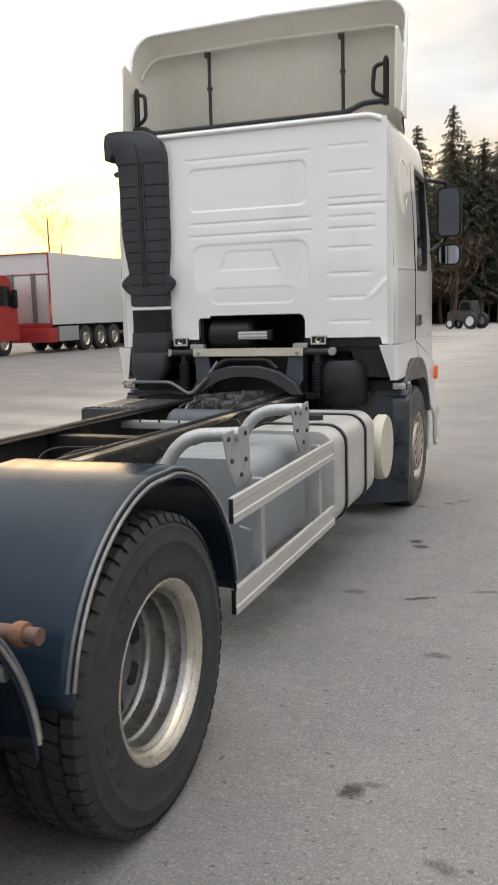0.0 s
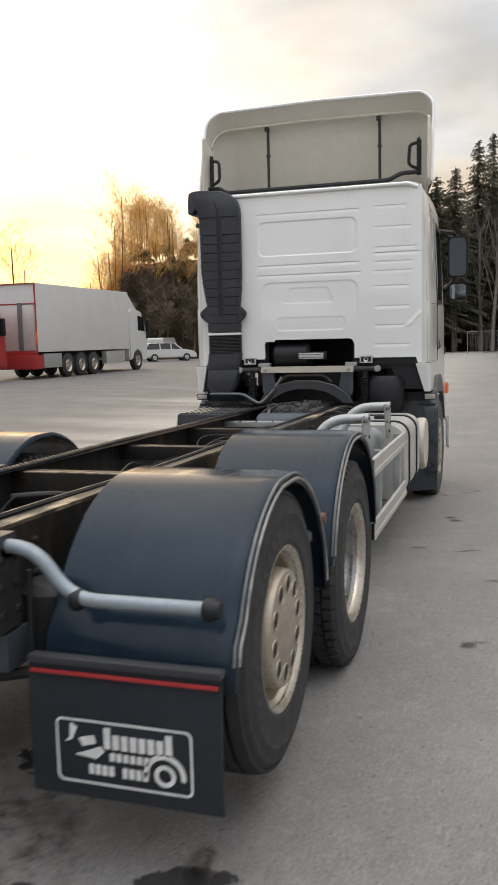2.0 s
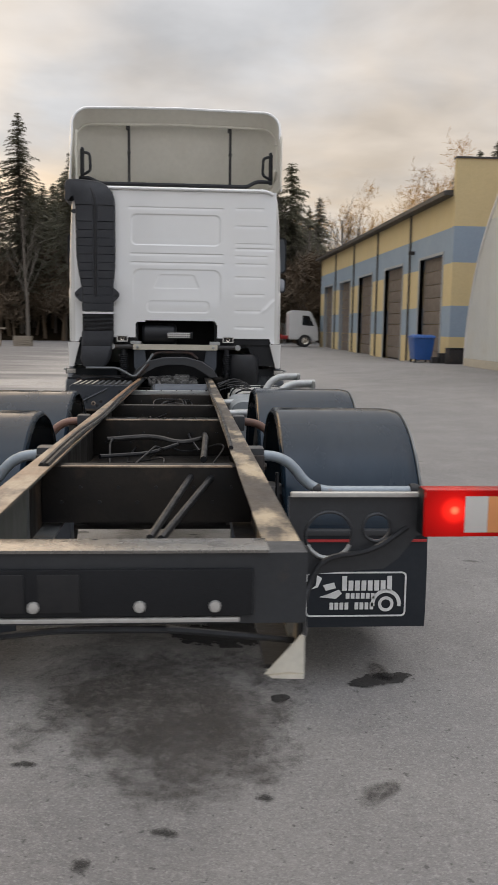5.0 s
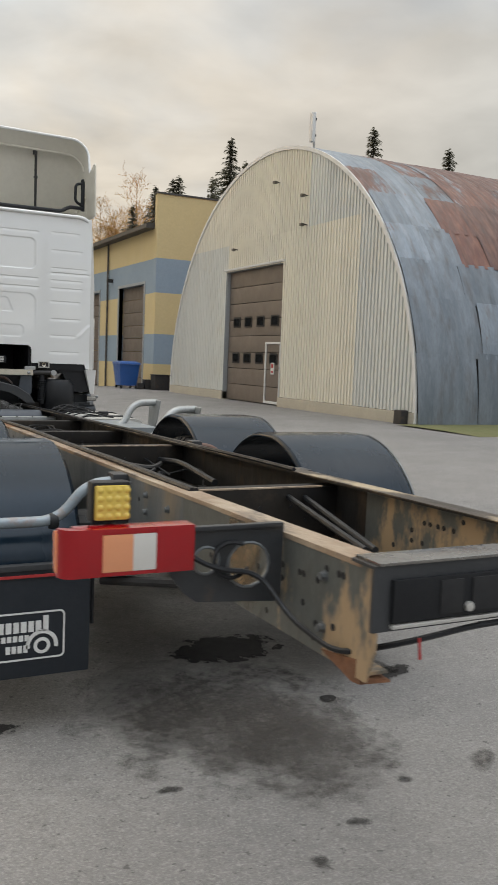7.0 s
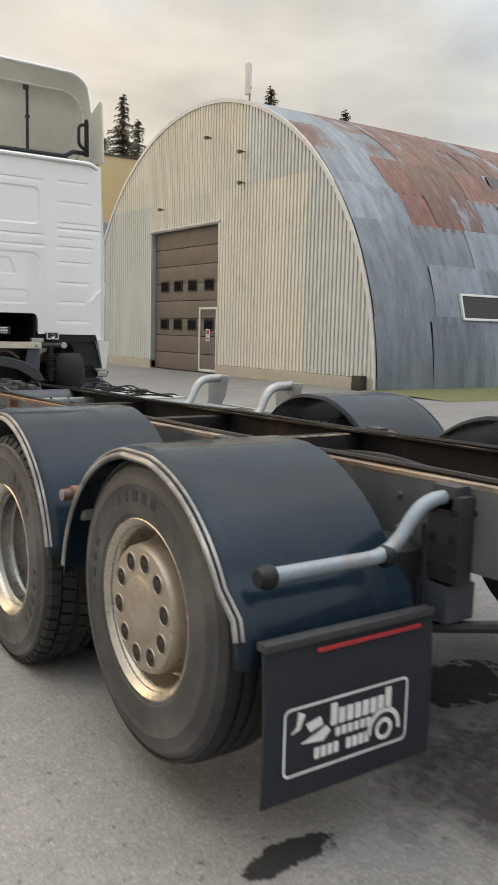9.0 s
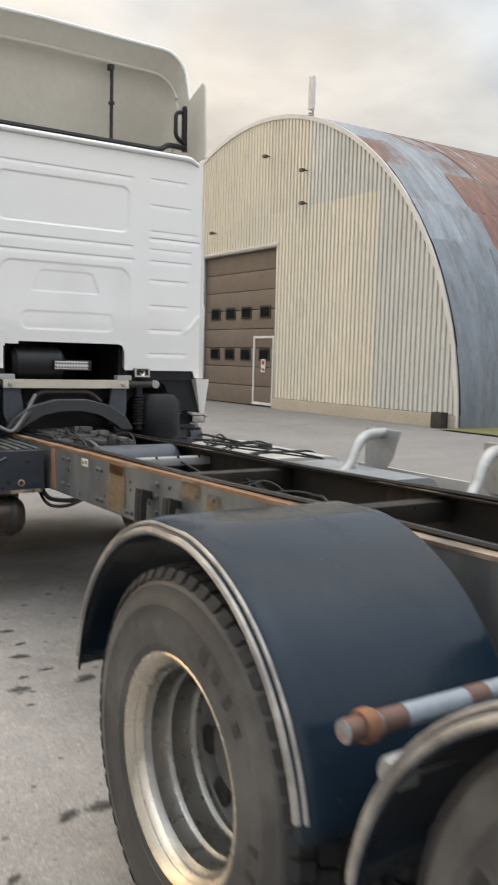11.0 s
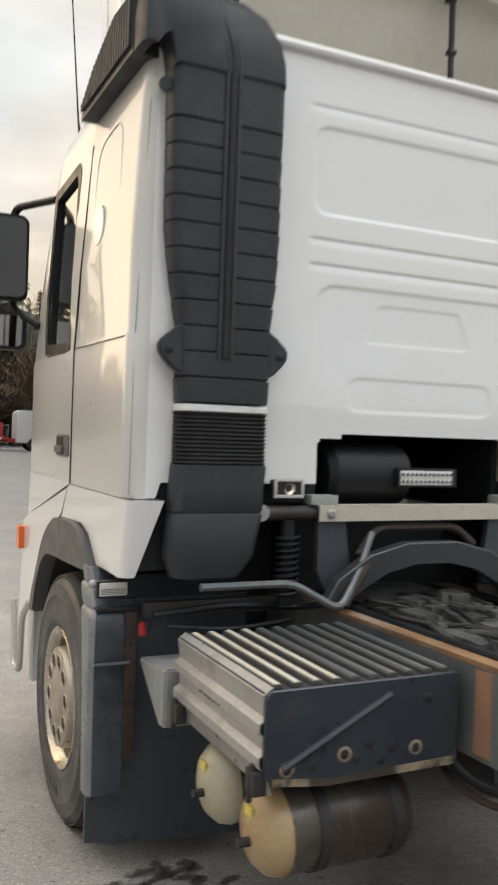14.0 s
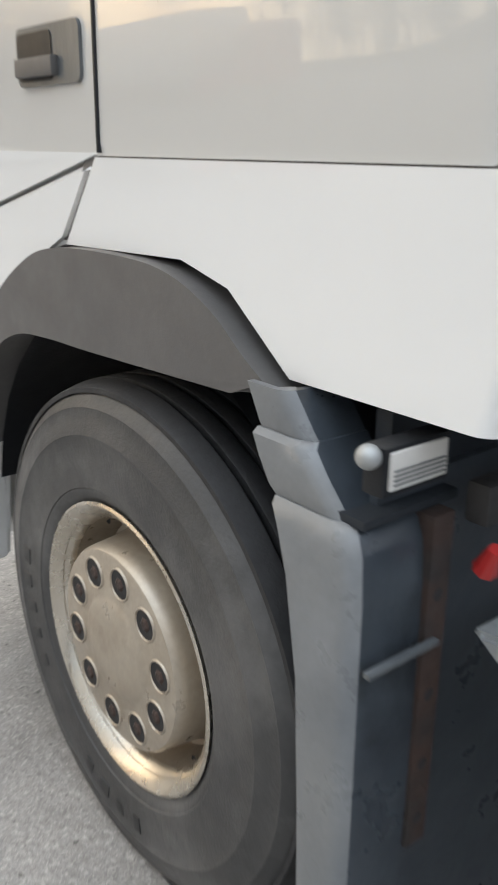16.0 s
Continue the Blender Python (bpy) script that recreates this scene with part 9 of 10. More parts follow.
def build_red_lorry():
    lo = thing("red_lorry", "red lorry cab parked beside the box lorry", "lorry", (-19.9, 18.9, yard_height(-19, 20)))
    bm = bmesh.new()
    prism(bm, [(0, 0.5), (0, 2.9), (0.3, 3.1), (1.7, 3.0), (2.1, 1.9), (2.2, 0.5)], "x", 0, 2.4)
    bmesh.ops.bevel(bm, geom=bm.edges[:], offset=0.08, segments=2, affect="EDGES")
    cab = part("cab", bm, M["red_paint"], lo, "red cab")
    bm = bmesh.new()
    prism(bm, [(0.9, 1.9), (1.85, 1.85), (1.6, 2.6), (0.9, 2.65)], "x", 2.39, 2.412)
    part("side_window", bm, M["glass"], cab, smooth=False)
    bm = bmesh.new()
    box(bm, 2.42, 2.60, 1.7, 1.85, 1.8, 2.5, 0.04)
    part("mirror", bm, M["black"], lo)
    for x in (0.2, 2.2):
        simple_wheel(lo, x, 1.2, 0.5)


def build_old_tractor():
    """Stands broadside at the far edge of the yard."""
    M["tractor_dark"] = material("faded_dark_paint", (0.055, 0.045, 0.040), (0.035, 0.032, 0.032), rough=0.6, scale=3, amount=0.8, fine=30, bump=0.1, spots=((0.11, 0.06, 0.035), 4, 0.5, 0.7, 0.6))
    tr = thing("tractor", "dark old tractor with white wheel rims at the yard edge", "tractor", (-3.26, 54.48, yard_height(-4.1, 53.5)))
    tr.rotation_euler = (0, 0, radians(150))
    bm = bmesh.new()
    prism(bm, [(1.35, 0.75), (1.35, 1.22), (1.42, 1.30), (2.30, 1.22), (2.42, 1.10), (2.42, 0.62), (1.7, 0.55)], "y", 0.32, 0.92)
    bmesh.ops.bevel(bm, geom=bm.edges[:], offset=0.04, segments=2, affect="EDGES")
    part("bonnet", bm, M["tractor_dark"], tr, "faded dark bonnet")
    bm = bmesh.new()
    prism(bm, [(0.10, 0.75), (0.12, 1.20), (0.30, 1.95), (1.20, 1.95), (1.40, 1.25), (1.40, 0.55), (0.2, 0.50)], "y", 0.18, 1.06)
    bmesh.ops.bevel(bm, geom=bm.edges[:], offset=0.04, segments=2, affect="EDGES")
    cab = part("cab", bm, M["tractor_dark"], tr, "dark narrow cab")
    bm = bmesh.new()
    prism(bm, [(0.28, 1.28), (0.42, 1.84), (1.12, 1.84), (1.26, 1.28)], "y", 1.062, 1.075)
    part("side_window", bm, M["glass"], cab, smooth=False)
    bm = bmesh.new()
    tube(bm, [(1.9, 0.62, 1.25), (1.9, 0.62, 1.85)], 0.035, 8)
    part("exhaust", bm, M["far_black"], tr, "black upright exhaust")
    for x, y, r, w, s in ((0.15, 0.02, 0.55, 0.30, -1), (0.15, 1.22, 0.55, 0.30, 1), (2.0, 0.15, 0.36, 0.20, -1), (2.0, 1.09, 0.36, 0.20, 1)):
        wh = group("wheel", tr, "black tyre with white rim")
        wh.matrix_local = Matrix.Translation((x, y, r))
        bm = bmesh.new()
        lathe(bm, [(-w / 2, r * 0.60), (-w / 2, r * 0.92), (-w * 0.4, r), (w * 0.4, r), (w / 2, r * 0.92), (w / 2, r * 0.60)], 28, axis="y")
        part("tyre", bm, M["tyre"], wh)
        bm = bmesh.new()
        lathe(bm, [(w * 0.5, r * 0.63), (w * 0.42, r * 0.55), (w * 0.28, r * 0.45), (w * 0.36, r * 0.2), (w * 0.36, 0)], 24, axis="y", flip=s)
        part("rim", bm, M["trim_white"], wh, "white steel rim")


def build_car(name, label, at, turn, mat):
    c = thing(name, label, "car", at)
    c.rotation_euler = (0, 0, turn)
    bm = bmesh.new()
    low = [(-2.35, 0.30), (-2.38, 0.75), (-2.25, 0.95), (-1.9, 1.0), (1.0, 1.0), (1.9, 0.88), (2.3, 0.65), (2.35, 0.30)]
    prism(bm, low, "x", -0.88, 0.88)
    bmesh.ops.bevel(bm, geom=bm.edges[:], offset=0.07, segments=2, affect="EDGES")
    part("body", bm, mat, c, "car body")
    bm = bmesh.new()
    top = [(-2.25, 0.93), (-1.95, 1.42), (-1.5, 1.50), (0.2, 1.50), (0.55, 1.40), (1.25, 0.95)]
    secs = [[(x * (0.86 if z < 1.1 else 0.70), y, z) for y, z in top] for x in (-1, 1)]
    loft(bm, secs)
    part("glasshouse", bm, M["glass"], c, "dark windows", smooth=False)
    bm = bmesh.new()
    prism(bm, [(-1.92, 1.44), (-1.5, 1.53), (0.2, 1.53), (0.52, 1.43), (0.5, 1.40), (-1.9, 1.41)], "x", -0.66, 0.66)
    bmesh.ops.bevel(bm, geom=bm.edges[:], offset=0.02, segments=1, affect="EDGES")
    part("roof", bm, mat, c)
    for y0 in (-2.0, -0.85, 0.1, 0.75):
        for sx in (-1, 1):
            bm = bmesh.new()
            dy = 0.35 if y0 < -1.5 else (-0.55 if y0 > 0.5 else 0)
            tube(bm, [(sx * 0.87, y0 - (0.15 if dy > 0 else -0.3 if dy < 0 else 0), 0.97), (sx * 0.70, y0 + dy * 0.6, 1.46)], 0.045, 6)
            part("pillar", bm, mat, c)
    for y in (-1.35, 1.42):
        for sx in (-1, 1):
            simple_wheel(c, sx * 0.80, y, 0.32, 0.32, 0.2, sx)
    bm = bmesh.new()
    for sx in (-1, 1):
        box(bm, sx * 0.86, sx * 0.66, -2.37, -2.2, 0.72, 1.0, 0.03)
    part("tail_light", bm, M["red"], c, "red tail light")
    return c


def build_trailers():
    """Low red trailers and a white tractor at the far edge."""
    y = 59.5
    z = yard_height(5, y)
    tr = thing("flatbed_trailer", "long low red flatbed trailer with white stripe", "trailer", (0, y, z))
    bm = bmesh.new()
    box(bm, 1.6, 7.6, -1.2, 1.2, 0.78, 1.02, 0.03)
    part("bed", bm, M["red_paint"], tr, "red bed")
    for k in range(4):
        bm = bmesh.new()
        x = 1.8 + 1.5 * k
        box(bm, x, x + 0.8, -1.215, -1.2, 0.82, 0.96)
        part("reflective_stripe", bm, M["print" if k % 2 else "redline"], tr, smooth=False)
    for x in (2.35, 3.95):
        for sy in (-1, 1):
            bm = bmesh.new()
            lathe(bm, [(-0.14, 0.28), (-0.14, 0.46), (-0.1, 0.5), (0.1, 0.5), (0.14, 0.46), (0.14, 0.28)], 28, axis="y")
            w = part("wheel", bm, M["tyre"], tr, at=(x, sy * 1.0, 0.5))
            bm = bmesh.new()
            lathe(bm, [(-0.14, 0.29), (-0.09, 0.2), (-0.12, 0.1), (-0.12, 0)], 20, axis="y")
            part("rim", bm, M["trim_white"], w)
    bm = bmesh.new()
    box(bm, -2.4, -2.0, -0.9, -0.6, 1.0, 1.3, 0.02)
    part("ramp_post", bm, M["far_black"], tr)
    tc = thing("white_tractor", "white tractor unit parked by the workshop", "lorry", (8.2, y + 0.2, z))
    bm = bmesh.new()
    prof = [(0.0, 0.6), (0.0, 2.75), (0.25, 2.95), (1.7, 2.9), (2.25, 1.8), (2.4, 1.2), (2.4, 0.5), (1.85, 0.5), (1.75, 0.95), (1.3, 1.1), (0.9, 0.95), (0.8, 0.6)]
    prism(bm, prof, "y", -1.2, 1.2)
    bmesh.ops.bevel(bm, geom=bm.edges[:], offset=0.07, segments=2, affect="EDGES")
    cab = part("cab", bm, M["lorry_white"], tc, "white cab")
    bm = bmesh.new()
    prism(bm, [(1.05, 1.75), (2.0, 1.7), (1.62, 2.5), (1.05, 2.55)], "y", -1.215, -1.19)
    part("side_window", bm, M["glass"], cab, smooth=False)
    for x in (1.3, -2.0):
        for sy in (-1, 1):
            bm = bmesh.new()
            lathe(bm, [(-0.14, 0.28), (-0.14, 0.46), (-0.1, 0.5), (0.1, 0.5), (0.14, 0.46), (0.14, 0.28)], 28, axis="y")
            w = part("wheel", bm, M["tyre"], tc, at=(x, sy * 1.02, 0.5))
            bm = bmesh.new()
            lathe(bm, [(-0.14, 0.29), (-0.09, 0.2), (-0.12, 0.1), (-0.12, 0)], 20, axis="y")
            part("rim", bm, M["rim"], w)
    bm = bmesh.new()
    box(bm, -3.0, 0.0, -0.5, 0.5, 0.6, 0.9, 0.02)
    part("chassis", bm, M["red_paint"], tc, "red chassis")
    bm = bmesh.new()
    box(bm, -1.3, -0.9, -0.7, -0.4, 0.9, 2.0, 0.03)
    part("red_bed", bm, M["red_paint"], tc, "red upright stack")


def build_fence():
    """Wire-mesh fence panels along the far edge of the yard."""
    x = -1.85
    while x < 8.0:
        y = 64.0
        z = yard_height(x, y)
        f = thing("fence_panel", "galvanised wire-mesh fence panel", "fence", (x, y, z), group="yard fence")
        for px in (0.0, 2.5):
            bm = bmesh.new()
            tube(bm, [(px, 0, 0), (px, 0, 1.9)], 0.03, 6)
            part("post", bm, M["fence_steel"], f)
        for zz in (0.12, 1.85):
            bm = bmesh.new()
            tube(bm, [(0, 0, zz), (2.5, 0, zz)], 0.02, 6)
            part("rail", bm, M["fence_steel"], f)
        bm = bmesh.new()
        for k in range(1, 20):
            tube(bm, [(0.125 * k, 0, 0.12), (0.125 * k, 0, 1.85)], 0.004, 3, caps=False)
        for k in range(1, 9):
            tube(bm, [(0, 0, 0.12 + 0.19 * k), (2.5, 0, 0.12 + 0.19 * k)], 0.004, 3, caps=False)
        part("mesh", bm, M["fence_steel"], f)
        x += 2.6


def build_small_yard_things():
    # trestle, pallets, sheeted boat-like pile
    t = thing("trestle", "pale wooden trestle bench at the yard edge", "bench", (-14.0, 50.0, yard_height(-14, 50)))
    bm = bmesh.new()
    box(bm, -1.4, 1.4, -0.25, 0.25, 1.15, 1.27, 0.02)
    part("top", bm, M["wood"], t)
    for x in (-1.0, 1.0):
        bm = bmesh.new()
        box(bm, x - 0.07, x + 0.07, -0.2, 0.2, 0, 1.15, 0.01)
        part("leg", bm, M["wood"], t)
    p = thing("pallet_stack", "low stack of wooden pallets", "pallets", (-11.4, 50.0, yard_height(-11.4, 50)), group="pallets")
    for k in range(5):
        bm = bmesh.new()
        zz = 0.145 * k
        for j in range(5):
            box(bm, -0.6 + 0.27 * j, -0.47 + 0.27 * j, -0.4, 0.4, zz + 0.115, zz + 0.137)
        for j in range(3):
            box(bm, -0.6, 0.6, -0.4 + 0.35 * j, -0.3 + 0.35 * j, zz, zz + 0.112)
        part("pallet", bm, M["wood"], p, smooth=False)
    b = thing("covered_pile", "low pile under a pale tarpaulin", "pile", (-21.6, 58.5, yard_height(-21.6, 58.5)))
    bm = bmesh.new()
    n = 16
    grid = []
    for j in range(9):
        row = []
        for k in range(n + 1):
            u, v = k / n * 2 - 1, j / 8 * 2 - 1
            h = 0.55 * max(0, 1 - abs(u) ** 3) * max(0, 1 - abs(v) ** 3) + 0.08 * noise.noise((u * 3, v * 3, 1))
            row.append(bm.verts.new((u * 1.6, v * 0.9, max(0, h))))
        grid.append(row)
    for a, c in zip(grid, grid[1:]):
        for k in range(n):
            bm.faces.new((a[k], a[k + 1], c[k + 1], c[k]))
    part("tarpaulin", bm, M["lorry_white"], b, "pale tarpaulin")
    w = thing("leaning_boards", "grey boards leaning by the yard edge", "boards", (-22.0, 60.5, yard_height(-22, 60.5)))
    bm = bmesh.new()
    box(bm, -0.5, 0.5, -0.06, 0.06, 0, 2.2, 0.02, turn=Matrix.Rotation(0.25, 4, "Y"))
    part("board", bm, M["wood"], w)
    # van shape put in for a small white car trailer
    v = thing("white_van", "van shape standing in for a small white trailer behind the estate car", "van", (-30.2, 66.5, yard_height(-27, 62.5)))
    v.scale = (0.85, 0.85, 0.85)
    bm = bmesh.new()
    prism(bm, [(-2.6, 0.35), (-2.6, 2.2), (-2.4, 2.35), (1.0, 2.35), (1.5, 1.5), (2.3, 1.2), (2.4, 0.35)], "x", -0.95, 0.95)
    bmesh.ops.bevel(bm, geom=bm.edges[:], offset=0.08, segments=2, affect="EDGES")
    part("body", bm, M["lorry_white"], v)
    for y in (-1.6, 1.5):
        for sx in (-1, 1):
            simple_wheel(v, sx * 0.86, y, 0.34, 0.34, 0.2, sx)


build_box_lorry()
build_red_lorry()
build_car("estate_car", "silver-white estate car parked at the yard edge", (-26.0, 57.5, yard_height(-26, 57.5)), radians(-52), M["lorry_white"])
build_old_tractor()
build_trailers()
build_fence()
build_small_yard_things()
# oil and damp stains
for k, (x, y, rx, ry, m, l) in enumerate((
        (0.41, -5.60, 0.27, 0.17, "oil", "black oil puddle under the frame"), (1.08, -6.25, 0.14, 0.06, "oil", "dark oil spot on the asphalt"), (0.58, -6.44, 0.038, 0.034, "oil", "dark oil spot on the asphalt"),
        (0.86, -7.23, 0.10, 0.05, "damp", "dark oil spot on the asphalt"), (0.10, -6.45, 0.62, 0.46, "damp", "broad damp stain under the frame"), (0.20, -6.85, 0.42, 0.34, "damp", "broad damp stain behind the frame"), (-0.25, -6.20, 0.45, 0.34, "damp", "broad damp stain under the frame"), (-1.05, -6.22, 0.15, 0.055, "oil", "dark oil spot on the asphalt"), (1.10, -6.15, 0.10, 0.05, "damp", "faint damp spot on the asphalt"))):
    stain("oil_stain" if m == "oil" else "damp_stain", x, y, rx, ry, M[m], 50 + k, l, turn=0.2 * k if x > -1 else 0.0)
# films under the truck: oily dirt with the truck's shade painted in
stain("oily_dirt", -0.05, -1.9, 0.85, 1.9, M["dirt_shade"], 0, "oily brown dirt and painted shade under the frame")
stain("oily_dirt", 0.0, -5.0, 0.80, 1.5, M["dirt_shade"], 7, "oily brown dirt and painted shade under the rear axles")
stain("oily_dirt", -0.1, 1.0, 1.0, 1.2, M["dirt_shade"], 14, "oily brown dirt and painted shade under the cab")
rng = random.Random(77)
for k in range(120):
    x, y = rng.uniform(-1.9, 0.3), rng.uniform(-3.7, -0.6)
    big = rng.random() ** 3
    stain("oil_stain", x, y, 0.011 + 0.058 * big, 0.009 + 0.034 * big, M["oil_small"], 200 + k, "small dark oil spot on the asphalt", turn=rng.uniform(-0.5, 0.5))
for k in range(26):
    x, y = rng.uniform(1.3, 3.2), rng.uniform(-4.5, 2.5)
    stain("oil_stain", x, y, rng.uniform(0.03, 0.11), rng.uniform(0.02, 0.045), M["damp_small" if k % 4 else "oil_small"], 300 + k, "small dark spot on the asphalt", turn=rng.uniform(-0.5, 0.5))
for k in range(14):
    x, y = rng.uniform(-1.5, 2.0), rng.uniform(-8.4, -6.2)
    stain("oil_stain", x, y, rng.uniform(0.02, 0.06), rng.uniform(0.02, 0.04), M["oil_small"], 400 + k, "small dark spot on the asphalt", turn=rng.uniform(-0.5, 0.5))
for k in range(16):
    x, y = -0.94 + rng.gauss(0, 0.12), 0.10 + rng.gauss(0, 0.09)
    stain("oil_stain", x, y, rng.uniform(0.02, 0.07), rng.uniform(0.015, 0.04), M["oil_small"], 500 + k, "oil drips on the asphalt beside the flap", turn=rng.uniform(-0.8, 0.8))


# ---- trees ----
M["needles"] = material("spruce_needles", (0.150, 0.150, 0.105), (0.19, 0.18, 0.125), rough=0.8, scale=0.8, amount=0.8, fine=6, fine_amount=0.4, bump=0, per_object=0.35)
M["bark"] = material("grey_bark", (0.17, 0.145, 0.12), (0.11, 0.092, 0.075), rough=0.9, scale=2, fine=14, fine_amount=0.4, bump=0.2, bump_scale=14, per_object=0.3)
# some of the low sun's backlight is warmed into this twig colour
M["twigs"] = material("bare_twigs", (0.66, 0.41, 0.14), (0.52, 0.31, 0.11), rough=0.9, scale=1, fine=10, fine_amount=0.3, bump=0, per_object=0.3)

M["pale_bark"] = material("pale_grey_bark", (0.16, 0.14, 0.115), (0.10, 0.088, 0.072), rough=0.9, scale=2, fine=14, fine_amount=0.4, bump=0.1, per_object=0.3)


def see_through(m, share):
    """Thin twigs and needles let part of the light behind them through."""
    nt = m.node_tree
    b, out = nt.nodes["Principled BSDF"], nt.nodes["Material Output"]
    t, mix = nt.nodes.new("ShaderNodeBsdfTranslucent"), nt.nodes.new("ShaderNodeMixShader")
    nt.links.new(b.inputs["Base Color"].links[0].from_socket, t.inputs["Color"])
    mix.inputs[0].default_value = share
    nt.links.new(b.outputs[0], mix.inputs[1])
    nt.links.new(t.outputs[0], mix.inputs[2])
    nt.links.new(mix.outputs[0], out.inputs["Surface"])


see_through(M["needles"], 0.45)
see_through(M["twigs"], 0.6)
# the low sun's golden glow is put into these twig and bark colours
M["gold_twigs"] = material("golden_twigs", (0.88, 0.62, 0.27), (0.78, 0.50, 0.20), rough=0.9, scale=1, fine=10, fine_amount=0.2, bump=0, per_object=0.3)
see_through(M["gold_twigs"], 0.72)
M["warm_bark"] = material("warm_brown_bark", (0.22, 0.135, 0.065), (0.15, 0.09, 0.045), rough=0.9, scale=2, fine=14, fine_amount=0.3, bump=0.1, per_object=0.3)
see_through(M["warm_bark"], 0.25)
M["brush"] = material("dark_brush", (0.125, 0.088, 0.054), (0.085, 0.060, 0.038), rough=0.9, scale=1, fine=10, fine_amount=0.3, bump=0, per_object=0.3)


def spruce_meshes(seed, h):
    rng = random.Random(seed)
    bm = bmesh.new()
    tube(bm, [(0, 0, 0), (0.05, 0, h * 0.5), (0, 0, h)], [0.20, 0.12, 0.015], 6)
    trunk = finish(bm, "trunk", M["bark"], True)
    verts, faces = [], []
    z = h * rng.uniform(0.14, 0.26)
    while z < h - 0.15:
        f = (h - z) / h
        reach = min(0.28 + 6.6 * f ** 0.9, 3.5) * rng.uniform(0.72, 1.12)
        n = 8 if f > 0.2 else 6
        for k in range(n):
            a = rng.uniform(0, 6.283)
            ln = reach * rng.uniform(0.6, 1.12)
            d, s = Vector((math.cos(a), math.sin(a), 0)), Vector((-math.sin(a), math.cos(a), 0))
            zz = z + rng.uniform(-0.15, 0.15)
            droop = ln * rng.uniform(0.22, 0.42)
            m = max(2, int(ln / 0.28))
            for j in range(m):
                t0 = j / m
                p = d * ln * t0 + Vector((0, 0, zz - droop * t0 ** 1.3 + 0.12 * t0))
                w = min(0.15 + 0.34 * (1 - t0), 0.08 + 0.34 * ln) * rng.uniform(0.6, 1.2)
                for side in (-1, 1):
                    tip = p + s * side * w + d * min(0.28, 0.4 * ln) - Vector((0, 0, min(1, ln) * rng.uniform(0.10, 0.32)))
                    i = len(verts)
                    verts += [p - d * 0.04, p + d * 0.13 + Vector((0, 0, 0.03)), tip]
                    faces.append((i, i + 1, i + 2))
                i = len(verts)
                verts += [p - s * 0.06, p + s * 0.06, p + d * (ln / m * 1.2) - Vector((0, 0, droop / m + rng.uniform(0, 0.14)))]
                faces.append((i, i + 1, i + 2))
        z += rng.uniform(0.24, 0.38) * (0.5 + 0.7 * f)
    me = bpy.data.meshes.new("crown")
    me.from_pydata([tuple(v) for v in verts], [], faces)
    me.materials.append(M["needles"])
    return trunk, me


def bare_meshes(seed, h, spread=0.42, levels=4, twig=None, sway=0.10, count=(13, 5, 4, 2), thin=0.016, bark=None, haze=0, breadth=0.022):
    rng = random.Random(seed)
    trunk, limbs, tips = bmesh.new(), bmesh.new(), []

    def branch(bm, p, d, ln, r, lev):
        pts, rr = [p], [r]
        n = (6, 3, 2, 1, 1)[lev]
        for k in range(n):
            d = (d + Vector((rng.gauss(0, sway), rng.gauss(0, sway), rng.gauss(0.04, 0.05)))).normalized()
            p = p + d * ln / n
            pts.append(p)
            rr.append(r * (1 - 0.62 * (k + 1) / n))
        tube(bm, pts, rr, 5 if lev == 0 else 3, caps=False)
        if lev >= 2:
            tips.append(p)
        if lev >= levels:
            return
        kids = count[lev] if lev < 4 else 0
        for k in range(kids):
            t = rng.uniform(0.30 if lev == 0 else 0.2, 1.0)
            i = min(n - 1, int(t * n))
            q = pts[i].lerp(pts[i + 1], t * n - i) if i < n else pts[-1]
            a = rng.uniform(0, 6.283)
            axis = d.orthogonal().normalized()
            axis.rotate(Matrix.Rotation(a, 3, d))
            nd = (d * rng.uniform(0.6, 1.0) + axis * spread * 1.6 * rng.uniform(0.6, 1.3) + Vector((0, 0, 0.22))).normalized()
            branch(limbs, q, nd, ln * rng.uniform(0.28, 0.50) * (1.15 - 0.5 * t if lev == 0 else 1), max(thin, rr[i] * rng.uniform(0.28, 0.46)), lev + 1)
    branch(trunk, Vector((0, 0, 0)), Vector((0, 0, 1)), h, (0.16 if thin > 0.012 else 0.08) + h * 0.006, 0)
    for k in range(haze):
        q = rng.choice(tips) + Vector((rng.gauss(0, 0.30), rng.gauss(0, 0.30), rng.gauss(0, 0.30)))
        d = Vector((rng.gauss(0, 0.6), rng.gauss(0, 0.6), rng.uniform(0.1, 1.0))).normalized() * rng.uniform(0.5, 1.3)
        w = d.orthogonal().normalized() * breadth
        limbs.faces.new([limbs.verts.new(v) for v in (q - w, q + w, q + d)])
    return finish(trunk, "trunk", bark or M["bark"], True), finish(limbs, "crown", twig or M["twigs"], False)


SPRUCES = [spruce_meshes(s, h) for s, h in ((1, 20), (2, 17), (3, 22), (4, 14))]
BARES = [bare_meshes(s, h, sp, 3, haze=900) for s, h, sp in ((11, 13, 0.55), (12, 15, 0.46), (13, 11, 0.65), (14, 16, 0.42))]
TALL = [bare_meshes(s, h, sp, 4, None, 0.05, (18, 8, 5, 2)) for s, h, sp in ((41, 14, 0.62), (42, 16, 0.55))]
SLIM = [bare_meshes(s, h, sp, 2, M["pale_bark"], 0.022, (16, 4, 2, 1)) for s, h, sp in ((31, 15, 0.34), (32, 14, 0.30))]
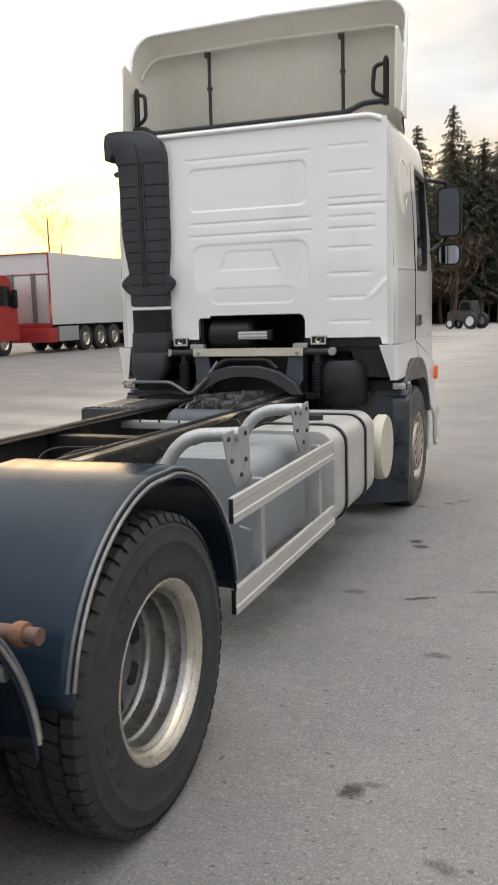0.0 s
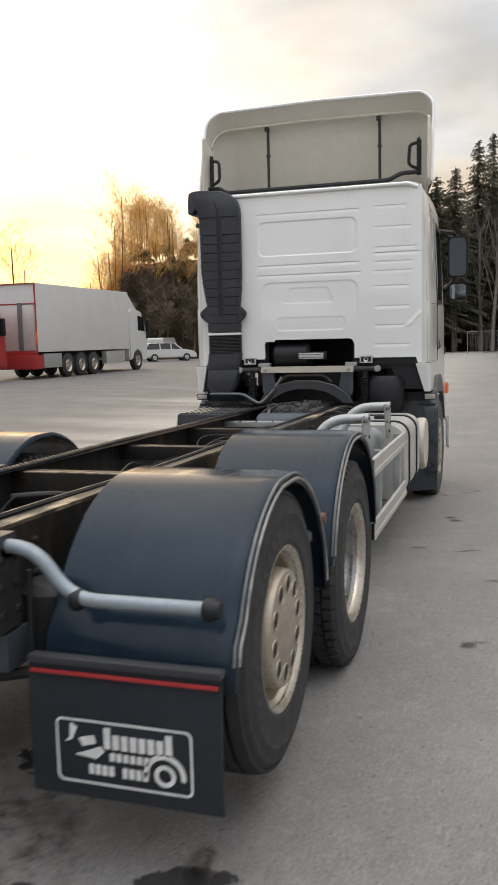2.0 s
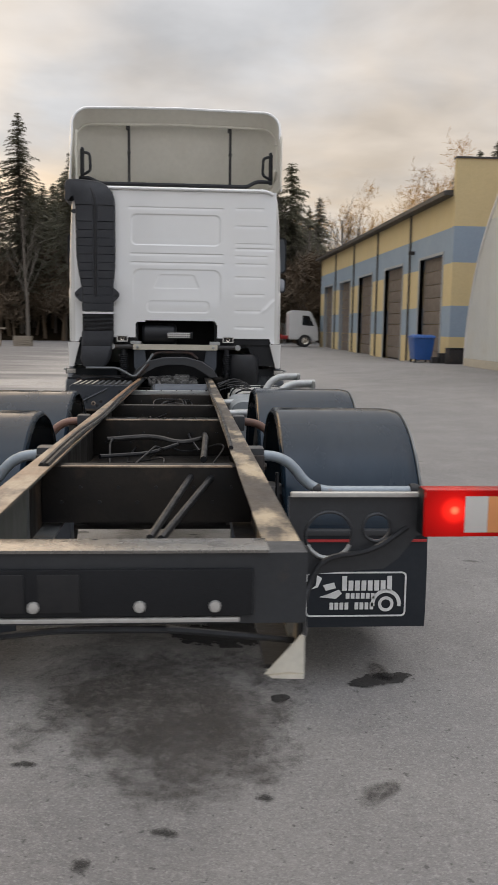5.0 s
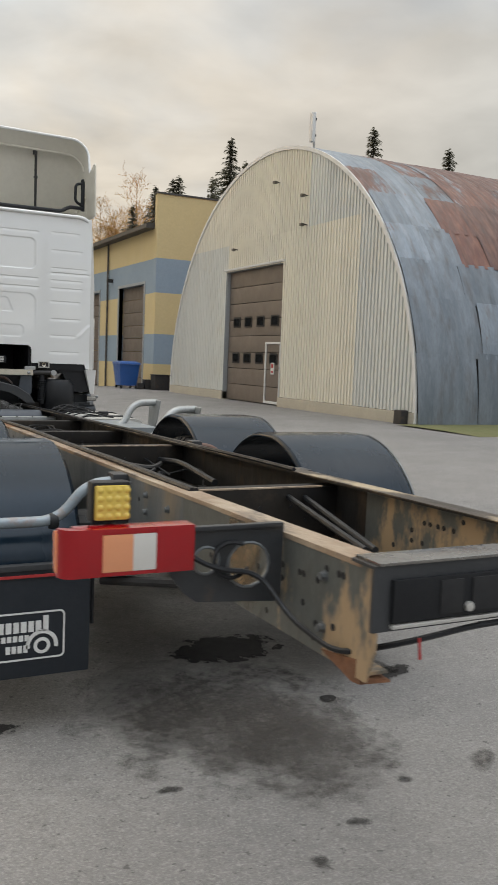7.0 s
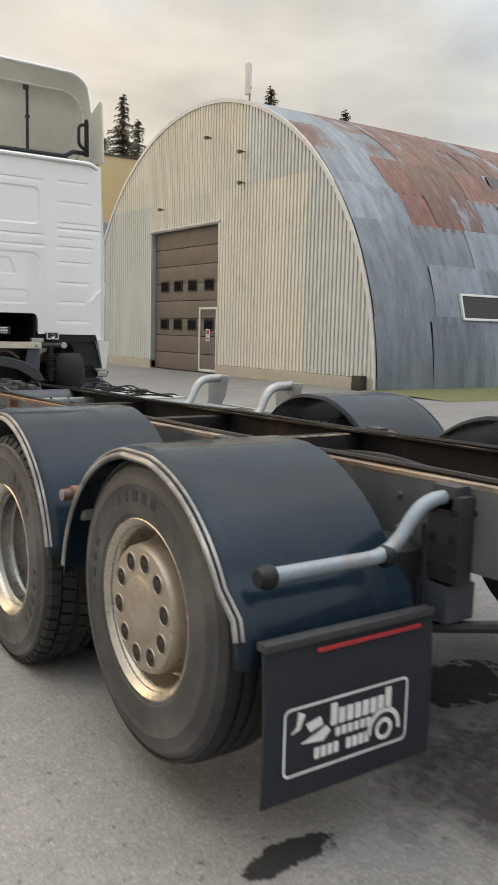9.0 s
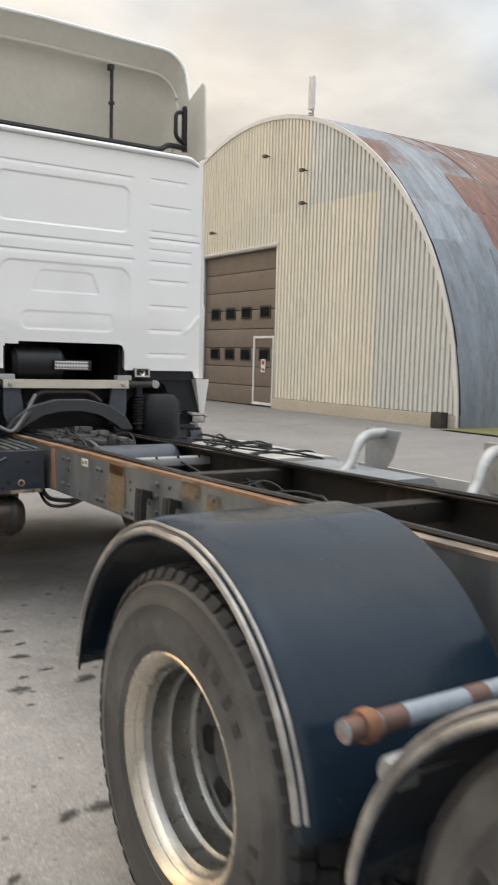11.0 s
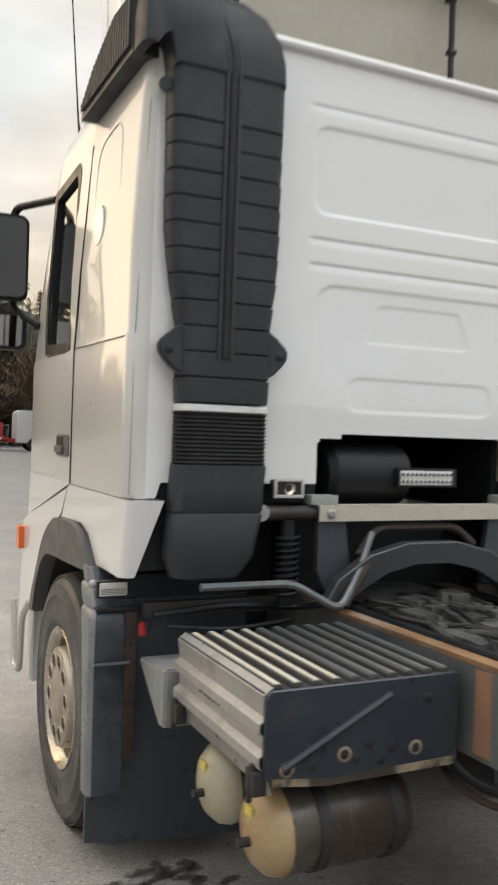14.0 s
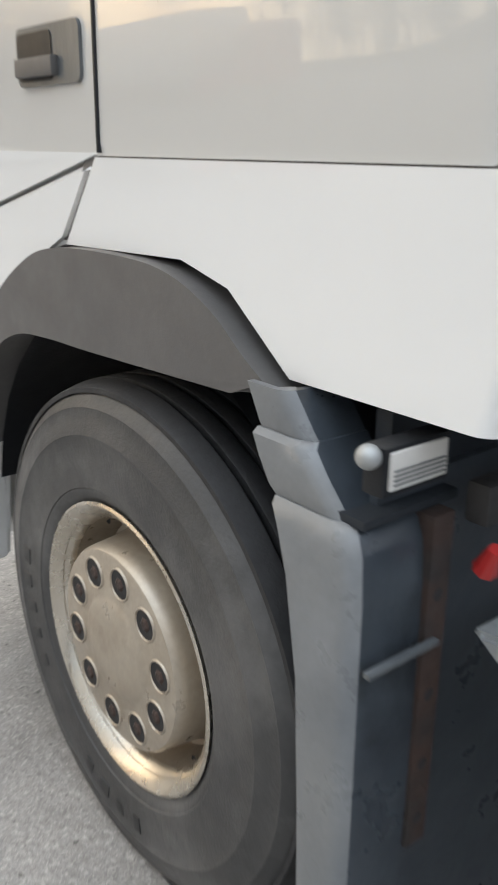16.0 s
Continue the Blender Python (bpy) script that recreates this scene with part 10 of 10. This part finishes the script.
GOLD = [bare_meshes(s, h, sp, 3, M["gold_twigs"], 0.05, (17, 6, 4, 2), 0.011, M["warm_bark"], haze=650) for s, h, sp in ((51, 13, 0.58), (52, 15, 0.50), (53, 12, 0.66))]
SHRUBS = [bare_meshes(s, h, sp, 2, M["brush"], bark=M["brush"], haze=800, breadth=0.055) for s, h, sp in ((21, 5, 0.7), (22, 4, 0.8))]


def tree(kind, meshes, x, y, scale, turn, label, grp):
    z = max(yard_height(x, y), -0.35 + hill_height(x, y)) - 0.1
    t = thing(kind, label, "tree", (x, y, z), group=grp)
    t.rotation_euler, t.scale = (0, 0, turn), (scale, scale, scale)
    for name, me in zip(("trunk", "crown"), meshes):
        put(name, me, t)


def polar(az, d):
    return d * math.sin(radians(az)), -10 + d * math.cos(radians(az))


def build_forest():
    rng = random.Random(9)
    sp = lambda x, y, s=1.0, k=None: tree("spruce", SPRUCES[rng.randrange(4) if k is None else k], x, y, s * rng.uniform(0.9, 1.1), rng.uniform(0, 6.28), "tall dark green spruce", "spruces at the yard edge")
    br = lambda x, y, s=1.0: tree("bare_tree", BARES[rng.randrange(4)], x, y, s * rng.uniform(0.85, 1.15), rng.uniform(0, 6.28), "leafless birch-like tree, brown twigs", "bare trees on the slope")
    def spire(x0, y0, az, el, d, k):
        """A spruce whose tip stands at a bearing and height seen from a spot in the yard."""
        x, y = x0 + d * math.sin(radians(az)), y0 + d * math.cos(radians(az))
        base = max(yard_height(x, y), -0.35 + hill_height(x, y)) - 0.1
        top = 1.7 + d * math.tan(radians(el))
        tree("spruce", SPRUCES[k], x, y, (top - base) / (20, 17, 22, 14)[k], rng.uniform(0, 6.28), "tall dark green spruce", "spruces at the yard edge")
    # spruces behind the cab and to its right
    for az, el, k in ((-7.4, 12.3, 0), (-9.6, 11.3, 1), (-5.5, 10.3, 3), (-4.3, 10.8, 1), (-6.5, 10.2, 3)):
        spire(2.5, -6.7, az, el, 80, k)
    for az, el, k in ((-2.0, 11.9, 0), (-1.1, 12.3, 2), (0.45, 12.1, 0), (2.2, 11.7, 1), (-13.9, 12.4, 2), (-11.8, 12.9, 0)):
        spire(1.4, -9.7, az, el, 86, k)
    for az, el, k in ((4.2, 11.3, 1), (6.4, 10.6, 3), (3.1, 10.4, 0), (5.2, 10.0, 3)):
        spire(0.6, -9.9, az, el, 90, k)
    for k in range(52):
        spire(1.0, -9.0, rng.uniform(-11.5, 9), rng.uniform(7.0, 9.8), rng.uniform(88, 110), rng.randrange(4))
    for k in range(56):
        x, y = polar(rng.uniform(-16, 12), rng.uniform(80, 96))
        tree("bare_tree", SLIM[k % 2], x, y, rng.uniform(0.60, 0.9), rng.uniform(0, 6.28), "slim leafless tree with pale trunk", "bare trees on the slope")
    # bare wood on the slope towards the sunset
    for k in range(118):
        az = rng.uniform(-25.5, -14) if k < 108 else rng.uniform(-46, -35)
        swell = 0.88 + 0.16 * math.sin(1.35 * az + 0.6) + 0.10 * math.sin(3.7 * az)
        x, y = polar(az, rng.uniform(95, 116))
        tree("bare_tree", GOLD[k % 3], x, y, rng.uniform(0.40, 0.58) * swell, rng.uniform(0, 6.28), "leafless tree, golden twigs against the low sun", "bare trees on the slope")
    # a golden thicket and two thin trees stand clear of the wood
    for az, sc in ((-26.2, 0.50), (-25.6, 0.62), (-25.0, 0.60), (-24.5, 0.72), (-24.1, 0.76), (-25.8, 0.42), (-24.8, 0.66), (-31.2, 0.80), (-30.5, 0.60)):
        x, y = polar(az, rng.uniform(92, 98))
        tree("bare_tree", GOLD[int(sc * 100) // 4 % 3], x, y, sc * (0.95 if az > -28 else 1.15), rng.uniform(0, 6.28), "leafless tree, golden twigs against the low sun", "bare trees on the slope")
    # the slope goes on round the lorries; it shows mirrored in the cab's side
    for k in range(42):
        az = rng.uniform(-74, -37)
        br(*polar(az, rng.uniform(84, 100)), rng.uniform(0.75, 1.05) * (0.9 + 0.2 * math.sin(1.1 * az)))
    for k in range(290):
        az = rng.uniform(-27, 12) if k < 200 else rng.uniform(-26, -11)
        d = rng.uniform(79, 126) if k < 200 else rng.uniform(82, 108)
        x, y = polar(az, d)
        tree("bare_shrub", SHRUBS[k % 2], x, y, rng.uniform(0.7, 1.3) * (1 - 0.76 * smooth_step(86, 108, d)) * (1 - 0.35 * smooth_step(-10, -14, az)), rng.uniform(0, 6.28), "leafless brown shrub on the slope", "shrubs on the slope")
    # the brush that nobody could count, along the crest
    verts, faces = [], []
    crowns = [(np.array([v.co[:] for v in me.vertices]), [tuple(f.vertices) for f in me.polygons]) for _, me in SHRUBS]
    for k in range(190):
        co, polys = crowns[k % 2]
        d = rng.uniform(92, 122)
        x, y = polar(rng.uniform(-26, -9), d)
        q, sc = rng.uniform(0, 6.28), rng.uniform(0.30, 0.50)
        spin = np.array(((math.cos(q), -math.sin(q), 0), (math.sin(q), math.cos(q), 0), (0, 0, 0.8)))
        base = len(verts)
        verts += (sc * co @ spin.T + np.array((x, y, hill_height(x, y) - 0.5))).tolist()
        faces += [tuple(base + i for i in f) for f in polys]
    me = bpy.data.meshes.new("slope_brush")
    me.from_pydata(verts, [], faces)
    me.materials.append(M["brush"])
    tagged(new("slope_brush", me), "leafless brown brush along the crest of the slope", "brush", kind="stuff")
    # low golden brush where the slope ends under the sunset
    for k in range(24):
        x, y = polar(rng.uniform(-29.5, -24.0), rng.uniform(94, 104))
        tree("bare_tree", GOLD[k % 3], x, y, rng.uniform(0.18, 0.34), rng.uniform(0, 6.28), "low leafless thicket, golden against the low sun", "bare trees on the slope")
    for k in range(16):
        br(*polar(rng.uniform(8, 20), rng.uniform(112, 130)), rng.uniform(0.9, 1.3))
    # spires seen over the roofs, by bearing, height above the horizon and distance
    for az, el, d in ((25.4, 14.4, 74), (26.4, 13.0, 78), (24.2, 11.9, 80), (21.95, 11.9, 82), (34.8, 15.2, 70), (39.65, 13.9, 72), (21.6, 11.7, 82), (20.4, 11.2, 86), (18.9, 9.9, 92), (44.8, 12.3, 84), (51.0, 12.0, 90)):
        x, y = -2.3 + d * math.sin(radians(az)), -9.1 + d * math.cos(radians(az))
        tree("spruce", SPRUCES[2], x, y, (1.7 + d * math.tan(radians(el))) / 22.0, rng.uniform(0, 6.28), "tall dark green spruce", "spruces at the yard edge")
    for az, d, h in ((45.4, 96, 1.05), (44.2, 99, 0.9), (48.2, 98, 1.0), (19.6, 96, 1.1), (18.2, 98, 1.1), (17.2, 100, 1.1)):
        x, y = -2.3 + d * math.sin(radians(az)), -9.1 + d * math.cos(radians(az))
        tree("bare_tree", TALL[int(d) % 2], x, y, h * rng.uniform(0.85, 1.1), rng.uniform(0, 6.28), "leafless birch-like tree, brown twigs", "bare trees on the slope")
    # the wood closes round the yard, out of view
    for k in range(36):
        az = rng.uniform(46, 318)
        (sp if k % 2 else br)(*polar(az, rng.uniform(92, 118)), 0.9)


build_forest()
